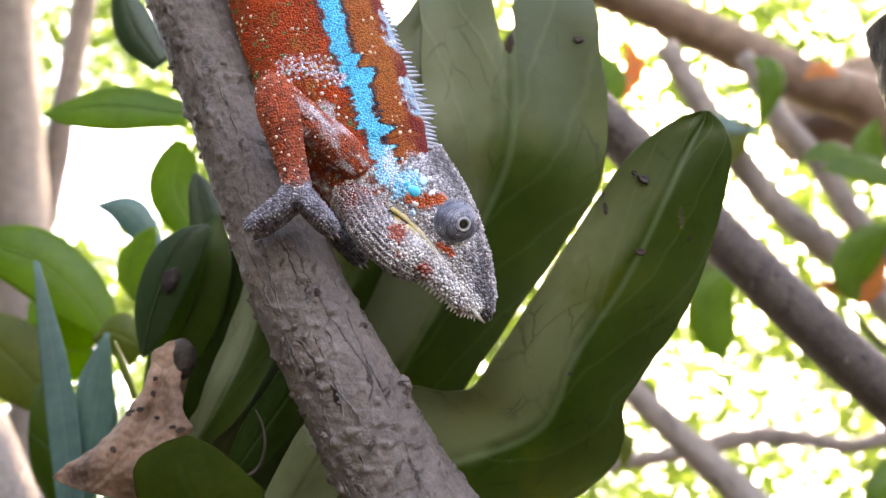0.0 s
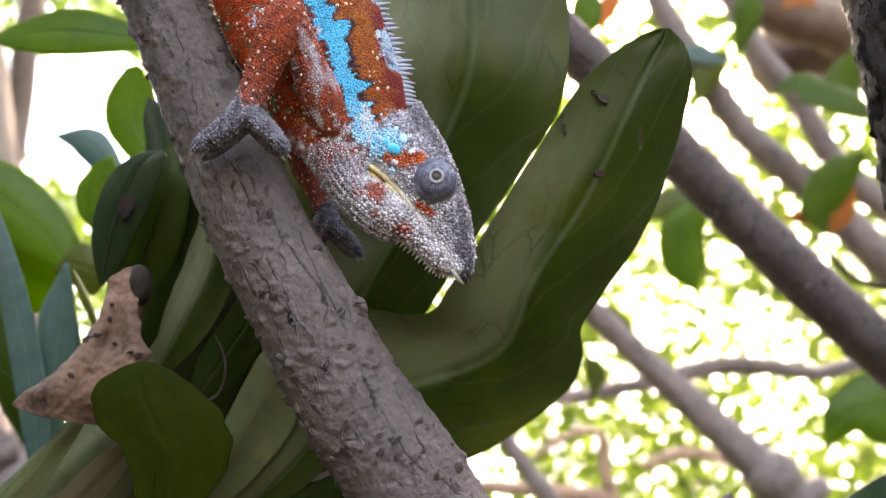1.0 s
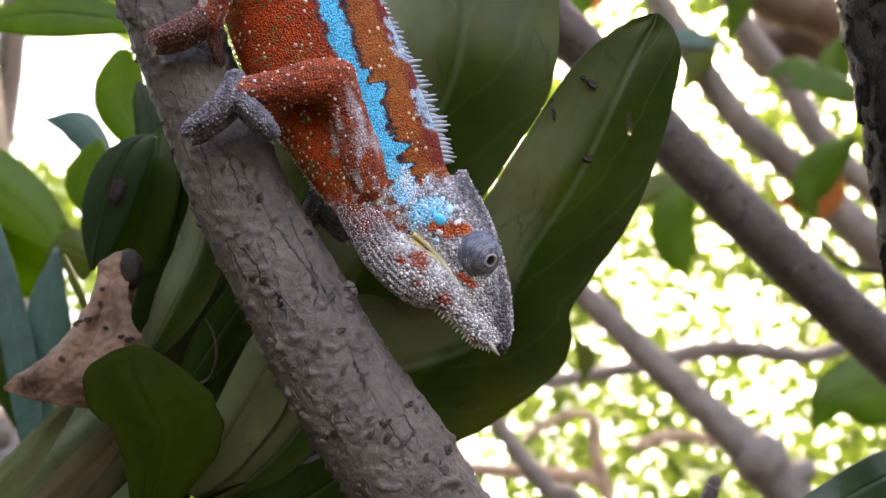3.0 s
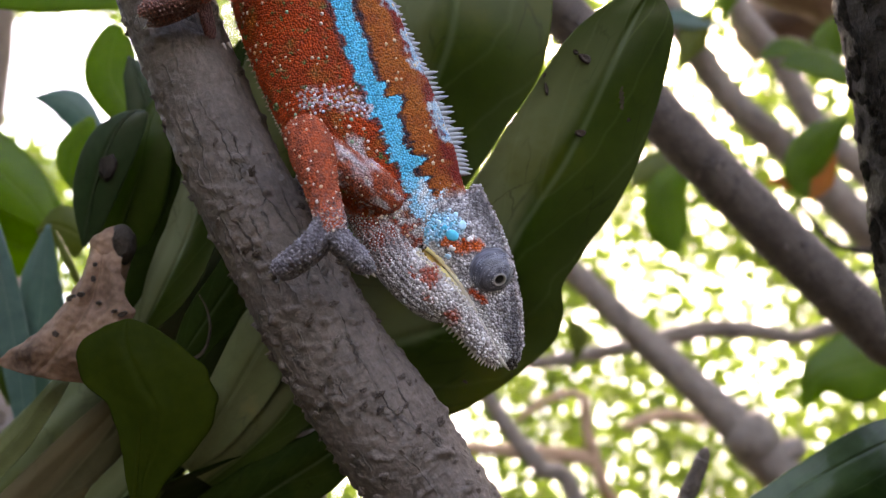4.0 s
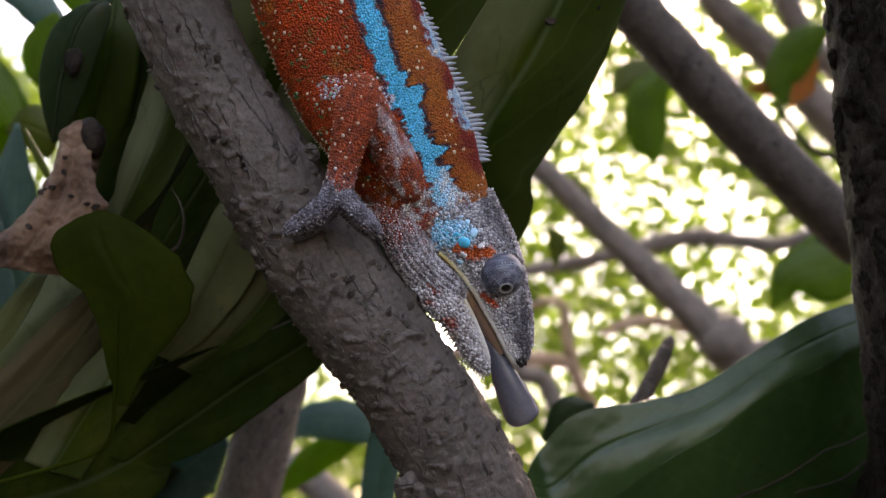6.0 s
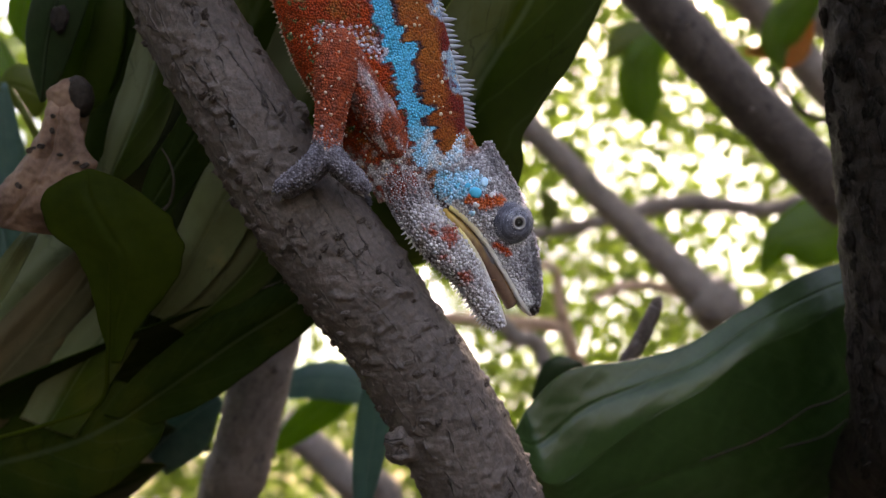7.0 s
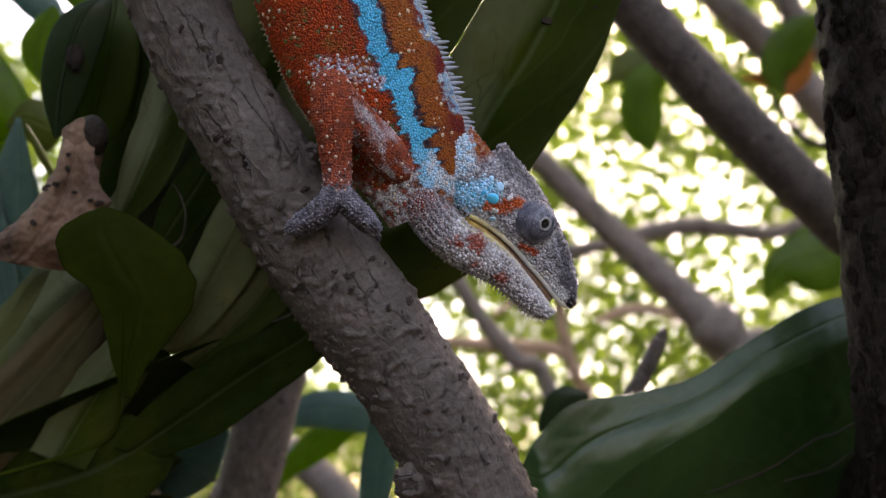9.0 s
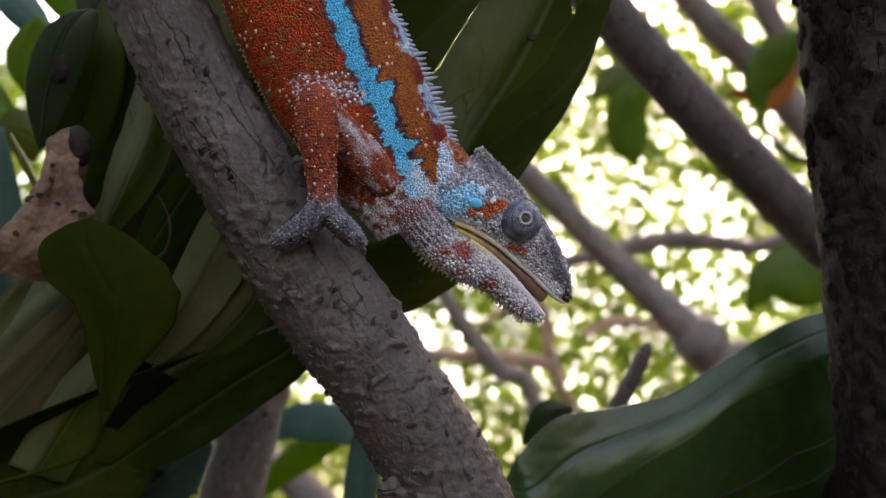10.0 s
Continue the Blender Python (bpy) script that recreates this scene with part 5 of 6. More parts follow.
def lofted(stations, n, m, tint_fn, power=2.0, lump=0.0, lump_freq=300.0, pleats=0):
    """A closed skin through stations of (upper point, lower point, half thickness), in millimetres; x across, z up."""
    rows = spline([(*a, *b, w) for a, b, w in stations], n)
    verts, faces, tint, info = [], [], [], []
    for i, (ax, az, bx, bz, w) in enumerate(rows):
        mid, arm = Vector(((ax + bx) / 2, 0, (az + bz) / 2)), Vector(((ax - bx) / 2, 0, (az - bz) / 2))
        for j in range(m):
            f = 2 * math.pi * j / m
            cs, sn = math.cos(f), math.sin(f)
            k = (abs(cs) ** power + abs(sn) ** power) ** (-1 / power)
            d = arm * (cs * k) - Vector((0, 1, 0)) * (w * sn * k)
            p = mid + d
            if lump:
                q = p * (lump_freq / 1000)
                p = p + d.normalized() * lump * (noise.noise(q) + 0.6 * noise.noise(q * 2.3))
            if pleats:
                p = p + d.normalized() * 0.28 * math.sin(pleats * (1 - cs) * math.pi) * math.sin(math.pi * min(1, i / (n - 1)))
            verts.append(p * MM)
            tint.append(tint[i * m + m - j] if sn < -1e-6 and j > m // 2 else tint_fn(i / (n - 1), f, p))
            info.append((p, d.normalized()))
    for i in range(n - 1):
        for j in range(m):
            a, b = i * m + j, i * m + (j + 1) % m
            faces.append((a, b, b + m, a + m))
    for e, rev in ((0, True), (n - 1, False)):
        ax, az, bx, bz, w = rows[e]
        verts.append(Vector(((ax + bx) / 2, 0, (az + bz) / 2)) * MM)
        tint.append(tint[e * m])
        info.append((Vector(), Vector((1, 0, 0))))
        k = len(verts) - 1
        for j in range(m):
            a, b = e * m + j, e * m + (j + 1) % m
            faces.append((b, a, k) if rev else (a, b, k))
    return verts, faces, tint, info


def mixc(a, b, f):
    f = min(1.0, max(0.0, f))
    return tuple(x + (y - x) * f for x, y in zip(a, b))


def fbm(p, s):
    return noise.noise(p * s) + 0.5 * noise.noise(p * s * 2.1) + 0.25 * noise.noise(p * s * 4.3)


def off_line(p, line):
    """Distance of (x, z) from a broken line, signed to the line's left, and how far along it."""
    best = (1e9, 0.0, 0.0)
    for k, (a, b) in enumerate(zip(line, line[1:])):
        ax, az, bx, bz = *a, *b
        dx, dz = bx - ax, bz - az
        t = min(1, max(0, ((p[0] - ax) * dx + (p[1] - az) * dz) / (dx * dx + dz * dz)))
        ex, ez = p[0] - ax - t * dx, p[1] - az - t * dz
        d = math.hypot(ex, ez)
        if d < best[0]:
            best = (d, math.copysign(d, dx * ez - dz * ex), k + t)
    return best


RED, BRICK, BROWN = (0.46, 0.055, 0.007), (0.20, 0.018, 0.005), (0.34, 0.095, 0.013)
TURQ, SKYBLUE, PALEBLUE, WHITE = (0.003, 0.47, 0.78), (0.016, 0.51, 0.82), (0.36, 0.66, 0.90), (0.66, 0.66, 0.71)
GREY, DARK, GREEN, YELLOW = (0.22, 0.22, 0.28), (0.035, 0.03, 0.036), (0.05, 0.15, 0.06), (0.66, 0.54, 0.20)

STRIPE = [(-36.0, 82.0), (-19.3, 49.1), (-11.5, 34.0), (-9.0, 26.4), (-6.4, 18.8), (-3.9, 11.2), (-1.4, 5.1), (1.9, -0.9), (4.2, -4.7), (5.2, -9.3), (6.9, -13.1), (8.6, -17.6), (9.9, -22.2), (11.3, -26.7)]
STRIPE_HALF = [3.0, 3.2, 3.5, 2.9, 3.0, 2.9, 2.4, 3.1, 3.3, 2.7, 2.7, 2.4, 2.1, 1.9]
DORSAL = [(-32.79, 87.43), (-14.5, 59.33), (-0.2, 36.9), (4.8, 27.4), (9.6, 17.9), (13.7, 8.4), (17.7, -1.1), (20.7, -9.0), (22.4, -17.3)]
CREST_BLUE = [[(-0.5, 36.5), (3.4, 28.9)], [(7.6, 21.9), (10.8, 12.5)], [(15.2, 1.9), (18.6, -6.6)], [(-16.0, 61.0), (-9.0, 50.0)]]
FLANK_WHITE = [(-19.2, 2.7), (-11.6, 2.7), (-5.6, 1.2), (-1.1, -0.3)]
SHOULDER_WHITE = [(-6.3, -9.8), (-3.8, -15.4), (1.2, -20.0), (5.3, -26.8)]
NECK_BLUE = [(11.8, -22.1), (14.8, -26.7), (18.6, -29.7)]


def body_tint(s, f, p):
    q = Vector((p.x, p.y * 0.6, p.z))
    n1, n2 = fbm(q, 0.16), fbm(q + Vector((40, 0, 9)), 0.45)
    d, side, along = off_line((p.x, p.z), STRIPE)
    back = off_line((p.x, p.z), DORSAL)[0]
    c = mixc(RED, BRICK, 0.42 + n1 * 0.9)
    if side > 0:
        c = mixc(BROWN, (0.30, 0.060, 0.010), 0.4 + n1)
        c = mixc(c, (0.17, 0.012, 0.010), (4.6 - back) * 0.45 + 1.3 * n1 - 0.1)
        for k in CREST_BLUE:
            u = off_line((p.x, p.z), k)[0]
            c = mixc(c, mixc((0.14, 0.36, 0.56), (0.42, 0.50, 0.58), 0.4 + n2), (1.9 - u + 2.0 * n2) * 1.0)
    else:
        c = mixc(c, GREEN, (n2 - 0.36) * 3.4)
        c = mixc(c, (0.40, 0.11, 0.015), (n1 - 0.1) * 1.3)
    i = min(int(along), len(STRIPE_HALF) - 2)
    rim = STRIPE_HALF[i] + (STRIPE_HALF[i + 1] - STRIPE_HALF[i]) * (along - i)
    rim += 1.1 * fbm(q, 0.36)
    finger = noise.noise(Vector((along * 3.1, 4.4 if side > 0 else 14.0, 0)))
    rim += (6.0 if side > 0 else 4.0) * max(-0.12, finger) * min(1.0, max(0.2, (along - 5.0) * 0.5))
    edge = (1.1 if side > 0 else 0.9) - abs(d - rim - 0.5) * 1.0
    c = mixc(c, (0.012, 0.012, 0.035) if side > 0 else (0.010, 0.03, 0.06), edge)
    hue = mixc(TURQ, SKYBLUE, (along - 6.2) * 0.8)
    c = mixc(c, mixc(hue, PALEBLUE, 0.22 * n2 + max(0.0, along - 10.5) * 0.3 + (0.35 if along < 2.3 else 0.0)), (rim - d) * 2.6)
    if side < 0 and d > rim - 1.0:
        white = off_line((p.x, p.z), FLANK_WHITE)[0]
        fleck = noise.noise(Vector((p.x, 0, p.z)) * 0.9)
        if fleck > -0.05:
            c = mixc(c, (0.50, 0.50, 0.64), (1.0 - white / 3.6) * 1.3 * min(1, fleck * 5 + 0.3))
        pale = off_line((p.x, p.z), SHOULDER_WHITE)[0]
        c = mixc(c, (0.50, 0.46, 0.52), (1.0 - pale / 2.9) * 1.7 + n2 * 0.9 if pale < 4.0 else 0)
    blue = off_line((p.x, p.z), NECK_BLUE)[0]
    c = mixc(c, mixc(PALEBLUE, WHITE, 0.35 + n2), (2.7 - blue + 1.5 * n2) * 0.9)
    neck = (along - 11.6) / 1.6 if side < 0 else (s - 0.90) / 0.1
    if neck > 0 and d > rim:
        c = mixc(c, mixc((0.13, 0.095, 0.10), (0.60, 0.60, 0.66), 0.40 + 0.9 * n2), neck * 0.95 + 0.9 * n2)
    return c


BODY = [((-68.38, 135.82), (-73.06, 133.95), 2.5), ((-54.64, 117.09), (-66.82, 110.85), 6.0), ((-32.79, 87.43), (-60.11, 78.06), 10.0), ((-14.5, 59.33), (-51.83, 56.20), 11.5),
        ((-0.2, 38.0), (-44.49, 40.59), 12.0), ((8.9, 19.2), (-37.9, 19.5), 11.5), ((15.0, 5.2), (-31.3, 3.3), 11.0), ((18.0, -2.7), (-26.4, -6.2), 10.4), ((20.7, -9.8), (-21.1, -13.5), 9.6),
        ((22.4, -17.3), (-15.1, -21.7), 8.4), ((24.0, -22.6), (-9.4, -28.8), 7.4), ((24.6, -27.0), (-3.7, -35.6), 6.4), ((24.2, -31.0), (0.6, -41.0), 4.5)]
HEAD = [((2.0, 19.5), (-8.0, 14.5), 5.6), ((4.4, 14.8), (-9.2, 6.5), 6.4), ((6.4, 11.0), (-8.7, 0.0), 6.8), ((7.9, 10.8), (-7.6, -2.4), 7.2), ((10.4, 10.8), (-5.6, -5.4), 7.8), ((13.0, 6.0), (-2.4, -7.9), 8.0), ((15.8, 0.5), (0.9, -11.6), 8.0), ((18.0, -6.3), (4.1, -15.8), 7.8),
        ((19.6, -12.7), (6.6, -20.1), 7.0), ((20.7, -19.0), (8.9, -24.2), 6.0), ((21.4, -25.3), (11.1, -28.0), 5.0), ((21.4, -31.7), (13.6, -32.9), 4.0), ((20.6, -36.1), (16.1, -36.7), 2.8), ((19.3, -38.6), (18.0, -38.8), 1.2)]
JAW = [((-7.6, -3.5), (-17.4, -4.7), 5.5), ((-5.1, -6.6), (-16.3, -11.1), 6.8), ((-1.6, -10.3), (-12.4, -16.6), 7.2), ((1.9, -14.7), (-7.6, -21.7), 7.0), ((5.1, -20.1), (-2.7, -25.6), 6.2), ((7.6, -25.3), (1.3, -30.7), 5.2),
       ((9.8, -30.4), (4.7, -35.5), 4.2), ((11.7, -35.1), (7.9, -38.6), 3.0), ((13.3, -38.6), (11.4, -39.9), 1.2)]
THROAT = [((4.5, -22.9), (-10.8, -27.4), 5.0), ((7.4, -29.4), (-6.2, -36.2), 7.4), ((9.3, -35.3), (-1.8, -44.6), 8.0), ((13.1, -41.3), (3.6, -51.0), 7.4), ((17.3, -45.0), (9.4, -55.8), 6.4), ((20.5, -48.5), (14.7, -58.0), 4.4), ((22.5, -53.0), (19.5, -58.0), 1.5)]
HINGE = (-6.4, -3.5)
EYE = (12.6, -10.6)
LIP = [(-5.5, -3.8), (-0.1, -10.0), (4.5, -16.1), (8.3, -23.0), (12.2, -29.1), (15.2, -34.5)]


def head_tint(s, f, p):
    q = Vector((p.x, p.y, p.z))
    n1, n2 = fbm(q, 0.3), fbm(q + Vector((9, 9, 40)), 0.8)
    c = mixc((0.17, 0.155, 0.185), (0.60, 0.60, 0.66), 0.40 + 0.85 * n2)
    lip = off_line((p.x, p.z), LIP)[0]
    crown = off_line((p.x, p.z), [(9.0, 12.0), (16.0, -1.0), (20.0, -13.0), (21.5, -26.0), (20.5, -37.0)])[0]
    c = mixc(c, (0.075, 0.07, 0.085), (5.6 - crown) * 0.24 + 0.7 * n1 + (0.25 if p.z < -28 else 0.0))
    c = mixc(c, WHITE, (3.4 - lip) * 0.5 + 0.4 * n2)
    cheek = off_line((p.x, p.z), [(-8.5, 2.3), (-3.9, 1.0), (0.5, 1.0)])[0]
    c = mixc(c, mixc(SKYBLUE, PALEBLUE, 0.7 + n2), (4.8 - cheek + 2.6 * n2) * 0.7)
    band = off_line((p.x, p.z), [(0.7, -3.1), (4.5, -4.6), (9.0, -4.2)])[0]
    c = mixc(c, mixc((0.60, 0.10, 0.012), BRICK, 0.25 + 0.6 * n1), (2.0 - band + n2 * 0.8) * 1.6)
    under = off_line((p.x, p.z), [(7.3, -16.5), (10.6, -19.3)])[0]
    c = mixc(c, RED, (1.3 - under + 0.5 * n2) * 1.6)
    c = mixc(c, (0.02, 0.014, 0.014), (2.5 - math.hypot(p.x - 18.8, p.z + 37.2)) * 1.2)
    nape = mixc(mixc(PALEBLUE, WHITE, 0.4 + n2), mixc(BROWN, BRICK, 0.3 + n1), (p.x + 0.5 + 2.0 * n2) * 0.5)
    c = mixc(c, nape, (p.z - 7.5 - 0.35 * p.x) * 0.35)
    if math.cos(f) < -0.86 and p.z < 0:
        c = mixc((0.50, 0.30, 0.10), (0.10, 0.05, 0.05), abs(p.y) < 4.5)
    return c


def jaw_tint(s, f, p):
    q = Vector((p.x, p.y, p.z))
    n1, n2 = fbm(q, 0.28), fbm(q + Vector((5, 1, 20)), 0.8)
    c = mixc((0.22, 0.19, 0.205), (0.64, 0.63, 0.68), 0.44 + 0.8 * n2)
    for x, z, r in ((-4.7, -12.3, 3.4), (-0.3, -24.5, 2.6), (-10.5, -11.0, 2.0), (-7.0, -18.5, 1.6)):
        c = mixc(c, (0.30, 0.045, 0.02), (r - math.hypot(p.x - x, p.z - z) + 2.2 * n2) * 0.8)
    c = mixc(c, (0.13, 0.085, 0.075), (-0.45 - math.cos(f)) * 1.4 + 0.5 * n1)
    c = mixc(c, (0.16, 0.15, 0.17), (s - 0.80) * 3)
    if math.cos(f) > 0.86:
        c = mixc((0.45, 0.29, 0.10), (0.05, 0.03, 0.03), abs(p.y) < 4.5)
    elif math.cos(f) > 0.66:
        c = mixc(c, mixc(YELLOW, WHITE, 0.3 + s), 0.7)
    return c


def throat_tint(s, f, p):
    n2 = fbm(Vector((p.x, p.y, p.z)), 0.7)
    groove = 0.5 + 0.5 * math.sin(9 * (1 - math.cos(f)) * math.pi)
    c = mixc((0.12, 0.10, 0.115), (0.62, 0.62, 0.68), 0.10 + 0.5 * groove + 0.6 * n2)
    ragged = fbm(Vector((p.x, p.y, p.z)), 0.22)
    return mixc(c, mixc((0.36, 0.06, 0.02), BRICK, 0.5 + n2), 1.2 - s * 3.6 + 1.0 * n2 + 0.5 * ragged)


def leg_tint(pale):
    def fn(s, f, p):
        n2 = fbm(Vector((p.x, p.y, p.z)), 0.5)
        c = mixc((0.40, 0.072, 0.026), (0.21, 0.045, 0.026), 0.5 + n2)
        if not pale:
            c = mixc(c, (0.46, 0.42, 0.48), (fbm(Vector((p.x, p.y, p.z * 0.5)), 0.25) - 0.02) * 3.5 * (1.1 - s))
        return mixc(c, mixc((0.26, 0.25, 0.29), DARK, 0.45 + 1.2 * n2), (s - 0.68) * 5 + n2 * 0.8 if pale else 0)
    return fn


def foot_tint(s, f, p):
    n2 = fbm(Vector((p.x, p.y, p.z)), 0.6)
    return mixc((0.20, 0.195, 0.245), (0.05, 0.042, 0.055), 0.40 + 1.1 * n2)


def granules(name, info, tint_fn, parent, size, gap, seed, keep, label):
    """Small raised scales packed over a skin, in one mesh; tint_fn(p, rng) gives a colour or None, size the smallest and largest radius."""
    rng = random.Random(seed)
    verts, faces, tint, cells = [], [], [], {}
    spots = [k for k in info if k[1].y < 0.3]
    rng.shuffle(spots)
    cell = 2 * size[1] * gap
    for p, d in spots:
        if not keep(p, rng):
            continue
        r = rng.uniform(*size)
        a = d.cross(Vector((0.3, 0.2, 1))).normalized()
        b = d.cross(a)
        p = p + (a * rng.uniform(-0.5, 0.5) + b * rng.uniform(-0.5, 0.5)) * min(r, 0.45)
        key = (int(p.x // cell), int(p.y // cell), int(p.z // cell))
        near = (o for i in (-1, 0, 1) for j in (-1, 0, 1) for k in (-1, 0, 1) for o in cells.get((key[0] + i, key[1] + j, key[2] + k), ()))
        if any((p - o).length < gap * (r + r2) for o, r2 in near):
            continue
        c = tint_fn(p, rng)
        if c is None:
            continue
        cells.setdefault(key, []).append((p, r))
        k = len(verts)
        for h, rr in ((-0.25, 1.0), (0.42, 0.76)):
            for j in range(6):
                t = 2 * math.pi * j / 6
                verts.append((p + (a * math.cos(t) + b * math.sin(t)) * rr * r + d * h * r) * MM)
        verts.append((p + d * 0.78 * r) * MM)
        tint += [c] * 13
        for j in range(6):
            j2 = (j + 1) % 6
            faces += [(k + j, k + j2, k + 6 + j2, k + 6 + j), (k + 6 + j, k + 6 + j2, k + 12)]
    return tagged(mesh_object(name, verts, faces, BEAD, parent, label, tint), kind="stuff")


def shade(c, rng, low=0.82, high=1.2):
    k = rng.uniform(low, high)
    return tuple(v * k for v in c)


CONES = {}


def cones(name, rows, parent, label, tint):
    """Pointed scales, each a part: rows of base point, tip point, base radius (millimetres)."""
    if tint not in CONES:
        verts, faces = [], []
        for r, z in ((1.0, 0.0), (0.82, 0.35), (0.45, 0.75), (0.12, 1.0)):
            for j in range(8):
                t = 2 * math.pi * j / 8
                verts.append((r * math.cos(t), r * math.sin(t), z))
        for i in range(3):
            for j in range(8):
                p, q = i * 8 + j, i * 8 + (j + 1) % 8
                faces.append((p, q, q + 8, p + 8))
        faces.append(tuple(range(24, 32)))
        me = bpy.data.meshes.new(name)
        me.from_pydata(verts, [], faces)
        me.materials.append(BEAD)
        me.shade_smooth()
        at = me.color_attributes.new("tint", 'FLOAT_COLOR', 'POINT')
        at.data.foreach_set("color", np.tile(np.array((*tint, 1), np.float32), 32))
        CONES[tint] = me
    for o, tip, r in rows:
        o, tip = Vector(o) * MM, Vector(tip) * MM
        ob = new(name, CONES[tint])
        ob.parent = parent
        ob.matrix_basis = Matrix.LocRotScale(o, (tip - o).to_track_quat("Z", "Y"), (r * MM, r * MM, (tip - o).length))


chameleon = thing("chameleon", (0, YC, 0), "red panther chameleon with turquoise stripe climbing head down a branch", "chameleon")


def cham_part(name, stations, n, m, tint, mat, parent, label="", **kw):
    v, f, t, info = lofted(stations, n, m, tint, **kw)
    return mesh_object(name, v, f, mat, parent, label, t), info


body, body_info = cham_part("body", BODY, 400, 200, body_tint, SKIN, chameleon, "brick red scaly flank with a turquoise stripe", power=2.2, lump=0.12, lump_freq=500)
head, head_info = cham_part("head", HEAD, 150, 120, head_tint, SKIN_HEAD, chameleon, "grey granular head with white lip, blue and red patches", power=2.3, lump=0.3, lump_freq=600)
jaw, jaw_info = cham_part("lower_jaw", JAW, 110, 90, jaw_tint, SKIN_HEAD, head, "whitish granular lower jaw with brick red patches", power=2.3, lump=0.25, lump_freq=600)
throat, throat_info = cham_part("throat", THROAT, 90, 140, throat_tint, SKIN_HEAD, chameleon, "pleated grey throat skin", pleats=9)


def eye_part():
    n, m = 40, 48
    verts, faces, tint = [], [], []
    R = 6.2
    for i in range(n + 1):
        th = math.pi * 0.62 * i / n
        for j in range(m):
            f = 2 * math.pi * j / m
            r = R + 0.05 * math.sin(i * 2.2) * (i > 6)
            if i <= 4:
                r -= 0.45
            elif i <= 6:
                r += 0.22
            verts.append(Vector((r * math.sin(th) * math.cos(f), -r * math.cos(th), r * math.sin(th) * math.sin(f))) * MM)
            n2 = noise.noise(Vector((i * 0.25, math.cos(f) * 2, math.sin(f) * 2)))
            c = (0.004, 0.004, 0.004) if i <= 4 else ((0.26, 0.25, 0.26) if i <= 6 else mixc((0.05, 0.054, 0.078), (0.16, 0.17, 0.23), 0.35 + n2 * 0.9 + 0.2 * math.sin(i * 2.2)))
            tint.append(c)
    for i in range(n):
        for j in range(m):
            a, b = i * m + j, i * m + (j + 1) % m
            faces.append((a, b, b + m, a + m))
    verts.append(Vector((0, -(R - 0.3), 0)) * MM)
    tint.append((0.004, 0.004, 0.004))
    for j in range(m):
        faces.append((j, (j + 1) % m, len(verts) - 1))
    ob = mesh_object("eye", verts, [tuple(reversed(q)) for q in faces], tint_material("eye_lid", 0.35), head, "grey conical eye turret with a black pupil", tint)
    info = []
    for ring in range(9):
        th = radians(19 + ring * 6.5)
        count = int(2 * math.pi * math.sin(th) * R / 0.62)
        for k in range(count):
            f = 2 * math.pi * (k + 0.5 * (ring % 2)) / count
            d = Vector((math.sin(th) * math.cos(f), -math.cos(th), math.sin(th) * math.sin(f)))
            info.append((d * R, d))
    granules("scale_cover", info, lambda p, r: shade(mixc((0.06, 0.064, 0.09), (0.40, 0.41, 0.46), 0.1 + 1.3 * noise.noise(p * 0.35)), r), ob, (0.17, 0.24), 0.8, 77, lambda p, r: r.random() < 0.6, "rings of fine pale granules")
    return ob


eye = eye_part()


def body_dot(p, rng):
    d, side, along = off_line((p.x, p.z), STRIPE)
    if d < 4.6:
        return None
    if side > 0:
        return (0.55, 0.42, 0.30) if rng.random() < 0.25 else None
    return rng.choice(((0.54, 0.42, 0.36), (0.58, 0.50, 0.47), (0.52, 0.38, 0.30), (0.50, 0.30, 0.20), (0.22, 0.34, 0.26)))


granules("scale_cover", body_info, lambda p, r: shade(body_tint(0.5 if p.z > -25 else 0.95, 1.5, p), r), body, (0.27, 0.37), 0.92, 2, lambda p, r: p.z < 72, "fine packed body scales")
granules("scale_cover", body_info, body_dot, body, (0.30, 0.70), 1.25, 3, lambda p, r: p.z < 72 and fbm(Vector((p.x, 0, p.z)), 0.17) > r.uniform(-0.1, 5.0), "pale raised scales")
granules("scale_cover", body_info, lambda p, r: shade((0.56, 0.56, 0.68), r), body, (0.34, 0.6), 1.0, 13, lambda p, r: off_line((p.x, p.z), FLANK_WHITE)[0] < r.uniform(-3, 4.5) and noise.noise(Vector((p.x, 0, p.z)) * 0.5) > r.uniform(-0.1, 0.6) and off_line((p.x, p.z), STRIPE)[0] > 3.6, "pale raised scales")
granules("scale_cover", head_info, lambda p, r: shade(mixc(head_tint(0.5, 1.2, p), WHITE, r.choice((0.0, 0.0, 0.05, 0.2))), r, 0.75, 1.2), head, (0.26, 0.56), 0.92, 4, lambda p, r: (p.x - EYE[0]) ** 2 + (p.z - EYE[1]) ** 2 > 34, "pale raised scales")
granules("scale_cover", jaw_info, lambda p, r: shade(mixc(jaw_tint(0.4, 2.0, p), WHITE, r.choice((0.0, 0.1, 0.2, 0.4))), r, 0.8, 1.2), jaw, (0.36, 0.74), 0.92, 5, lambda p, r: True, "pale raised scales")
granules("scale_cover", throat_info, lambda p, r: shade(throat_tint(0.7, math.acos(max(-1, min(1, r.uniform(-1, 1)))), p), r), throat, (0.24, 0.36), 1.0, 6, lambda p, r: True, "fine throat scales")


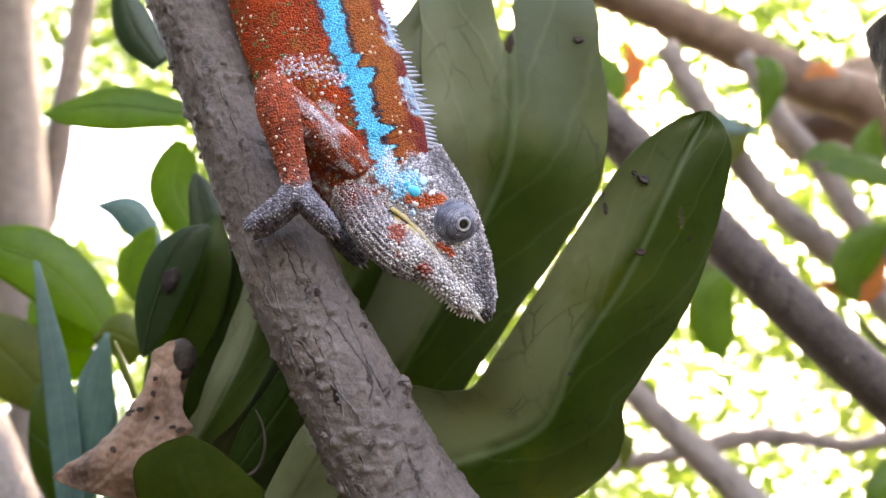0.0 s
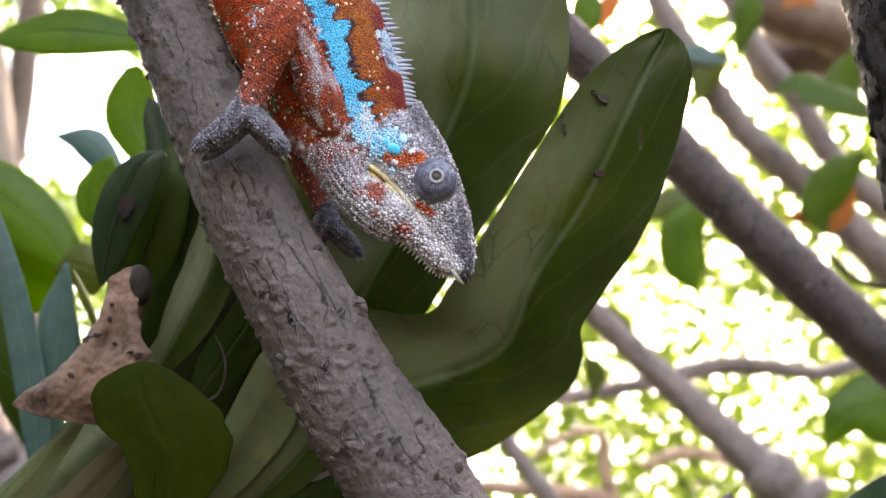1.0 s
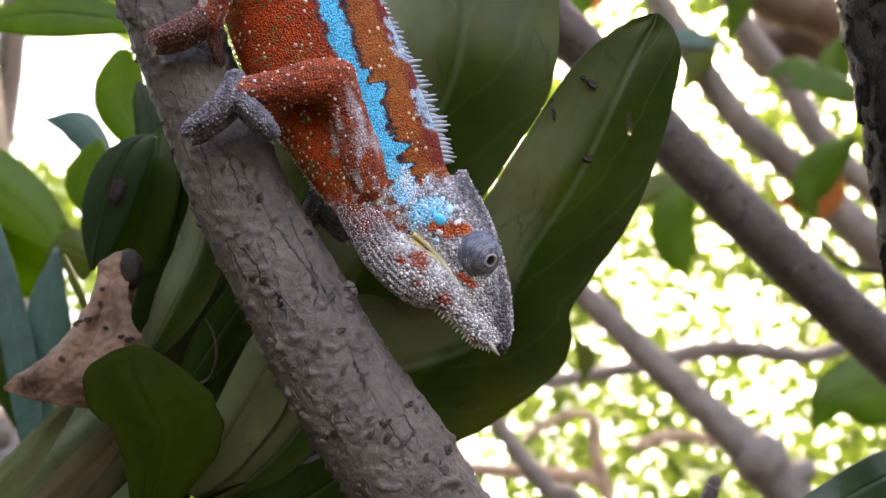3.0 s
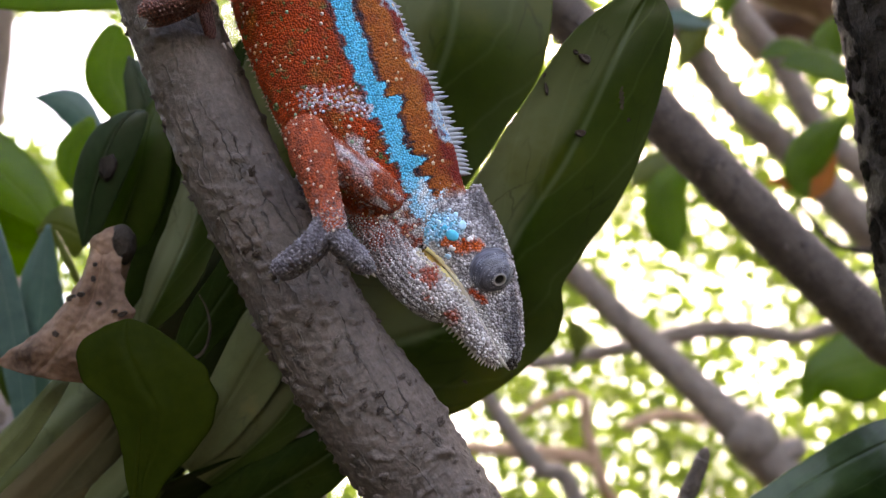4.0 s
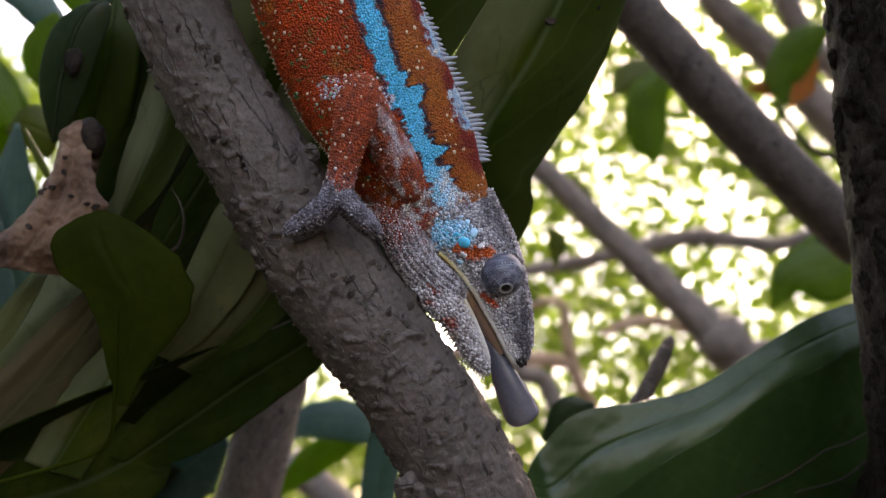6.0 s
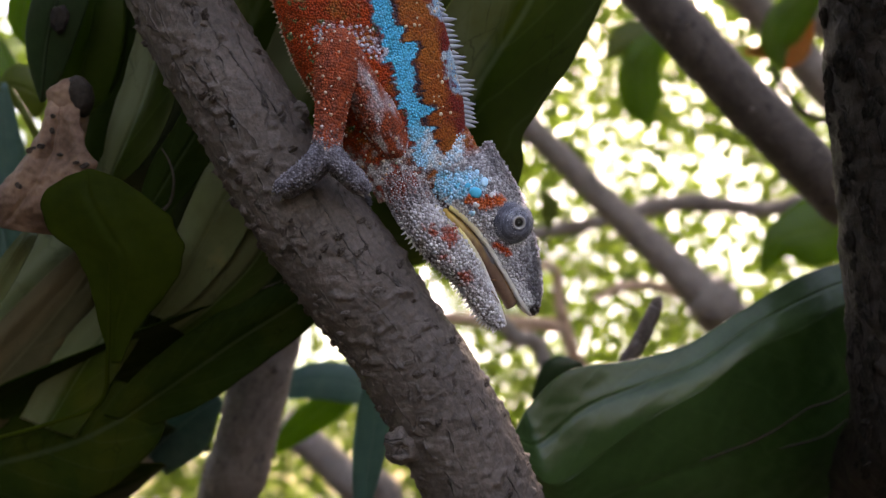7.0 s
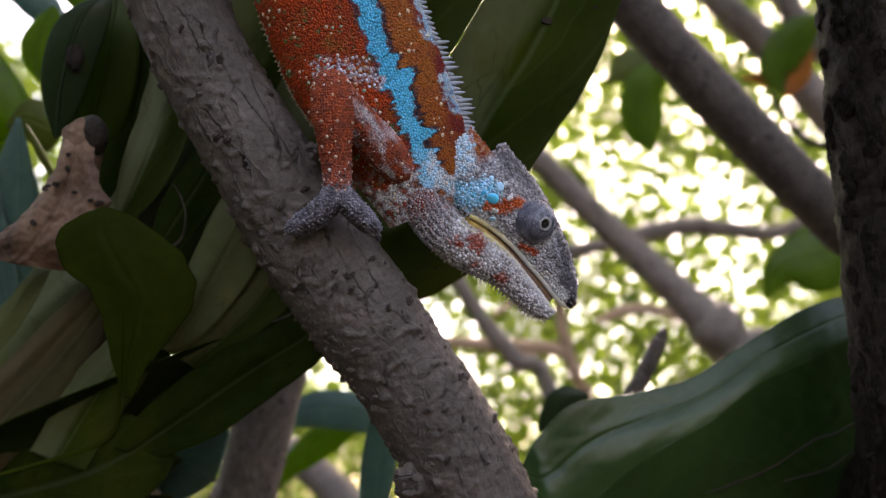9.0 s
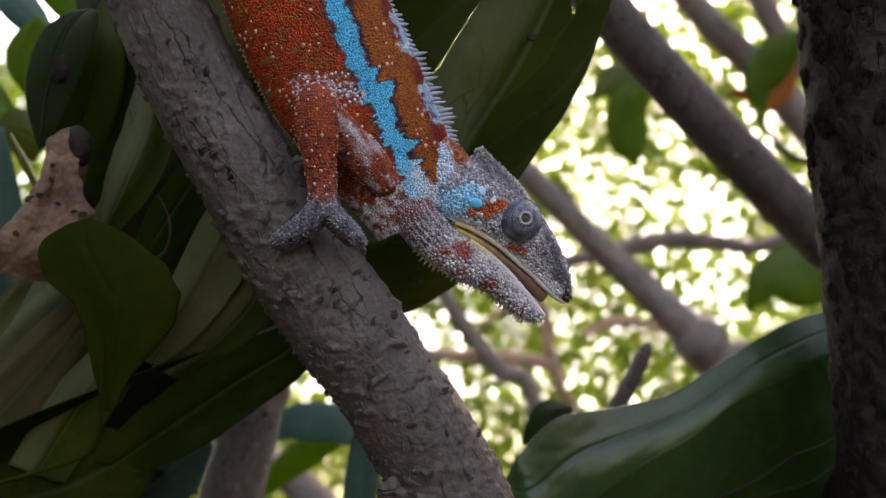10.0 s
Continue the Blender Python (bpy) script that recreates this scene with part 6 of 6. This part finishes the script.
def blue_plates():
    """Flat enlarged scales on the temple."""
    for x, z, r, c in ((2.2, -1.2, 1.75, SKYBLUE), (4.8, 1.5, 1.35, PALEBLUE), (-0.1, 0.6, 0.9, SKYBLUE), (0.8, -7.2, 1.0, PALEBLUE), (6.8, -2.6, 0.9, WHITE), (2.0, -5.0, 0.9, WHITE), (-1.6, 2.0, 0.8, PALEBLUE), (3.3, 4.3, 0.7, PALEBLUE), (-3.2, -1.0, 0.8, PALEBLUE)):
        p, d = min((k for k in head_info if k[1].y < 0), key=lambda k: (k[0].x - x) ** 2 + (k[0].z - z) ** 2)
        a = d.cross(Vector((0.3, 0.2, 1))).normalized()
        b = d.cross(a)
        verts, faces = [], []
        for h, rr in ((-0.3, 1.0), (0.22, 0.94), (0.42, 0.7), (0.5, 0.35)):
            for j in range(12):
                t = 2 * math.pi * j / 12
                k = r * rr * (1 + 0.12 * math.sin(2 * t + x))
                verts.append((p + (a * math.cos(t) + b * math.sin(t)) * k + d * h * r * 0.8) * MM)
        for i in range(3):
            for j in range(12):
                j2 = (j + 1) % 12
                faces.append((i * 12 + j, i * 12 + j2, i * 12 + 12 + j2, i * 12 + 12 + j))
        faces.append(tuple(range(36, 48)))
        mesh_object("temple_scale", verts, faces, BEAD, head, "flat enlarged blue-white scale", [c] * 48)


blue_plates()

# spines
rng = random.Random(8)
line = spline(DORSAL, 56)
rows = []
for k in range(1, 55):
    x, z = line[k]
    dx, dz = line[min(k + 1, 55)] - line[k - 1]
    l = math.hypot(dx, dz)
    nx, nz = -dz / l, dx / l
    h = rng.choice((2.0, 2.6, 3.1, 3.5, 4.0)) * rng.uniform(0.9, 1.1) if k > 30 else rng.uniform(1.2, 2.4)
    rows.append(((x - nx * 0.4, 0, z - nz * 0.4), (x + nx * h + dx / l * 0.7, rng.uniform(-0.4, 0.4), z + nz * h + dz / l * 0.9), rng.uniform(0.8, 1.05)))
cones("dorsal_spine", rows, body, "row of pale pointed crest scales", (0.26, 0.285, 0.33))
line = spline([b for a, b, w in BODY[4:11]], 66)
rows = []
for k in range(1, 65):
    x, z = line[k]
    dx, dz = line[k + 1] - line[k - 1]
    l = math.hypot(dx, dz)
    nx, nz = dz / l, -dx / l
    h = rng.uniform(0.7, 1.3)
    rows.append(((x - nx * 0.5, 0, z - nz * 0.5), (x + nx * h, 0, z + nz * h), 0.6))
cones("belly_spine", rows, body, "row of small pale belly spines", (0.5, 0.40, 0.33))
line = spline([b for a, b, w in JAW], 38)
rows = []
for k in range(1, 37):
    x, z = line[k]
    dx, dz = line[k + 1] - line[k - 1]
    l = math.hypot(dx, dz)
    nx, nz = dz / l, -dx / l
    h = rng.uniform(1.0, 2.1)
    rows.append(((x - nx * 0.6, 0, z - nz * 0.6), (x + nx * h, rng.uniform(-0.8, 0.2), z + nz * h), 0.55))
cones("chin_spine", rows, jaw, "row of pale chin spines", (0.46, 0.44, 0.44))


def casque_part():
    def tint(s, f, p):
        return mixc(mixc((0.26, 0.25, 0.28), BROWN, 0.10), DARK, 0.34 + fbm(Vector((p.x, p.y, p.z)), 0.6))
    st = [((6.8, 11.6), (6.0, 8.2), 1.2), ((10.3, 12.9), (7.9, 7.4), 2.0), ((13.3, 7.1), (9.8, 3.7), 3.0), ((16.5, 0.5), (12.7, -1.9), 4.0), ((18.8, -6.6), (15.3, -8.5), 4.4), ((20.3, -13.0), (17.1, -14.6), 4.4),
          ((21.4, -19.0), (18.4, -20.3), 4.0), ((22.0, -25.3), (19.0, -26.1), 3.2), ((22.0, -31.7), (19.6, -32.1), 2.4), ((20.9, -36.1), (19.0, -36.4), 1.4)]
    ob, info = cham_part("casque", st, 80, 36, tint, SKIN_HEAD, head, "dark granular ridge of the casque", lump=0.35, lump_freq=900)
    granules("scale_cover", info, lambda p, r: shade(mixc(tint(0, 0, p), WHITE, r.choice((0.0, 0.05, 0.2, 0.45))), r), ob, (0.3, 0.55), 0.95, 41, lambda p, r: True, "grey raised scales")


casque_part()


def lining_tint(s, f, p):
    return mixc((0.62, 0.42, 0.12), (0.15, 0.085, 0.06), s * 1.9 + 0.3 * fbm(Vector((p.x, p.y, p.z)), 0.5))


LINING = [((-4.4, -4.0), (-7.1, -6.0), 3.0), ((-0.6, -8.7), (-4.7, -10.0), 4.0), ((3.8, -14.4), (0.0, -16.5), 4.2), ((8.2, -21.6), (4.3, -23.9), 3.6), ((11.8, -29.0), (8.2, -30.9), 2.8), ((14.2, -34.0), (10.8, -36.1), 2.0)]
cham_part("mouth_lining", LINING, 40, 30, lining_tint, tint_material("mouth_flesh", 0.3, 0.5), head, "yellow to dark red mouth lining")


def lips(name, stations, f, parent, tint, label):
    for sgn in (1, -1):
        path = []
        for a, b, w in stations[4 if stations is HEAD else 2:]:
            cs, sn = math.cos(f), math.sin(f) * sgn
            k = (abs(cs) ** 2.3 + abs(sn) ** 2.3) ** (-1 / 2.3)
            path.append(tuple(c * MM for c in ((a[0] + b[0]) / 2 + (a[0] - b[0]) / 2 * cs * k, -w * sn * k, (a[1] + b[1]) / 2 + (a[1] - b[1]) / 2 * cs * k)))
        v, q = tube_data(path, [0.0008] + [0.00085] * (len(path) - 2) + [0.0004], 50, 10, 0.00012, 900)
        cols = [mixc(tint, (0.62, 0.60, 0.60), 2.2 * i / len(v)) for i in range(len(v))]
        mesh_object(name, v, q, tint_material("lip", 0.4), parent, label, cols)


lips("upper_lip", HEAD, 2.62, head, YELLOW, "pale yellow upper lip edge")
lips("lower_lip", JAW, 0.52, jaw, YELLOW, "pale yellow lower lip edge")

# legs: each bone points along -z of its own space
UPPER, LOWER = 29.5, 26.0   # bone lengths in millimetres


def bone(name, r0, r1, pale, label):
    st = []
    l = LOWER if "fore" in name or "shin" in name else UPPER
    for z, r in ((r0 * 0.98, r0 * 0.08), (r0 * 0.9, r0 * 0.42), (r0 * 0.6, r0 * 0.78), (0.0, r0), (-l * 0.25, r0 * 1.08), (-l * 0.5, (r0 + r1) / 2), (-l * 0.8, r1), (-l, r1), (-l - r1 * 0.6, r1 * 0.78), (-l - r1 * 0.9, r1 * 0.42), (-l - r1 * 0.98, r1 * 0.08)):
        st.append(((r, z), (-r, z), r))
    ob, info = cham_part(name, st, 90, 48, leg_tint(pale), SKIN, chameleon, label, lump=0.25, lump_freq=500)
    fn = leg_tint(pale)
    reach = l + r0 + r1
    granules("scale_cover", info, lambda p, r: shade(fn((r0 - p.z) / reach, 0, p), r), ob, (0.26, 0.36), 0.92, 51 + len(name), lambda p, r: True, "fine packed scales")
    granules("scale_cover", info, lambda p, r: r.choice(((0.56, 0.44, 0.39), (0.60, 0.53, 0.52), (0.50, 0.34, 0.26))), ob, (0.30, 0.60), 2.3, 11 + len(name), lambda p, r: r.random() < 0.12, "pale raised scales")
    return ob


def foot(name, flip):
    def toe(path, radii):
        return tube_data([tuple(c * MM for c in p) for p in path], [r * MM for r in radii], 26, 14, 0.0001, 900)
    parts = [toe([(0, 0, 6), (0, 0, 4.4), (-0.5, -0.6, 0), (-3.5, -1.2, -4.0), (-8, -1.0, -7.2), (-12, -0.2, -9.6), (-13.8, 0.6, -10.8)], [0.6, 2.6, 3.4, 3.2, 2.7, 2.1, 0.6]),
             toe([(0, 1.2, 4.5), (0, 1.2, 3), (-1, 1.4, -2.5), (-5, 1.6, -7), (-9.5, 2.2, -10.6), (-12, 3, -12.6)], [0.6, 2.4, 2.9, 2.6, 2.1, 0.6]),
             toe([(0, 0, 5), (0, 0, 3.6), (1.2, -0.6, -1), (4.2, -0.9, -4.4), (7.6, -0.2, -7.6), (9.6, 1.2, -10.2), (10, 2.2, -11.4)], [0.6, 2.6, 3.2, 2.9, 2.4, 1.8, 0.6]),
             toe([(0, 1.2, 4.5), (0, 1.2, 3), (1.6, 1.6, -3), (4.6, 2.2, -7), (7, 3.2, -10), (8, 4.4, -11.6)], [0.6, 2.4, 2.8, 2.4, 1.9, 0.6])]
    if flip < 0:
        for i in (2, 3):
            parts[i] = ([Vector((v.x * 0.25, v.y + max(0.0, v.x) * 1.0, v.z * 0.9)) for v in parts[i][0]], parts[i][1])
    verts, faces = [], []
    for v, f in parts:
        k = len(verts)
        verts += v
        faces += [tuple(i + k for i in q) for q in f]
    tint = [foot_tint(0, 0, v * 1000) for v in verts]
    if flip < 0:
        tint = [mixc(c, (0.16, 0.05, 0.035), 0.75) for c in tint]
    ob = mesh_object(name, verts, faces, SKIN, chameleon, "reddish-brown gripping hind foot" if flip < 0 else "grey scaly two-toed gripping foot", tint)
    skin = [(v * 1000, Vector((0.25 * v.x / 0.004, -1, 0.2)).normalized()) for v in verts if v.y < 0.001]
    granules("scale_cover", skin, lambda p, r: shade(mixc(foot_tint(0, 0, p) if flip > 0 else (0.18, 0.06, 0.045), (0.44, 0.42, 0.46), r.choice((0.0, 0.0, 0.1, 0.3))), r), ob, (0.24, 0.38), 1.0, 31, lambda p, r: True, "pale raised scales")
    claws = []
    for x, y, z in ((-13.6, 0.5, -10.7), (-11.8, 2.9, -12.5), (9.9, 2.1, -11.3), (7.9, 4.2, -11.5)):
        claws.append(((x, y, z), (x + math.copysign(1.3, x), y + 0.8, z - 1.3), 0.5))
    cones("claw", claws, ob, "short pale claws", (0.35, 0.32, 0.3))
    return ob


front_upper = bone("front_upper_arm", 5.2, 4.8, False, "red upper foreleg with white scales")
front_lower = bone("front_forearm", 5.2, 3.8, True, "red forearm fading to grey at the wrist")
front_foot = foot("front_foot", 1)
far_upper = bone("far_upper_arm", 4.4, 4.0, False, "red upper foreleg with white scales")
far_lower = bone("far_forearm", 4.2, 3.0, True, "red forearm fading to grey at the wrist")
far_foot = foot("far_front_foot", 1)
hind_upper = bone("hind_thigh", 6.0, 5.0, False, "red thigh with white scales")
hind_lower = bone("hind_shin", 5.0, 3.8, False, "red shin with white scales")
hind_foot = foot("hind_foot", -1)


def tongue_part():
    v, f = tube_data([(0, 0, 0), (0, 0, -0.03), (0, 0, -0.045), (0, 0, -0.052), (0, 0, -0.056), (0, 0, -0.0575)], [0.0014, 0.0022, 0.0044, 0.0052, 0.0048, 0.0016], 40, 20, 0.0002, 500)
    return mesh_object("tongue", v, f, tint_material("tongue_flesh", 0.25, 0.6), head, "wet grey-pink sticky tongue", [mixc((0.045, 0.048, 0.072), (0.12, 0.11, 0.125), 1.6 * i / len(v) - 0.3) for i in range(len(v))])


tongue = tongue_part()


def cricket_thing():
    ob = thing("cricket", (0, YC, 0), "small brown cricket, later held in the chameleon's mouth", "insect")
    def tint(s, f, p):
        return mixc((0.10, 0.045, 0.022), (0.26, 0.14, 0.075), 0.5 + fbm(Vector((p.x, p.y, p.z)), 0.9))
    st = [((0.6, 6.5), (-0.6, 6.5), 0.6), ((1.8, 5), (-1.8, 5), 1.8), ((2.3, 2), (-2.3, 2), 2.2), ((2.1, -2), (-2.1, -2), 2.0), ((1.5, -5), (-1.5, -5), 1.4), ((0.4, -7), (-0.4, -7), 0.4)]
    cham_part("abdomen", st, 40, 20, tint, BEAD, ob, lump=0.25, lump_freq=900)
    for k, path in enumerate((((1, -2, 2), (4, -3.5, 4), (6, -3, -3)), ((-1, -2, 1), (-4, -3, 3), (-5, -3, -4)), ((0.5, -1.5, -3), (3, -2.5, -4), (4.5, -2, -9)), ((0, -1, -6), (1.5, -2, -10), (4, -2, -14)))):
        v, f = tube_data([tuple(c * MM for c in p) for p in path], [0.0004, 0.00025, 0.00012], 20, 8)
        mesh_object("leg", v, f, BEAD, ob, tint=[(0.13, 0.065, 0.035)] * len(v))
    return ob


cricket = cricket_thing()
CRICKET_START = (0.0601, 0.2360, -0.1215)


# ---- motion of the animal, in the tree's frame ----
BODY_REF, HEAD_REF = (-0.0142, 0.0334), (0.0030, 0.0006)
BODY_ROWS = [
    (0.0, -0.0435, 0.0817, -2.9),
    (0.5, -0.0414, 0.0762, -1.3),
    (1.0, -0.0365, 0.0711, -3.4),
    (1.5, -0.0326, 0.0661, -3.5),
    (2.0, -0.0288, 0.0597, -1.5),
    (2.5, -0.0254, 0.0532, -1.5),
    (3.0, -0.0241, 0.0494, 0.0),
    (4.5, -0.0142, 0.0334, 0.0),
    (5.0, -0.0110, 0.0246, -1.8),
    (5.5, -0.0089, 0.0198, -0.6),
    (6.0, -0.0031, 0.0112, 0.1),
    (6.2, 0.0007, 0.0077, 1.8),
    (7.3, -0.0027, 0.0132, -9.9),
    (7.5, -0.0024, 0.0132, -9.3),
    (8.0, -0.0039, 0.0136, -5.1),
    (8.5, -0.0054, 0.0154, -2.7),
    (9.0, -0.0053, 0.0161, -2.0),
    (9.5, -0.0065, 0.0163, 0.8),
    (10.0, -0.0070, 0.0163, 1.7),
]
HEAD_ROWS = [   # seconds, x, z, turn in the plane of the body, roll about the snout
    (0.0, -0.0275, 0.0510, 6.0, 0),
    (0.5, -0.0247, 0.0462, 6.2, -1),
    (1.0, -0.0207, 0.0404, 5.2, -3),
    (1.5, -0.0178, 0.0352, 4.6, -3),
    (2.0, -0.0134, 0.0279, 3.4, -3),
    (2.5, -0.0087, 0.0207, 2.3, -4),
    (3.0, -0.0058, 0.0173, 2.1, -5),
    (4.5, 0.0030, 0.0006, 0.0, 0),
    (5.0, 0.0039, -0.0100, 0.3, 0),
    (5.5, 0.0066, -0.0151, 0.9, 1),
    (6.0, 0.0123, -0.0263, 0.5, 2),
    (6.2, 0.0180, -0.0324, 3.3, 0),
    (7.3, 0.0162, -0.0231, 5.3, -18),
    (7.5, 0.0162, -0.0235, 6.7, -14),
    (8.0, 0.0164, -0.0222, 8.0, -6),
    (8.5, 0.0166, -0.0181, 14.9, 0),
    (9.0, 0.0200, -0.0159, 13.3, -5),
    (9.5, 0.0191, -0.0147, 15.4, -12),
    (10.0, 0.0195, -0.0134, 20.6, -4),
]
JAW_ROWS = [(0, -9), (3.2, -9), (4.2, -6.5), (4.5, -5), (5.0, -3), (5.5, 1), (6.0, 4), (6.2, 6), (6.6, 14), (7.3, 0), (7.5, 6), (7.65, 10), (7.9, 1), (8.2, 10), (8.5, -2), (9.0, 0), (9.4, 16), (9.5, 14), (9.7, 4), (10.0, 4)]
EYE_ROWS = [(0, 24, -18), (0.5, 15, -8), (1.0, 2, 4), (1.5, 20, 10), (2.0, 10, 10), (2.5, 28, -22), (3.2, 30, -24), (4.5, 18, -30), (5.5, 10, -30), (6.2, 10, -34), (7.3, 0, 5), (7.5, 20, 4), (8.2, 24, 0), (9.0, 18, -10), (9.5, 14, 8), (10.0, 8, 6)]
TONGUE_ROWS = [(0, -23, 0), (3.8, -23, 0), (4.5, -17, 0), (5.0, -8, 0), (5.5, 8, -3), (5.8, 13, -4), (6.0, 19, -5), (6.1, 28, 0), (6.2, 43, 3), (6.3, 50, 5), (6.4, 45, 5), (6.8, -5, 0), (7.3, -23, 0), (10.0, -23, 0)]
GRIP_A, GRIP_B = (-0.0552, 0.1970, 0.0482), (-0.0189, 0.1955, -0.0132)
FRONT_FOOT = [(0.0, GRIP_A, 0), (3.0, GRIP_A, 0), (3.2, (-0.0524, 0.1930, 0.0506), 8), (3.5, (-0.0414, 0.1850, 0.0342), 10), (3.9, (-0.0298, 0.1850, 0.0124), 5), (4.3, (-0.0221, 0.1920, -0.0090), -8), (4.5, GRIP_B, 0), (10.0, GRIP_B, 0)]
HIND_FOOT = [(0.0, (-0.0662, 0.1980, 0.1255), 10), (1.2, (-0.0628, 0.1920, 0.1090), 10), (1.8, (-0.0620, 0.1940, 0.0801), 5), (2.1, (-0.0630, 0.2000, 0.0692), -16), (10.0, (-0.0630, 0.2000, 0.0692), -16)]
FAR_FOOT = [(0.0, (-0.0527, 0.2320, 0.0439), 0), (0.4, (-0.0522, 0.2340, 0.0433), 0), (0.9, (-0.0411, 0.2380, 0.0230), 0), (4.3, (-0.0411, 0.2380, 0.0230), 0), (5.0, (-0.0219, 0.2400, -0.0210), 0), (10.0, (-0.0219, 0.2400, -0.0210), 0)]
SHOULDER, FAR_SHOULDER, HIP = (*(2.50, -23.11), -5.2), (*(2.50, -23.11), 5.0), (*(-40.59, 65.57), -9.0)


def at_time(rows, t):
    """Values between rows, straight from one to the next."""
    for a, b in zip(rows, rows[1:]):
        if a[0] <= t <= b[0]:
            f = (t - a[0]) / (b[0] - a[0])
            f = f * f * (3 - 2 * f)
            return [Vector(x) * (1 - f) + Vector(y) * f if isinstance(x, tuple) else x + (y - x) * f for x, y in zip(a[1:], b[1:])]
    return list(rows[-1][1:])


def flat(x, z, deg, y=0.0):
    return pose(x, y, z, 0, -deg, 0)


def limb(upper, lower, paw, root, joint, foot_pose, pole):
    """Poses of two bones from a joint on the body to the ankle, bent towards pole."""
    s = (root @ Matrix.Translation(Vector((joint[0], joint[2], joint[1])) * MM)).translation
    w = foot_pose.translation
    d = w - s
    b, b2 = UPPER * MM, LOWER * MM
    reach = min(max(d.length, b - b2 + 1e-4), 0.995 * (b + b2))
    u = d.normalized()
    p = Vector(pole)
    p = (p - u * p.dot(u)).normalized()
    along = (b * b - b2 * b2 + reach * reach) / (2 * reach)
    e = s + u * along + p * math.sqrt(max(1e-9, b * b - along * along))
    out = []
    for a, c in ((s, e), (e, w)):
        z = (a - c).normalized()
        y = Vector((0, 1, 0))
        x = y.cross(z).normalized()
        y = z.cross(x)
        m = Matrix((x, y, z)).transposed().to_4x4()
        m.translation = a
        out.append(m)
    inv = root.inverted()
    return [(upper, inv @ out[0]), (lower, inv @ out[1]), (paw, inv @ foot_pose)]


def motions():
    times = sorted({r[0] for r in BODY_ROWS + HEAD_ROWS} | {3.2, 3.5, 3.9, 4.3, 6.3, 6.4, 6.5, 6.6, 6.7, 6.8, 1.2, 1.8, 2.2, 7.65, 7.9, 8.2, 8.8, 9.2, 9.4, 9.7, 6.1, 5.8})
    bt, ht = [r[0] for r in BODY_ROWS], [r[0] for r in HEAD_ROWS]
    keyed = {}
    for t in times:
        bx, bz, ba = (np.interp(t, bt, [r[k] for r in BODY_ROWS]) for k in (1, 2, 3))
        hx, hz, ha, hr = (np.interp(t, ht, [r[k] for r in HEAD_ROWS]) for k in (1, 2, 3, 4))
        root, hd = flat(bx, bz, ba, YC), flat(hx, hz, ha, YC) @ Matrix.Rotation(radians(hr), 4, Vector((0.375, 0, -0.927)))
        inv = root.inverted()
        rows = [(chameleon, TILT @ root), (head, inv @ hd)]
        ref = Vector(((HEAD_REF[0] - BODY_REF[0]), 0, (HEAD_REF[1] - BODY_REF[1])))
        rel = inv @ hd
        shift = (rel.translation - ref) * 0.5
        rows.append((throat, Matrix.Translation(shift) @ pose(0, 0, 0, 0, -(ha - ba) * 0.5, 0)))
        j = at_time(JAW_ROWS, t)[0]
        hinge = Matrix.Translation(Vector((HINGE[0], 0, HINGE[1])) * MM)
        rows.append((jaw, hinge @ pose(0, 0, 0, 0, j, 0) @ hinge.inverted()))
        ex, ez = at_time(EYE_ROWS, t)
        rows.append((eye, pose(EYE[0] * MM, -5.6 * MM, EYE[1] * MM, -ez, 0, ex)))
        out, swing = at_time(TONGUE_ROWS, t)
        ax, az = (0.00, -9.37)
        way = Vector(((16.39, -39.03)[0] - ax, 0, (16.39, -39.03)[1] - az)).normalized()
        base = Vector((ax, 1.8 * min(1.0, max(0.0, -out / 12)), az)) * MM + way * ((out - 26) * MM)
        rows.append((tongue, Matrix.Translation(base) @ pose(0, 0, 0, 0, -math.degrees(math.atan2(way.x, -way.z)) - swing, 0)))
        bite = hd @ Matrix.Translation(Vector((9.4, -0.5, -27.5)) * MM) @ pose(0, 0, 0, 0, -32, 0)
        rest = pose(*CRICKET_START, 0, 60, 0)
        tip = hd @ Matrix.Translation(base) @ pose(0, 0, 0, 0, -math.degrees(math.atan2(way.x, -way.z)) - swing, 0) @ Matrix.Translation((0, -0.002, -0.060))
        f = 0.0 if t <= 6.3 else min(1.0, (t - 6.3) / 0.5)
        f = f * f * (3 - 2 * f)
        place = tip.translation.lerp(bite.translation, f) if t > 6.25 else rest.translation
        rows.append((cricket, TILT @ Matrix.LocRotScale(place, rest.to_quaternion().slerp(bite.to_quaternion(), f), None)))
        f, a = at_time(FRONT_FOOT, t)
        high = max(0.0, 1 - abs(t - 2.7) / 1.2)
        pole = Vector((-1, -0.9, 0.75)) * (1 - high) + Vector((0.35, -0.25, 1.4)) * high
        rows += limb(front_upper, front_lower, front_foot, root, SHOULDER, flat(f.x, f.z, a, f.y), pole)
        f, a = at_time(FAR_FOOT, t)
        rows += limb(far_upper, far_lower, far_foot, root, FAR_SHOULDER, flat(f.x, f.z, a, f.y), (-0.8, 1, 0.5))
        f, a = at_time(HIND_FOOT, t)
        rows += limb(hind_upper, hind_lower, hind_foot, root, HIP, flat(f.x, f.z, a, f.y), (0.6, -0.6, 0.6))
        for ob, m in rows:
            keyed.setdefault(ob.name, (ob, []))[1].append((t, m))
    for ob, rows in keyed.values():
        walk(ob, rows)


motions()
